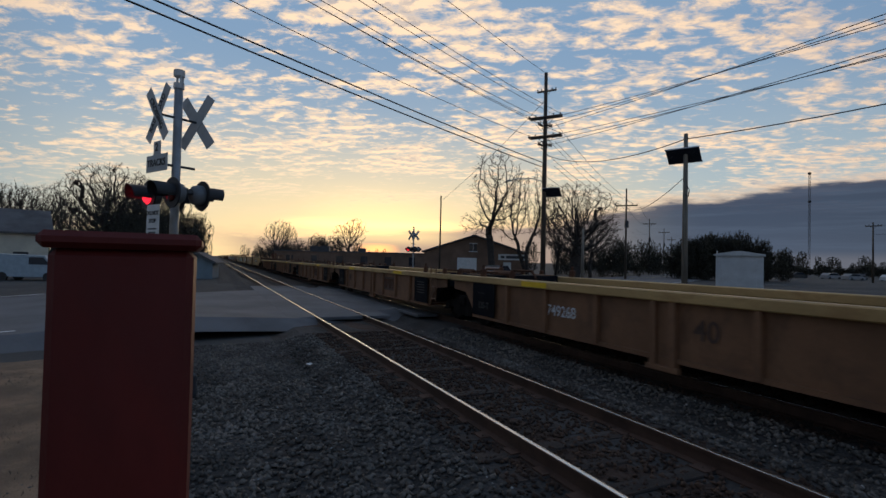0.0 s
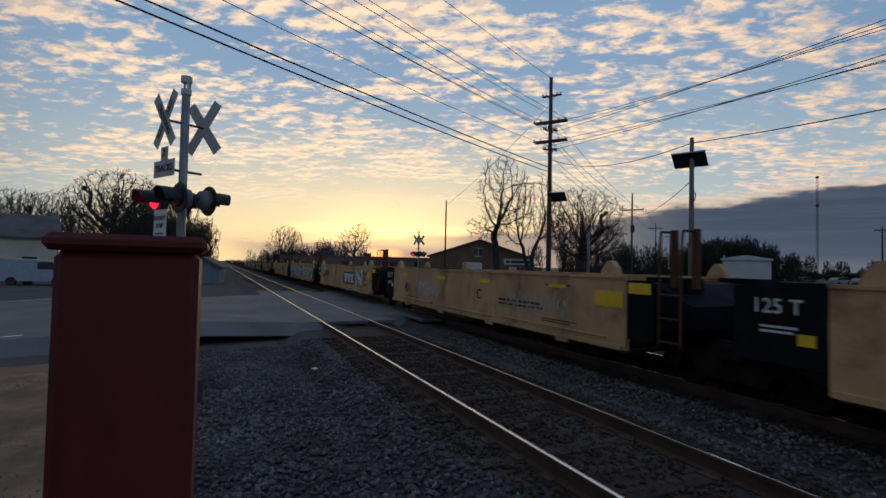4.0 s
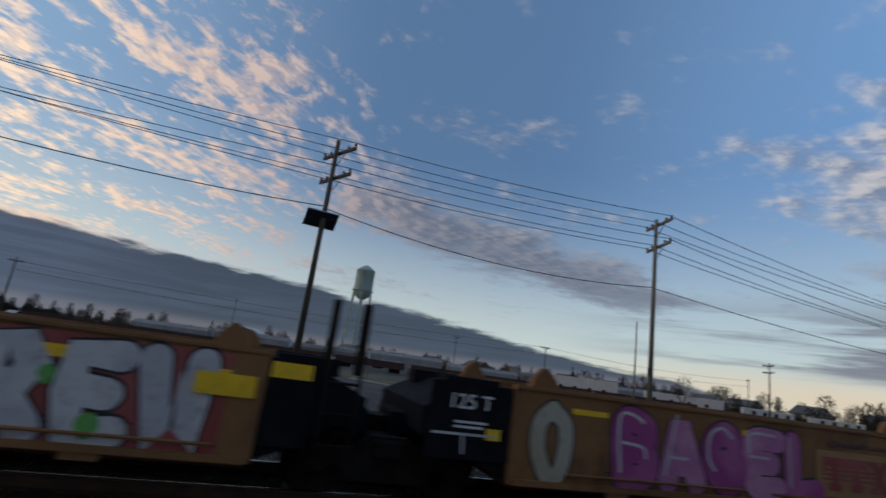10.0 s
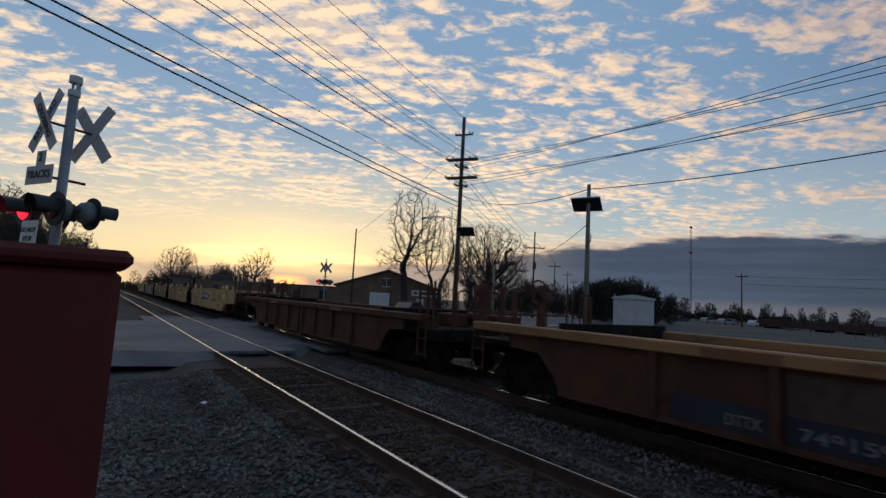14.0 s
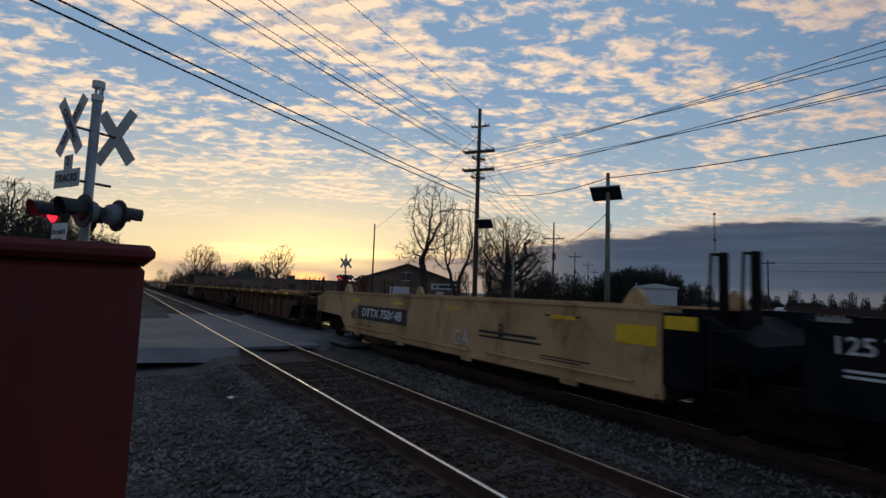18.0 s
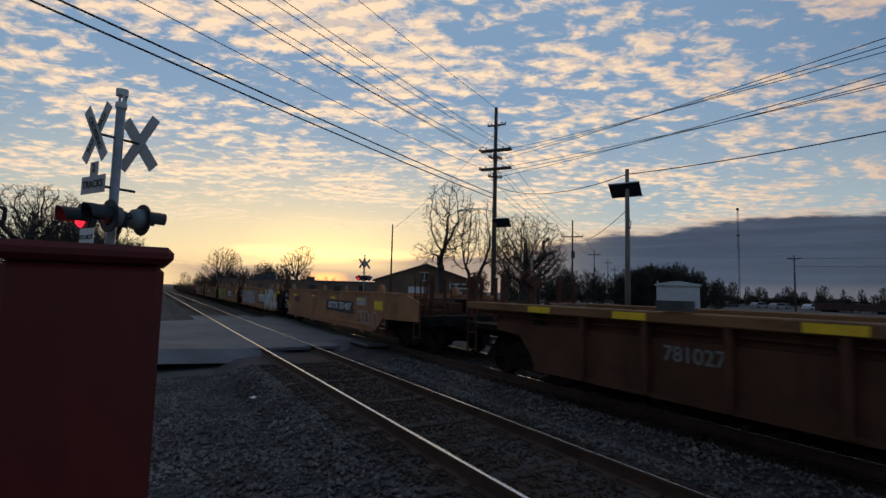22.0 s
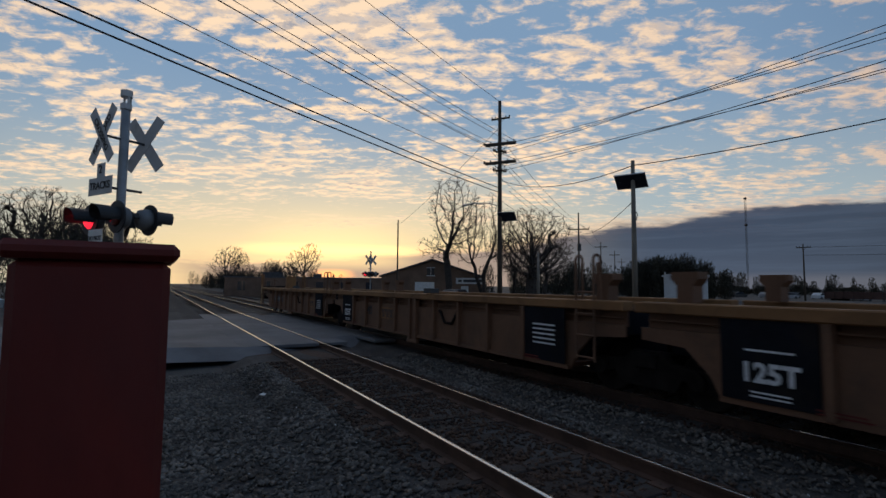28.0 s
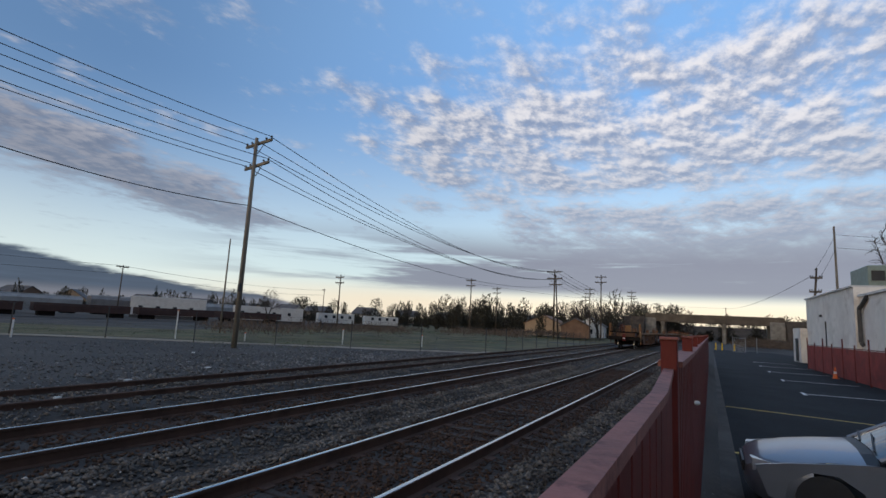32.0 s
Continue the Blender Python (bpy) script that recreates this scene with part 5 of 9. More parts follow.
def slab_unit(name, label, mat, center, L=False, R=False, group="", steps=None):
    """A smooth-sided well unit; L, R: a coupler end at its rear or front."""
    u = thing(name, label, "rail car", group=group)
    u["center"] = center
    side = cached(("side_wall", L, R), slab_side(L, R), mat)
    part("side_wall", side, None, u)
    part("side_wall", side, None, u, at=pose(0, 0, 0, 0, 0, 180) if L == R else Matrix.Diagonal((1, -1, 1, 1)))
    part("pipe_rail", cached("pipe_rail", slab_rails, mat), None, u)
    part("well_floor", cached("well_floor", well_floor, m_rust), None, u, "rusty cross members of the well over an unseen shading pan")
    for s, endy in ((-1, L), (1, R)):
        for y in (-1.45, 1.32):
            part("loading_guide", cached(("loading_guide", s, y), guides(s, y), mat), None, u)
        if endy:
            part("end_platform", cached(("end_platform", s), coupler_end(s), m_truck), None, u, "grimy end platform with a coupler")
            part("end_gear", cached(("end_gear", s), end_gear(s), m_rust), None, u, "ladders and brake gear")
            part("brake_wheel", cached(("brake_wheel", s), brake_wheel(s), m_red_fence), None, u)
            add_truck(u, s * 7.0)
        else:
            part("end_frame", cached(("end_frame", s), black_end(s), m_black_car), None, u, "black end structure over the joint")
            part("brake_hose", cached(("brake_hose", s), hose(s), m_truck), None, u)
    if not R:
        part("ladder", cached("ladder", joint_ladder, steps or mat), None, u, "painted steel ladder")
        plate(u, "end_panel", 6.05, 6.62, 0.62, 1.60, m_black_car, y=-1.46)
        plate(u, "reflector", 6.08, 6.55, 1.38, 1.56, m_reflect, y=-1.472)
    if not L:
        add_truck(u, -7.55)
        p = plate(u, "end_panel", -7.20, -6.06, 0.66, 1.60, m_black_car, y=-1.46, label="black end panel with white lettering")
        part("lettering", text_mesh("125 T", 0.26, m_white_letter), None, p, at=(-6.65, -1.472, 1.36))
        bars(p, "small_writing", [(-6.85, -6.4, 1.10, 1.13), (-6.85, -6.45, 1.04, 1.07)], m_white_letter, -1.470)
        plate(u, "patch", -6.40, -6.20, 0.92, 1.06, m_reflect, y=-1.472)
    moving.append(u)
    return u


# -- ribbed units --
def rib_side(top, step):
    """The outline of a ribbed side; step: the upper part is set back under the sill."""
    def build():
        lo, hi = 0.34, top - 0.14
        mid = hi - 0.24 if step else hi
        pts = [(-6.1, lo), (6.1, lo), (6.25, 0.62), (6.6, 0.95), (7.3, 1.0), (7.3, mid), (-7.3, mid), (-7.3, 1.0), (-6.6, 0.95), (-6.25, 0.62)]
        m = M().prism(pts, "y", -1.45, -1.41)
        m.box(-6.1, 6.1, -1.50, -1.451, lo, lo + 0.07)
        return m
    return build


def upper_panel(top):
    """The upper side set back under the sill, on a narrow ledge."""
    hi = top - 0.14
    mid = hi - 0.24
    return M().prism([(-1.44, mid - 0.03), (-1.44, mid - 0.002), (-1.33, mid - 0.002), (-1.33, hi), (-1.30, hi), (-1.30, mid - 0.03)], "x", -7.25, 7.25)


def rib_sill(L, R, top):
    def build():
        a, b = (-8.3 if L else -7.35), (8.3 if R else 7.35)
        return M().bev(a, b, -1.56, -1.30, top - 0.16, top, 0.018)
    return build


def rib_end(s, endy):
    def build():
        m = M()
        m.prism([(6.15, 0.5), (6.9, 1.02), (7.2, 1.02), (7.2, 1.42), (6.15, 1.42)], "y", -1.30, 1.30)
        m.box(6.6, 7.5, -0.6, 0.6, 0.72, 1.15)
        return flip(m, s)
    return build


def pedestal(s, y):
    """A flared steel stacking post beside a joint."""
    def build():
        m = M()
        m.prism([(6.58, 1.56), (6.82, 1.56), (6.82, 1.80), (6.91, 1.90), (6.91, 2.0), (6.49, 2.0), (6.49, 1.90), (6.58, 1.80)], "y", y, y + 0.24)
        return flip(m, s)
    return build


def low_gear(s):
    """Low castings, pipes and stub brackets on the end deck of the older ribbed units."""
    def build():
        m = M()
        for y in (-1, 1):
            m.bev(5.60, 5.76, y * 1.43 - 0.06, y * 1.43 + 0.06, 1.54, 1.76, 0.03).bev(5.64, 5.72, y * 1.43 - 0.03, y * 1.43 + 0.03, 1.74, 1.86, 0.02)
            m.bev(7.0, 7.14, y * 1.40 - 0.06, y * 1.40 + 0.06, 1.54, 1.72, 0.03)
            m.bev(6.2, 7.0, y * 1.1 - 0.15, y * 1.1 + 0.15, 1.42, 1.60, 0.03)
        m.rod((6.0, -0.35, 1.60), (6.9, -0.35, 1.60), 0.11, n=12)
        m.box(6.9, 7.3, -0.9, 0.9, 1.42, 1.52)
        m.pipe([(6.1, 0.5, 1.5), (6.3, 0.5, 1.70), (7.2, 0.5, 1.70), (7.3, 0.5, 1.5)], 0.035)
        m.pipe([(5.9, -0.9, 1.66), (7.25, -0.9, 1.66)], 0.03)
        return flip(m, s)
    return build


def hoop_ladder():
    m = ladder(M(), 6.35, 6.75, -1.54, 0.55, 2.25, hoop=0.12)
    m.rod((6.55, -1.2, 1.5), (6.55, -1.2, 2.2), 0.04, n=6)
    return m


def rib_unit(name, label, mat, sill, center, L=False, R=False, gear="low", reflect=False, group="", black=True, top=1.56, pale=None):
    u = thing(name, label, "rail car", group=group)
    u["center"] = center
    drop = top - 1.56
    pale = pale or m_white_letter
    side = cached(("side_panel", gear, top), rib_side(top, gear != "low"), mat)
    beam = cached(("top_sill", L, R, top), rib_sill(L, R, top), sill)
    rib = cached(("rib", top), lambda: M().bev(-0.05, 0.05, -1.545, -1.40, 0.36, top - 0.155, 0.012), mat)
    post = cached(("centre_post", top), lambda: M().bev(-0.24, -0.12, -1.55, -1.40, 0.24, top - 0.155, 0.012).bev(0.12, 0.24, -1.55, -1.40, 0.24, top - 0.155, 0.012).bev(-0.30, 0.30, -1.555, -1.46, 0.19, 0.27, 0.01).box(-0.13, 0.13, -1.48, -1.44, 0.25, top - 0.16), mat)
    mir = Matrix.Diagonal((1, -1, 1, 1))
    part("side_panel", side, None, u)
    part("side_panel", side, None, u, at=mir)
    if gear != "low":
        for k in (Matrix.Identity(4), mir):
            part("upper_panel", cached(("upper_panel", top), lambda: upper_panel(top), mat), None, u, at=k)
            part("conduit", cached(("conduit", top), lambda: M().rod((-7.2, -1.40, top - 0.27), (7.2, -1.40, top - 0.27), 0.018, n=5), mat), None, u, at=k)
    part("top_sill", beam, None, u, "worn yellowish top sill")
    part("top_sill", beam, None, u, "worn yellowish top sill", at=mir)
    for x in ((1.46, 2.95, 4.42) if top < 1.5 else (1.22, 2.44, 3.66, 4.88)):
        for s in (-1, 1):
            part("rib", rib, None, u, at=(s * x, 0, 0))
    part("centre_post", post, None, u)
    part("well_floor", cached("well_floor", well_floor, m_rust), None, u, "rusty cross members of the well over an unseen shading pan")
    for s, endy in ((-1, L), (1, R)):
        if endy:
            part("end_platform", cached(("end_platform", s), coupler_end(s), m_truck), None, u, "grimy end platform with a coupler")
            part("end_gear", cached(("end_gear", s), end_gear(s), mat), None, u, "ladders and brake gear")
            part("brake_wheel", cached(("brake_wheel", s), brake_wheel(s), m_red_fence), None, u)
            add_truck(u, s * 7.0)
        else:
            part("end_frame", cached(("rib_end", s), rib_end(s, endy), m_black_car), None, u, "dark end structure over the joint")
            if gear != "hoop":
                part("deck_gear", cached(("deck_gear", s), low_gear(s), m_rust), None, u, "rusty castings and pipes on the end deck", at=(0, 0, drop))
            else:
                for y in (-1.28, 1.05):
                    part("pedestal", cached(("pedestal", s, y), pedestal(s, y), mat), None, u, "flared steel stacking post")
    if not R:
        part("ladder", cached(("hoop_ladder", gear), hoop_ladder if gear == "hoop" else lambda: ladder(M(), 6.35, 6.75, -1.54, 0.55, 1.60), mat), None, u, "steel ladder with tall hoops" if gear == "hoop" else "steel ladder")
        if black:
            p = plate(u, "black_panel", 4.95, 6.05, 0.42, 1.39 + drop, m_black_car, y=-1.520, label="black panel with small white writing")
            bars(p, "small_writing", [(5.2, 5.8, 0.72 + k * 0.085, 0.75 + k * 0.085) for k in range(5)], pale, -1.527)
    if not L:
        add_truck(u, -7.55)
        if black:
            p = plate(u, "black_panel", -6.05, -4.95, 0.42, 1.39 + drop, m_black_car, y=-1.520, label="black panel with white lettering")
            part("lettering", text_mesh("125T" if top > 1.5 else "125-T", 0.32 if top > 1.5 else 0.22, pale, 0.035), None, p, at=(-5.48, -1.532, 0.76 if top > 1.5 else 0.68))
            bars(p, "small_writing", [(-5.75, -5.2, 1.02, 1.045), (-5.7, -5.25, 0.53, 0.55), (-5.7, -5.25, 0.48, 0.50)] if top > 1.5 else [(-5.75, -5.45, 0.98, 0.995)], pale, -1.527)
    if reflect:
        for x in (-5.9, -3.9, -1.3, 1.3, 3.9, 5.9):
            plate(u, "reflector", x - 0.30, x + 0.30, 1.42, 1.53, m_reflect, y=-1.562, label="yellow reflector")
    moving.append(u)
    return u


JOINTS = {"Z": [83, 66.5, 51.4, 36.3, 21.2, 3.5], "A": [3.5, -13.0, -28.2, -43.3, -58.2, -75.3], "B": [-75.3, -92.0, -107.2, -122.5, -137.5, -154.6],
          "C": [-154.6, -171.3, -186.4, -201.2, -216.6, -233.0], "D": [-233.0, -250.6, -265.9, -281.6, -297.2, -313.0], "S": [-313.0, -333.5],
          "H": [-333.5, -350.0, -365.1, -380.3, -395.1, -411.0], "E": [-411.0, -428.7, -443.4, -458.5, -473.2, -489.8],
          "F": [-489.8, -507.4, -522.2, -537.4, -552.1, -568.5], "G": [-568.5, -585.4, -600.6, -615.7, -630.4, -647.6]}


def centers(j):
    n = len(j) - 1
    if n == 1:
        return [(j[0] + j[1]) / 2]
    return [j[1] + 7.55 if i == 0 else j[i] - 7.55 if i == n - 1 else (j[i] + j[i + 1]) / 2 for i in range(n)]


def consist(key, make):
    j = JOINTS[key]
    n = len(j) - 1
    return [make(c, i == n - 1, i == 0) for i, c in enumerate(centers(j))]


m_dim_letter = material("grimy_white_lettering", (0.20, 0.19, 0.18), 0.7, vary=0.3, scale=5, bump=0.0)
m_sill_yellow = material("bright_yellow_top_sill_paint", (0.52, 0.33, 0.13), 0.6, vary=0.18, scale=1.2, grain=30, bump=0.15, stretch=(0.4, 1, 1), dirt=(0.30, 0.15, 0.05), dirt_amount=0.6, dirt_scale=2.0)
m_umber = material("umber_car_paint", (0.155, 0.072, 0.036), 0.7, vary=0.2, scale=0.8, grain=30, bump=0.2, dirt=(0.08, 0.042, 0.024), dirt_amount=0.7, dirt_scale=1.0)
m_orange = material("brown_orange_car_paint", (0.36, 0.155, 0.062), 0.68, vary=0.2, scale=0.8, grain=30, bump=0.15, dirt=(0.17, 0.07, 0.032), dirt_amount=0.7, dirt_scale=1.0)
m_ruddy = material("ruddy_tan_car_paint", (0.225, 0.108, 0.052), 0.7, vary=0.2, scale=0.8, grain=30, bump=0.2, dirt=(0.12, 0.058, 0.032), dirt_amount=0.7, dirt_scale=1.0)
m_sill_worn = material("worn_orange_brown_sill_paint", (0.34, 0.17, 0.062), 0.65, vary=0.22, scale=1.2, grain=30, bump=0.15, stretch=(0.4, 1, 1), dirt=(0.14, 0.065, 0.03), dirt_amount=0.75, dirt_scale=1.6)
TAN_CAR, RIB_CAR = "tan_well_car", "ribbed_well_car"
car_z = consist("Z", lambda c, L, R: slab_unit(TAN_CAR, "empty tan smooth-sided well car unit", m_tan, c, L, R, "well cars"))
car_a = consist("A", lambda c, L, R: rib_unit(RIB_CAR, "empty ochre ribbed well car unit with yellow top sill", m_ruddy, m_sill_yellow, c, L, R, group="well cars", top=1.40, pale=m_black_letter))
car_b = consist("B", lambda c, L, R: slab_unit(TAN_CAR, "empty tan smooth-sided well car unit with graffiti", m_tan, c, L, R, "well cars", m_rust))
car_c = consist("C", lambda c, L, R: slab_unit(TAN_CAR, "empty ochre smooth-sided well car unit covered in graffiti", m_ochre, c, L, R, "well cars", m_truck))
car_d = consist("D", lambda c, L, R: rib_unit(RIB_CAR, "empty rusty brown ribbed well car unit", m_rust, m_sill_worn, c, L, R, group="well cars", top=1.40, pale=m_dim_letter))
car_s = consist("S", lambda c, L, R: rib_unit(RIB_CAR, "empty rusty brown single well car", m_rust, m_rust, c, L, R, group="well cars", black=False, top=1.42))
car_h = consist("H", lambda c, L, R: slab_unit(TAN_CAR, "empty tan smooth-sided well car unit with graffiti", m_tan, c, L, R, "well cars", m_truck))
car_e = consist("E", lambda c, L, R: rib_unit(RIB_CAR, "empty rusty ribbed well car unit with yellow reflectors", m_rust, m_ochre, c, L, R, reflect=True, gear="mid", group="well cars", pale=m_dim_letter))
car_f = consist("F", lambda c, L, R: slab_unit(TAN_CAR, "empty brown-orange smooth-sided well car unit with graffiti", m_orange, c, L, R, "well cars", m_rust))
car_g = consist("G", lambda c, L, R: rib_unit(RIB_CAR, "empty tan ribbed well car unit with flared posts", m_umber, m_ochre, c, L, R, gear="hoop", group="well cars"))


def train_rows(center):
    rows = []
    for k in range(65):
        t = k * 0.5
        x = center + SPEED * t + (0.5 * 0.9 * max(0.0, t - 29.5) ** 2)
        rows.append((t, pose(x, TRAIN_Y, 0.0)))
    return rows


def motions():
    for u in moving:
        walk(u, train_rows(u["center"]))
        del u["center"]

# ---- red fence beside the lot ----
fence = thing("red_fence", "weathered red wooden fence with square posts", "fence", at=(0, 0, 0))
POST_X = [(-0.445, -2.991), (3.40, -2.725)] + [(5.65 + 2.25 * i, -2.735 + 0.006 * i) for i in range(18)]
for k, (x, y) in enumerate(POST_X):
    h, w = (1.788, 0.0445) if k == 0 else (1.725, 0.046)
    p = part("post", M().bev(x - w, x + w, y - w, y + w, -0.75, h, 0.005), m_red_fence, fence, "square red post with a flat cap")
    o = 0.0065 if k == 0 else 0.010
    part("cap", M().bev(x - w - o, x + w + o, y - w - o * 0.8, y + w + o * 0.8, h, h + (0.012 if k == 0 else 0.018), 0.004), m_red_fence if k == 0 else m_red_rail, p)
    if k:
        x2, y2 = POST_X[k + 1] if k + 1 < len(POST_X) else (x, y)
        if x2 > x:
            dz = 0.0 if k > 1 else -0.02
            zt = 1.56
            part("top_rail", M().prism([(x + w, y - 0.07), (x2 - w, y2 - 0.07), (x2 - w, y2 + 0.07), (x + w, y + 0.07)], "z", zt, zt + 0.036), m_red_rail, fence, "pale red flat top rail")
            part("bottom_rail", M().prism([(x + w, y - 0.02), (x2 - w, y2 - 0.02), (x2 - w, y2 + 0.02), (x + w, y + 0.02)], "z", -0.2, -0.06), m_red_fence, fence)
            n = 12
            for i in range(n):
                u = (i + 0.5) / n
                bx, by = x + (x2 - x) * u, y + (y2 - y) * u
                part("board", M().bev(bx - 0.066, bx + 0.066, by - 0.045, by - 0.022, -0.50, zt, 0.004), m_red_fence, fence)
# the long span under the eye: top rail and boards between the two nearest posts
part("top_rail", M().prism([(0.15, -2.815), (2.05, -2.812), (3.352, -2.750), (3.352, -2.695), (2.0, -2.760), (0.15, -2.763)], "z", 1.525, 1.556), m_red_rail, fence, "pale red flat top rail")
for i in range(18):
    bx = 0.24 + i * 0.176
    by = -2.788 + max(0.0, bx - 2.0) * 0.047
    part("board", M().bev(bx - 0.078, bx + 0.078, by - 0.012, by + 0.012, -0.50, 1.524, 0.003), m_red_fence, fence)
part("end_board", M().bev(-0.40, 0.12, -3.0, -2.97, -0.5, 1.05, 0.004), m_red_fence, fence)
part("insulator", M().lathe([(0.0, 0), (0.03, 0.01), (0.04, 0.05), (0.025, 0.09), (0, 0.10)], n=12).moved(pose(5.5, -2.79, 1.12, 90, 0, 0) @ Matrix.Diagonal((0.55, 0.55, 0.55, 1))), m_sign_white, fence, "small white knob", smooth=True)

# ---- level crossing signals ----
m_xb = material("crossbuck_white", (0.44, 0.45, 0.45), 0.5, vary=0.1, scale=3, grain=30, bump=0.05, dirt=(0.3, 0.3, 0.29), dirt_amount=0.5, dirt_scale=5)


m_mast = material("aged_aluminium_mast", (0.30, 0.31, 0.32), 0.55, metal=0.3, vary=0.2, scale=3, grain=40, bump=0.08)
m_housing = material("dull_lamp_housing", (0.16, 0.17, 0.18), 0.6, vary=0.2, scale=4, bump=0.05)


def crossing_signal(x, y, turn, lit, label, h=4.48, signs=True, lit2=None):
    """A mast with two crossbucks, a plate and two pairs of hooded lamps."""
    th = thing("crossing_signal", label, "crossing signal", at=pose(x, y, -0.28, 0, 0, turn), group="crossing signals")
    part("mast", M().rod((0, 0, 0), (0, 0, h), 0.062, 0.058, n=16), m_mast, th, "grey steel mast", smooth=True)
    part("finial", M().rod((0, 0, h), (0, 0, h + 0.08), 0.072, n=16).rod((-0.05, 0, h + 0.08), (-0.055, 0, h + 0.18), 0.016, n=6).rod((0.05, 0, h + 0.08), (0.055, 0, h + 0.18), 0.016, n=6).rod((0, 0.05, h + 0.08), (0, 0.055, h + 0.18), 0.016, n=6).rod((0, 0, h + 0.18), (0, 0, h + 0.27), 0.076, n=16), m_alu, th)
    part("base", M().bev(-0.28, 0.28, -0.28, 0.28, 0, 0.35, 0.03), m_darkgrey, th)
    for s in (-1, 1):
        m = M()
        blades = []
        for a in (53, -53):
            b = part("crossbuck_blade", M().bev(-0.45, 0.45, -0.012, 0.0, -0.085, 0.085, 0.004), m_xb, th, "white crossbuck blade with dark lettering", at=pose(0, s * 0.27 + (0.013 if a > 0 else 0) * s, h - 0.43, 0, 0, 16 if s > 0 else 0) @ pose(0, 0, 0, 0, a, 0) @ (Matrix.Identity(4) if s < 0 else pose(0, 0, 0, 0, 0, 180)))
            blades.append(b)
        part("lettering", text_mesh("RAIL ROAD", 0.12, m_black_letter), None, blades[1], at=(0, -0.016, 0))
        part("lettering", text_mesh("CROSSING", 0.12, m_black_letter), None, blades[0], at=(0, -0.016, 0))
        part("bracket", M().rod((0, 0, h - 0.43), (0, s * 0.27, h - 0.43), 0.02, n=6).rod((0, 0, h - 1.13), (0, s * 0.27, h - 1.13), 0.02, n=6), m_darkgrey, th)
    if signs:
        p = part("tracks_sign", M().bev(-0.30, 0.30, -0.275, -0.265, h - 1.25, h - 1.01, 0.003).bev(-0.10, 0.10, -0.275, -0.265, h - 1.01, h - 0.82, 0.003), m_xb, th, "small white plate below the crossbuck")
        part("lettering", text_mesh("TRACKS", 0.14, m_black_letter), None, p, at=(0, -0.280, h - 1.13))
        part("lettering", text_mesh("2", 0.16, m_black_letter), None, p, at=(0, -0.280, h - 0.91))
        q = part("notice", M().bev(-0.18, 0.18, -0.30, -0.29, h - 2.20, h - 1.72, 0.003), m_sign_white, th, "white notice plate with black words")
        part("lettering", text_mesh("DO NOT", 0.085, m_black_letter), None, q, at=(0, -0.305, h - 1.84))
        part("lettering", text_mesh("STOP", 0.085, m_black_letter), None, q, at=(0, -0.305, h - 1.95))
        bars(q, "small_writing", [(-0.12, 0.12, h - 2.07, h - 2.05), (-0.10, 0.10, h - 2.12, h - 2.10)], m_black_letter, -0.301)
    part("lamp_arm", M().rod((-0.42, 0, h - 1.52), (0.42, 0, h - 1.52), 0.035, n=8).rod((0.38, -0.22, h - 1.54), (0.38, 0.22, h - 1.54), 0.03, n=6).rod((-0.38, -0.22, h - 1.54), (-0.38, 0.22, h - 1.54), 0.03, n=6).box(-0.12, 0.12, -0.12, 0.12, h - 1.62, h - 1.44), m_darkgrey, th)
    for s in (-1, 1):
        for k in (-0.34, 0.34):
            z = h - 1.56
            turn_l = pose(k, s * 0.22, z, -90 if s > 0 else 90, 0, 0)
            l = part("lamp", M().lathe([(0.0, 0.0), (0.215, 0.0), (0.215, -0.018), (0.16, -0.022), (0.0, -0.022)], n=28).moved(turn_l), m_dark, th, "round black lamp background with a hood")
            part("housing", M().lathe([(0.15, -0.022), (0.147, -0.08), (0.13, -0.14), (0.07, -0.17), (0.0, -0.18)], n=24).moved(turn_l), m_housing, l, "dull grey lamp housing", smooth=True)
            hood = M()
            n = 14
            for i in range(n + 1):
                w = math.pi * (-0.12 + 1.24 * i / n)
                for r, d in ((0.135, 0.0), (0.135, 0.30 - 0.12 * abs(i - n / 2) / n)):
                    hood.v.append((k + r * math.cos(w), s * (0.22 + d), z + r * math.sin(w)))
            for i in range(n):
                hood.f.append((2 * i, 2 * i + 2, 2 * i + 3, 2 * i + 1))
            part("hood", hood, m_dark, l)
            on = lit if s < 0 else lit2
            glow = on is not None and (k > 0) == (on > 0)
            part("lens", M().lathe([(0.0, 0), (0.13, 0.0), (0.10, 0.03), (0.0, 0.045)], n=20).moved(pose(k, s * 0.225, z, 90 if s < 0 else -90, 0, 0)), m_red_glow if glow else m_red_glass, l, "lit red lens" if glow else "unlit dark lens", smooth=True)
    return th


crossing_signal(-8.15, -3.45, 30, -1, "railway crossing signal mast with crossbucks and red lamps")
crossing_signal(-37.14, 11.65, 30, -1, "crossing signal beyond the tracks with one red lamp lit", signs=False)

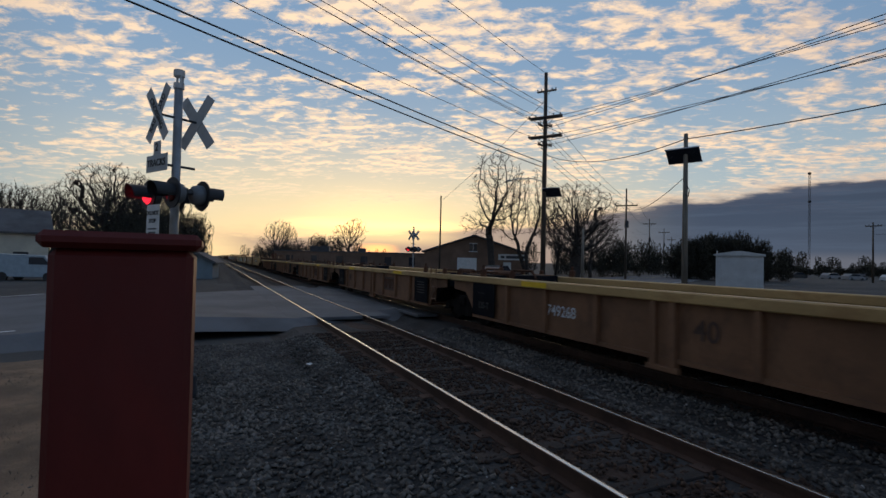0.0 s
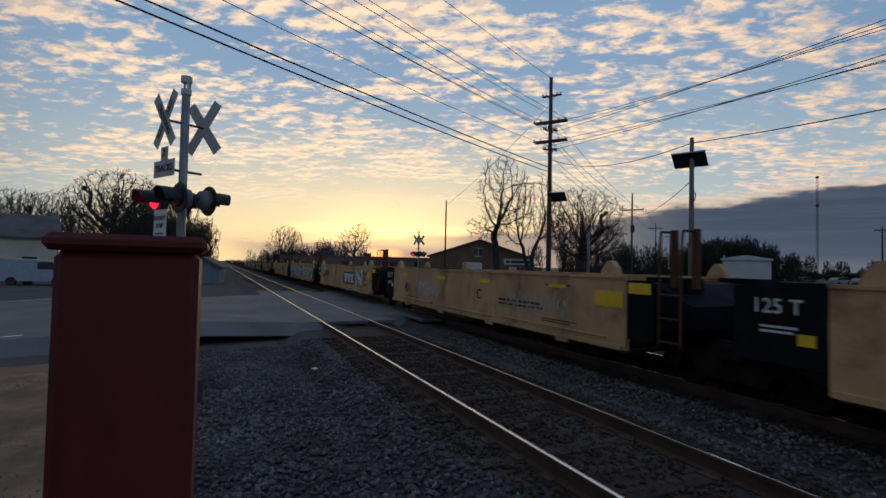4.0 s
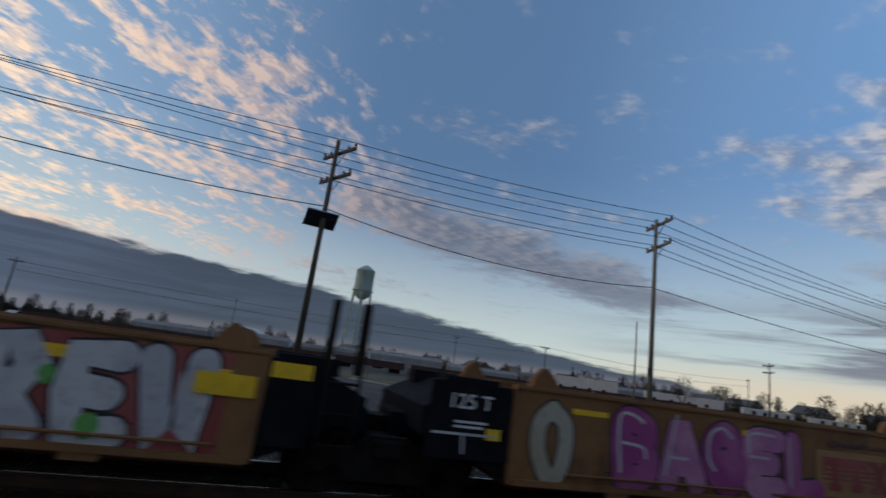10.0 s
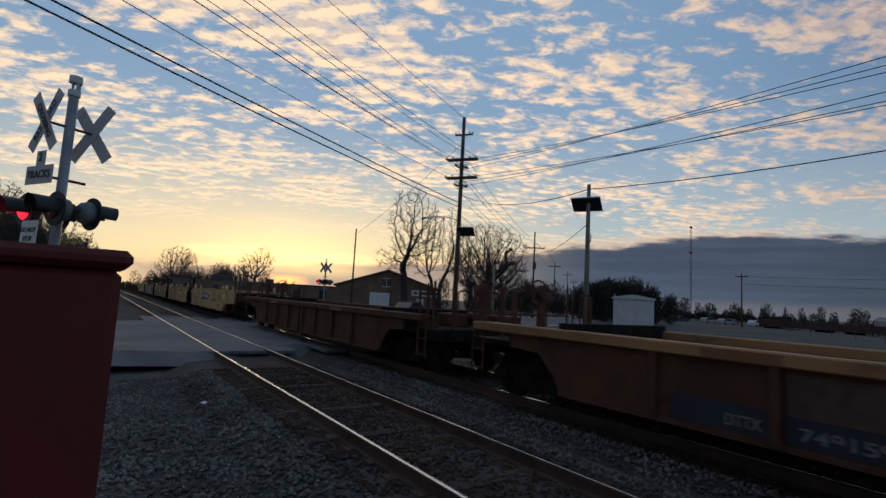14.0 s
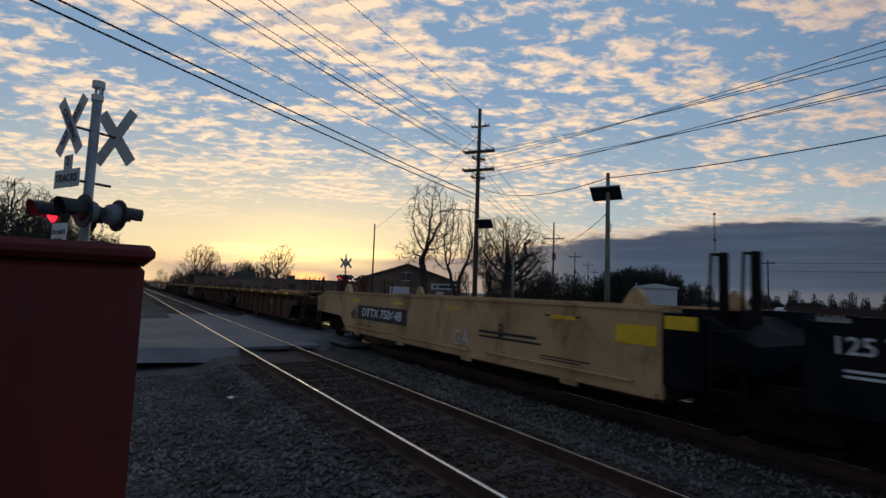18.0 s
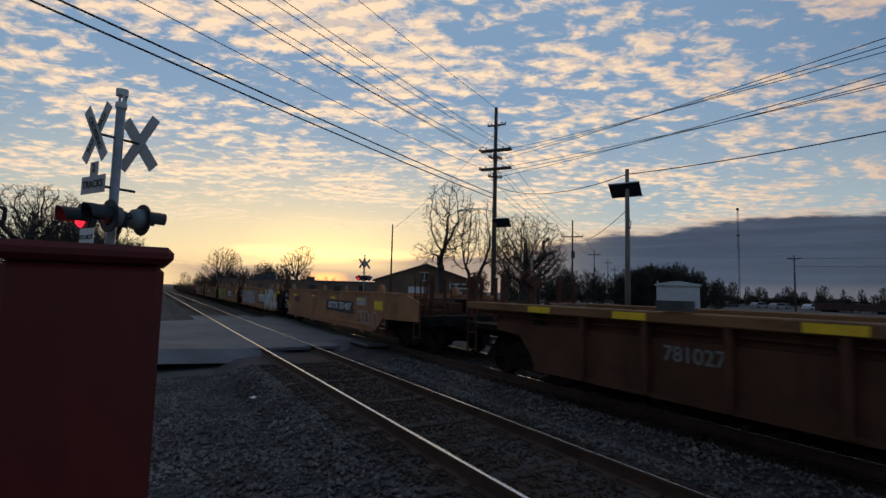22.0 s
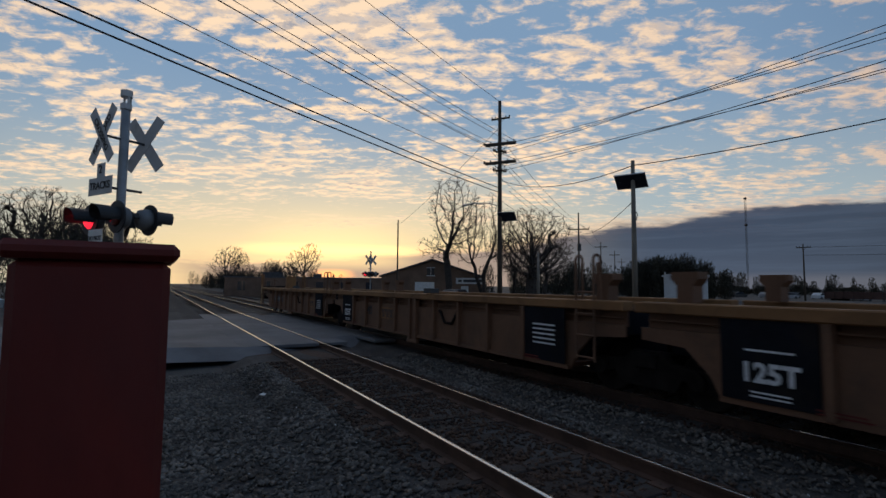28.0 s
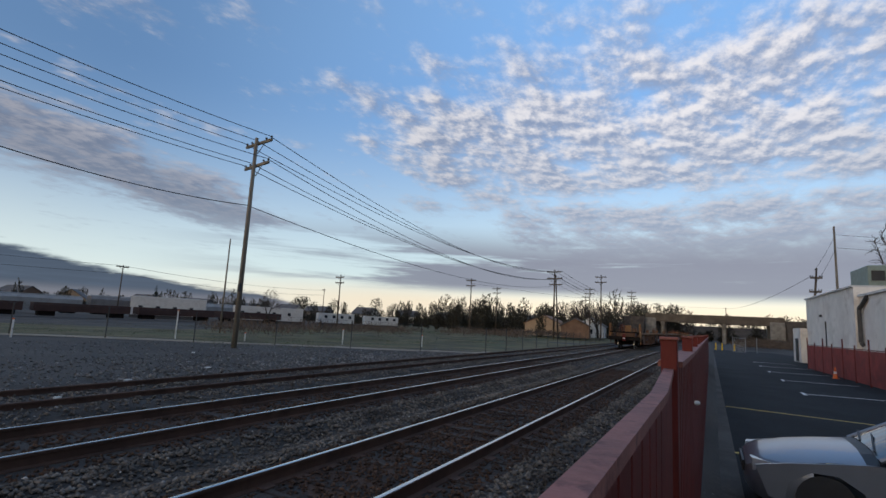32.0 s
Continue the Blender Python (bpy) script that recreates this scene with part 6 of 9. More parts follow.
# ---- poles and wires ----
def solar_panel(th, z, size, face, off=(0.0, 0.0)):
    p = part("solar_panel", M().bev(-size[0] / 2, size[0] / 2, -size[1] / 2, size[1] / 2, -0.03, 0.03, 0.006), m_panel, th, "dark solar panel on a bracket", at=pose(off[0] + 0.1 * math.cos(radians(face)), off[1] + 0.1 * math.sin(radians(face)), z) @ pose(0, 0, 0, 0, 0, face) @ pose(0, 0, 0, 42, 0, 0) @ pose(0, 0.1, 0.12))
    part("panel_frame", M().box(-size[0] / 2 - 0.02, size[0] / 2 + 0.02, -size[1] / 2 - 0.02, -size[1] / 2, -0.04, 0.04).box(-size[0] / 2 - 0.02, size[0] / 2 + 0.02, size[1] / 2, size[1] / 2 + 0.02, -0.04, 0.04), m_steel_grey, p)


def utility_pole(x, y, top, label, r=0.16, mat=None, base=-0.4, arms=(), lean=(0, 0), group="utility poles"):
    """arms: (height, half length, heading in degrees)."""
    th = thing("utility_pole", label, "utility pole", at=(x, y, base), group=group)
    h = top - base
    part("pole", M().rod((0, 0, 0), (lean[0], lean[1], h), r, r * 0.62, n=12), mat or m_pole, th, smooth=True)
    for z, half, head, *many in arms:
        d = Vector((math.cos(radians(head)), math.sin(radians(head)), 0))
        o = Vector((-d.y, d.x, 0))
        k = (z - base) / h
        mid = Vector((lean[0] * k, lean[1] * k, z - base))
        for side in (1, -1)[: many[0] if many else 1]:
            c = mid + o * (r * 0.9 + 0.03) * side
            m = M()
            m.bev(-half, half, -0.06, 0.06, -0.085, 0.085, 0.012).moved(Matrix.Translation(c) @ pose(0, 0, 0, 0, 0, head))
            a = part("crossarm", m, mat or m_pole, th, "wooden crossarm")
            for u in (-0.95, -0.55, 0.55, 0.95):
                q = c + d * half * u
                part("insulator", M().lathe([(0.025, 0.07), (0.025, 0.13), (0.065, 0.14), (0.075, 0.20), (0.04, 0.25), (0.0, 0.26)], n=8).moved(Matrix.Translation(q)), m_darkgrey, a)
            part("brace", M().rod(c + d * half * 0.5, c - Vector((0, 0, half * 0.45)), 0.022, n=5).rod(c - d * half * 0.5, c - Vector((0, 0, half * 0.45)), 0.022, n=5), m_darkgrey, a)
    return th


def wire(name, label, p, q, sag, r=0.019, n=20):
    cu = bpy.data.curves.new("wire", "CURVE")
    cu.dimensions, cu.bevel_depth, cu.bevel_resolution = "3D", r, 1
    sp = cu.splines.new("POLY")
    sp.points.add(n)
    p, q = Vector(p), Vector(q)
    for i in range(n + 1):
        u = i / n
        c = p.lerp(q, u)
        sp.points[i].co = (c.x, c.y, c.z - 4 * sag * u * (1 - u), 1)
    cu.materials.append(m_wire)
    return tagged(new(name, cu), label, "cable", "overhead wires")


P1, P3, P4, P5 = (-39.07, 25.71), (0.64, 21.4), (19.98, 21.2), (88.3, 21.9)
ARM1 = 35.0
pole1 = utility_pole(*P1, 20.1, "tall weathered utility pole with crossarms, street lamp and solar panel", 0.26, arms=[(18.4, 0.95, ARM1, 1), (15.75, 1.6, ARM1, 2), (15.0, 0.75, ARM1 + 75, 2), (13.9, 1.6, ARM1, 2), (13.1, 0.75, ARM1 + 75, 2)])
part("panel_bracket", M().rod((0, 0, 9.0), (0.55, 0.3, 9.0), 0.04, n=6), m_darkgrey, pole1)
solar_panel(pole1, 8.75, (1.7, 1.1), 215, (0.75, 0.45))
part("lamp_arm", M().pipe([(0, 0, 10.0), (-1.0, -0.8, 10.35), (-2.2, -1.7, 10.4), (-2.7, -2.1, 10.3)], 0.045), m_steel_grey, pole1)
part("lamp_head", M().bev(-3.2, -2.6, -2.35, -2.02, 10.18, 10.36, 0.05), m_steel_grey, pole1, "cobra-head street lamp, unlit")
pole_s = utility_pole(-16.71, 17.56, 8.15, "pole with a wide solar panel in the yard", 0.15, mat=m_pole_pale)
solar_panel(pole_s, 7.35, (1.5, 0.85), 205)
part("meter_loop", M().pipe([(0.15, -0.1, 6.0), (0.3, -0.1, 5.8), (0.25, -0.1, 5.5), (0.1, -0.1, 5.6)], 0.02), m_dark, pole_s)
pole3 = utility_pole(*P3, 12.15, "dark utility pole with two crossarms and a solar panel", 0.17, arms=[(11.5, 1.40, -60.5), (10.15, 1.38, -62)])
solar_panel(pole3, 8.15, (1.55, 0.95), 190)
pole4 = utility_pole(*P4, 12.15, "weathered utility pole with two crossarms", 0.16, mat=m_pole_pale, arms=[(11.85, 1.40, -100), (10.45, 1.42, -103)])
part("riser_box", M().bev(-0.22, -0.12, -0.2, 0.0, 3.2, 3.7, 0.02), m_darkgrey, pole4)
utility_pole(30.6, 36.1, 8.2, "slim bare pole in the yard", 0.09, mat=m_pole_pale)
utility_pole(P5[0], P5[1], 11.9, "distant utility pole with crossarms", 0.17, arms=[(11.5, 1.4, 80), (10.3, 1.4, 80)])
utility_pole(P5[0] + 1.6, P5[1] - 0.4, 11.1, "leaning distant utility pole", 0.15, arms=[(10.4, 1.3, 80), (9.3, 1.3, 80)], lean=(-0.9, 0.4))
for (x, y, t) in ((107.0, 17.3, 13.0), (128, 24, 12), (150, 17, 13), (160, 32, 12), (178, 20, 13), (190, 14, 12), (96, 42, 11), (118, 45, 11), (75, 60, 9.5)):
    utility_pole(x, y, t, "distant utility pole with crossarms", 0.15, arms=[(t - 0.5, 1.2, 80), (t - 1.6, 1.2, 80)])
for d, dx, dy, t in ((75, -0.7065, 0.7077, 12.6), (130, -0.677, 0.736, 13.0), (165, -0.6585, 0.7526, 13.1), (210, -0.649, 0.7605, 13), (260, -0.643, 0.766, 13)):
    q = utility_pole(dx * d, dy * d - 2.95, t, "distant roadside utility pole", 0.16, arms=[(t - 2.4 if d < 100 else t - 1.2, 1.5, 40)])
    if d < 200:
        part("transformer", M().rod((0.3, -0.2, t - 5.2), (0.3, -0.2, t - 4.2), 0.28, n=10), m_darkgrey, q)
utility_pole(-38.0, 29.6, 5.2, "short pale stub pole beside the road", 0.17, mat=m_pole_pale)
utility_pole(-59.1, 24.0, 10.3, "bare dark pole by the brick building", 0.13)
utility_pole(-45.15, 97.2, 9.8, "utility pole in the far yard", 0.17, arms=[(9.2, 1.1, 10)])
utility_pole(-13, 130, 11, "utility pole in the far yard", 0.12)
utility_pole(52, 150, 12, "utility pole in the far yard", 0.13, arms=[(11.4, 1.2, 10)])
utility_pole(50.5, 88.9, 8.5, "utility pole in the far yard", 0.13, arms=[(8.2, 1.2, 10)])
utility_pole(110, 95, 9.0, "utility pole by the houses", 0.13, arms=[(8.6, 1.1, 60)])
utility_pole(65.4, -14.6, 13.9, "brown utility pole behind the white building", 0.15, arms=[], mat=m_pole_pale)
utility_pole(62, -11.6, 9.0, "leaning dark pole by the white building", 0.14, lean=(-0.3, -0.75), arms=[(8.0, 0.5, 90), (6.6, 0.5, 90)])
utility_pole(150, -6.2, 9.0, "pole before the road bridge", 0.14)

# next pole along the road, out of sight, that the overhead wires run to
PQ = (-14.1, -17.6)
utility_pole(*PQ, 20.0, "tall utility pole by the road with crossarms", 0.19, arms=[(18.4, 0.95, ARM1), (15.75, 1.6, ARM1), (13.9, 1.6, ARM1)])
ad = Vector((math.cos(radians(ARM1)), math.sin(radians(ARM1)), 0))
for z, us, sag in ((20.05, (0.0,), 0.4), (15.95, (-1.5, -0.85, 0.85, 1.5), 0.6), (14.1, (-1.5, 1.5), 0.7)):
    for u in us:
        a = Vector((*P1, z)) + ad * u
        b = Vector((*PQ, z)) + ad * u
        wire("overhead_wire", "thin dark overhead wire between poles", a, b, sag, 0.02)
for u, z in ((0.25, 11.25), (-0.1, 10.95)):
    wire("overhead_cable", "thick black overhead cable", (P1[0] + u, P1[1], z), (PQ[0] + u, PQ[1], z + 0.25), 0.3, 0.038)
e3, e4 = Vector((math.cos(radians(-60.5)), math.sin(radians(-60.5)), 0)), Vector((math.cos(radians(-100)), math.sin(radians(-100)), 0))
for z1, z3, z4, us in ((15.6, 11.75, 12.05, (-1.33, -0.1, 1.33)), (13.9, 10.4, 10.65, (-1.33, -0.4, 1.33))):
    for k, u in enumerate(us):
        a, b, c = Vector((P1[0] + 0.3, P1[1], z1 - 0.45 * k)), Vector((*P3, z3)) + e3 * u, Vector((*P4, z4)) + e4 * u
        wire("overhead_wire", "thin dark overhead wire between poles", a, b, 0.35)
        wire("overhead_wire", "thin dark overhead wire between poles", b, c, 0.25)
        wire("overhead_wire", "thin dark overhead wire between poles", c, (P5[0], P5[1] + u, z4 - 0.4), 2.2, 0.022, 30)
        wire("overhead_wire", "thin dark overhead wire between distant poles", (P5[0], P5[1] + u, z4 - 0.4), (178, 20 + u, z4 + 0.6), 2.0, 0.03)
for p, q, s in (((P1[0], P1[1], 12.2), (-16.71, 17.56, 7.9), 0.9), ((-16.71, 17.56, 7.9), (*P3, 8.6), 0.35), ((*P3, 8.5), (*P4, 7.95), 0.75), ((*P4, 7.9), (P5[0], P5[1], 9.0), 1.8)):
    wire("telephone_cable", "black telephone cable between poles", p, q, s, 0.024)
wire("overhead_wire", "thin wire to the roadside pole", (-16.71, 17.56, 6.1), (-52.9, 50.2, 9.8), 0.8)
for z in (15.2, 13.4, 11.0):
    for u in (-1.2, 1.2):
        wire("overhead_wire", "thin dark overhead wire along the road", (P1[0] + u * 0.6, P1[1] + u * 0.5, z), (-53.0 + u * 0.6, 50.1 + u * 0.5, min(10.4, z - 2.2)), 0.7)
for a, b in ((75, 130), (130, 165), (165, 210), (210, 260)):
    for u in (-1.2, 1.2):
        wire("overhead_wire", "thin dark overhead wire along the road", (-0.7 * a + u, 0.715 * a - 3, 10.5), (-0.675 * b + u, 0.738 * b - 3, 11.5), 0.8, 0.02)
wire("overhead_wire", "thin wire to a bare pole", (-59, 24.2, 9.8), (P1[0], P1[1], 17.5), 0.4)
for z in (10.8, 9.4):
    wire("overhead_wire", "far overhead wires across the yard", (-45, 97.3, z - 1.6), (50.5, 88.9, z - 2.4), 0.9, 0.03)
    wire("overhead_wire", "far overhead wires across the yard", (50.5, 88.9, z - 2.4), (110, 95, z - 2.2), 0.9, 0.03)
    wire("overhead_wire", "thin wires between the lot poles", (62, -12.2, z - 2), (65.4, -14.6, z + 2), 0.2, 0.016)
    wire("overhead_wire", "thin wires leaving the lot pole", (65.4, -14.6, z + 2.2), (80, -40, z + 3), 0.3, 0.016)
wire("overhead_wire", "wire over the road bridge", (150, -6.2, 8.8), (96, 42, 10), 1.0, 0.02)
wire("overhead_wire", "wire over the road bridge", (150, -6.2, 8.8), (62, -11.9, 8.2), 1.0, 0.02)

# ---- equipment cabinet, tower, mast ----
cab = thing("equipment_cabinet", "pale grey steel equipment cabinet on a gravel yard", "cabinet", at=pose(-13.95, 17.55, -0.32, 0, 0, 32))
part("body", M().bev(-0.85, 0.85, -0.82, 0.82, 0.12, 2.58, 0.02), m_alu, cab)
part("roof", M().prism([(-0.93, 2.58), (0.93, 2.58), (0.93, 2.64), (0.1, 2.78), (-0.1, 2.78), (-0.93, 2.64)], "y", -0.9, 0.9), m_alu, cab, "shallow pitched cabinet roof")
part("door", M().bev(-0.62, 0.62, -0.845, -0.822, 0.25, 2.4, 0.008), m_alu, cab)
part("lifting_eye", M().rod((-0.8, -0.8, 2.64), (-0.8, -0.8, 2.78), 0.03, n=6), m_steel_grey, cab)
for s in (-1, 1):
    part("skid", M().box(-0.85, 0.85, s * 0.6 - 0.1, s * 0.6 + 0.1, -0.05, 0.12), m_dark, cab)

tw = thing("water_tower", "pale green water tower on tall splayed legs", "water tower", at=(31, 236, -0.5))
part("tank", M().lathe([(0, 27.6), (1.6, 28.0), (3.2, 29.3), (4.2, 31.2), (4.4, 32.5), (4.4, 41.6), (4.5, 41.7), (4.3, 42.2), (2.4, 43.6), (0.5, 44.6), (0, 44.7)], n=32), m_water_tower, tw, smooth=True)
part("balcony", M().lathe([(4.5, 31.9), (5.2, 31.9), (5.2, 32.05), (4.5, 32.05)], n=32), m_water_tower, tw)
rail = M()
for i in range(24):
    w = i * math.pi / 12
    rail.rod((5.15 * math.cos(w), 5.15 * math.sin(w), 32), (5.15 * math.cos(w), 5.15 * math.sin(w), 33.1), 0.04, n=4)
ring = [(5.15 * math.cos(i * math.pi / 12), 5.15 * math.sin(i * math.pi / 12), 33.1) for i in range(25)]
rail.pipe(ring, 0.05, 4)
part("balcony_rail", rail, m_water_tower, tw)
legs = []
for i in range(6):
    w = i * math.pi / 3 + 0.3
    a, b = Vector((6.6 * math.cos(w), 6.6 * math.sin(w), 0)), Vector((4.5 * math.cos(w), 4.5 * math.sin(w), 32))
    legs.append((a, b))
    part("leg", M().rod(a, b, 0.32, 0.30, n=8), m_water_tower, tw)
for i in range(6):
    (a, b), (c, d) = legs[i], legs[(i + 1) % 6]
    part("brace", M().rod(a.lerp(b, 0.5), c.lerp(d, 0.5), 0.12, n=5).rod(a.lerp(b, 0.03), c.lerp(d, 0.5), 0.05, n=4).rod(a.lerp(b, 0.52), c.lerp(d, 0.95), 0.05, n=4), m_water_tower, tw)
part("riser", M().rod((0, 0, 0), (0, 0, 28), 0.75, n=14), m_water_tower, tw)

rm = thing("radio_mast", "thin guyed radio mast far behind the yard", "mast", at=(-96, 172, -0.5))
lat = M()
for i in range(3):
    w = i * 2.094
    lat.rod((0.3 * math.cos(w), 0.3 * math.sin(w), 0), (0.3 * math.cos(w), 0.3 * math.sin(w), 33), 0.05, n=4)
for k in range(33):
    a, b = (k % 3) * 2.094, ((k + 1) % 3) * 2.094
    lat.rod((0.3 * math.cos(a), 0.3 * math.sin(a), k), (0.3 * math.cos(b), 0.3 * math.sin(b), k + 1), 0.03, n=3)
part("lattice", lat, m_darkgrey, rm)
for z in (33.2, 24.0):
    part("beacon", M().lathe([(0, z - 0.4), (0.5, z - 0.2), (0.5, z + 0.3), (0, z + 0.5)], n=8), m_dark, rm)

# ---- buildings ----
def gable_house(name, label, x, y, turn, w, d, eave, apex, wall, roof, openings=(), overhang=0.35, category="building"):
    """A gabled building; its gable front faces -y before turning. openings: (part name, x, z0, width, height, material, side)."""
    th = thing(name, label, category, at=pose(x, y, -0.45, 0, 0, turn))
    part("wall", M().prism([(-w / 2, 0), (w / 2, 0), (w / 2, eave), (0, apex), (-w / 2, eave)], "y", -d / 2, d / 2), wall, th)
    o = overhang
    k = (apex - eave) / (w / 2)
    for s in (-1, 1):
        part("roof", M().prism([(0, apex + 0.05), (s * (w / 2 + o), eave - o * k + 0.05), (s * (w / 2 + o), eave - o * k + 0.23), (0, apex + 0.25)], "y", -d / 2 - o, d / 2 + o), roof, th)
    for nm, ox, z0, ow, oh, mat, side in openings:
        if side == "f":
            p = part(nm, M().bev(ox - ow / 2, ox + ow / 2, -d / 2 - 0.06, -d / 2 - 0.004, z0, z0 + oh, 0.01), mat, th)
            if nm == "window":
                part("frame", M().box(ox - ow / 2 - 0.08, ox + ow / 2 + 0.08, -d / 2 - 0.10, -d / 2 - 0.06, z0 - 0.1, z0).box(ox - ow / 2 - 0.08, ox + ow / 2 + 0.08, -d / 2 - 0.10, -d / 2 - 0.06, z0 + oh, z0 + oh + 0.08).box(ox - 0.03, ox + 0.03, -d / 2 - 0.10, -d / 2 - 0.06, z0, z0 + oh), m_sign_white, p)
        else:
            s = -1 if side == "l" else 1
            p = part(nm, M().bev(min(s * (w / 2 + 0.06), s * (w / 2 + 0.004)), max(s * (w / 2 + 0.06), s * (w / 2 + 0.004)), ox - ow / 2, ox + ow / 2, z0, z0 + oh, 0.01), mat, th)
    return th


bb = gable_house("brick_building", "low brown brick building with a gable and a white door", -66, 32.5, 64, 13.5, 16, 3.4, 5.6, m_brick, m_roof,
                 [("door", -1.0, 0.1, 2.6, 2.6, m_sign_white, "f"), ("window", -0.2, 3.6, 1.0, 1.0, m_window, "f"), ("door", 4.4, 0.1, 1.0, 2.1, m_sign_white, "f")])
sg = part("sign_board", M().bev(3.2, 7.2, -8.12, -8.06, 2.5, 3.3, 0.01), m_sign_white, bb, "white sign board with dark bars of writing")
bars(sg, "writing", [(3.5, 4.0, 2.75, 3.05), (4.2, 6.9, 2.72, 3.08)], m_darkgrey, -8.125)
fl = thing("flat_building", "long flat-roofed brown brick building", "building", at=pose(-91, 22.6, -0.45, 0, 0, 75))
part("wall", M().box(-15, 15, -6, 6, 0, 3.3), m_brick, fl)
part("parapet", M().box(-15.15, 15.15, -6.15, 6.15, 3.3, 3.5), m_roof, fl)
part("roof_unit", M().bev(-9.5, -6.0, -2, 1, 3.5, 4.4, 0.05), m_darkgrey, fl)
part("roof_unit", M().bev(-0.8, 0.6, -2, 0, 3.5, 4.2, 0.05), m_darkgrey, fl)
for i in range(7):
    part("window", M().bev(-13 + i * 4.2, -11.8 + i * 4.2, -6.05, -6.004, 1.2, 2.7, 0.01), m_window, fl)
for i in range(14):
    part("pier", M().box(-14.6 + i * 2.25, -14.4 + i * 2.25, -6.1, -6.004, 0, 3.3), m_brick, fl)
gable_house("cream_house", "cream sided building with a dark gable roof", -60, -29, 17, 9, 22, 4.0, 6.2, m_cream, m_roof,
            [("window", y0, 1.5, 0.9, 1.1, m_window, "r") for y0 in (-8, -4.5, -1, 2.5, 6)] + [("door", 9, 0.1, 1.1, 2.1, m_dark, "r"), ("window", -2, 1.4, 1.0, 1.2, m_window, "f"), ("window", 2, 1.4, 1.0, 1.2, m_window, "f")])
gable_house("blue_shed", "small blue-grey metal shed", -52, -3.9, 80, 2.6, 3.2, 1.6, 2.3, material("blue_grey_siding", (0.16, 0.21, 0.24), 0.7, vary=0.15, scale=1), m_roof)
pv = thing("parked_van", "pale blue parked van beside the cream building", "van", at=pose(-46.5, -15.0, -0.4, 0, 0, 75))
part("body", M().prism([(-2.4, 0.35), (2.3, 0.35), (2.4, 0.9), (1.7, 1.15), (1.2, 1.9), (-2.4, 2.0)], "y", -0.95, 0.95), material("pale_blue_paint", (0.30, 0.37, 0.42), 0.35, vary=0.1), pv)
part("window_band", M().prism([(1.1, 1.25), (1.55, 1.25), (1.15, 1.78), (0.2, 1.78), (0.2, 1.25)], "y", -0.965, 0.965), m_window, pv)
for a in (-1.5, 1.5):
    for s in (-0.9, 0.9):
        part("wheel", M().rod((a, s - 0.1, 0.34), (a, s + 0.1, 0.34), 0.34, n=16), m_dark, pv)
for s in (-0.7, 0.7):
    part("tail_lamp", M().box(-2.43, -2.4, s - 0.1, s + 0.1, 0.9, 1.2), m_red_glow, pv, "lit red tail lamp")

# white building across the lot; the buildings stand a little askew to the tracks
ASKEW = Matrix.Translation((0, -2.955, 0)) @ pose(0, 0, 0, 0, 0, 2.2) @ Matrix.Translation((0, 2.955, 0))
wb = thing("white_building", "white painted block building with roof vents", "building", at=ASKEW @ pose(0, 0, LOT) @ Matrix.Diagonal((1, 1, 1.06, 1)))
part("tall_wall", M().box(46, 62.5, -30, -13.9, 0, 6.0), m_white_wall, wb)
part("low_wing", M().box(22.0, 45.99, -30, -14.25, 0, 5.3), m_white_wall, wb)
part("end_wing", M().box(62.51, 66.5, -20, -13.3, 0, 3.3), m_white_wall, wb)
part("coping", M().box(21.8, 46.0, -30, -14.1, 5.3, 5.45), m_alu, wb)
part("coping", M().box(46.01, 62.7, -30, -13.75, 6.0, 6.12), m_alu, wb)
part("roof_unit", M().bev(47.5, 52, -18.4, -15.2, 6.1, 7.7, 0.06), material("green_grey_sheet", (0.20, 0.25, 0.22), 0.6, vary=0.15), wb, "boxy grey-green rooftop unit")
part("roof_unit_louver", M().box(47.42, 47.49, -16.2, -15.4, 6.6, 7.3), m_dark, wb)
for x, z in ((39.0, 6.5), (36.5, 6.9)):
    v = part("vent_pipe", M().rod((x, -14.9, 5.4), (x, -14.9, z), 0.26, n=14), m_steel_grey, wb, "galvanised roof vent")
    part("vent_cap", M().lathe([(0.26, z), (0.42, z + 0.05), (0.42, z + 0.2), (0.1, z + 0.45)], x, -14.9, 14), m_darkgrey, v)
part("downpipe", M().pipe([(44.0, -14.15, 5.2), (45.0, -14.1, 4.7), (45.5, -14.05, 4.5), (45.5, -14.05, 2.2), (45.5, -14.2, 2.0)], 0.14, 8), m_darkgrey, wb)
part("roof_ladder", ladder(M(), 36.0, 36.5, -14.1, 0.5, 7.6), m_rust, wb, "rusty wall ladder")
for x in (38.5, 30.6):
    w = part("window", M().bev(x - 0.6, x + 0.6, -14.24, -14.20, 2.7, 4.2, 0.01), m_window, wb)
    part("frame", M().box(x - 0.68, x + 0.68, -14.22, -14.14, 2.6, 2.7).box(x - 0.68, x + 0.68, -14.22, -14.14, 4.2, 4.3).box(x - 0.03, x + 0.03, -14.22, -14.14, 2.7, 4.2), m_darkgrey, w)
part("wall_lamp", M().bev(55.8, 56.2, -13.88, -13.7, 4.2, 4.4, 0.02), m_darkgrey, wb)
part("conduit", M().rod((54.5, -13.84, 0.5), (54.5, -13.84, 3.8), 0.05, n=8), m_darkgrey, wb)
part("door", M().bev(63.6, 65.0, -13.28, -13.24, 0.1, 2.3, 0.02), m_dark, wb)
ac = thing("air_conditioner", "grey outdoor air conditioner unit on a pad", "air conditioner", at=ASKEW @ pose(25.2, -13.6, LOT))
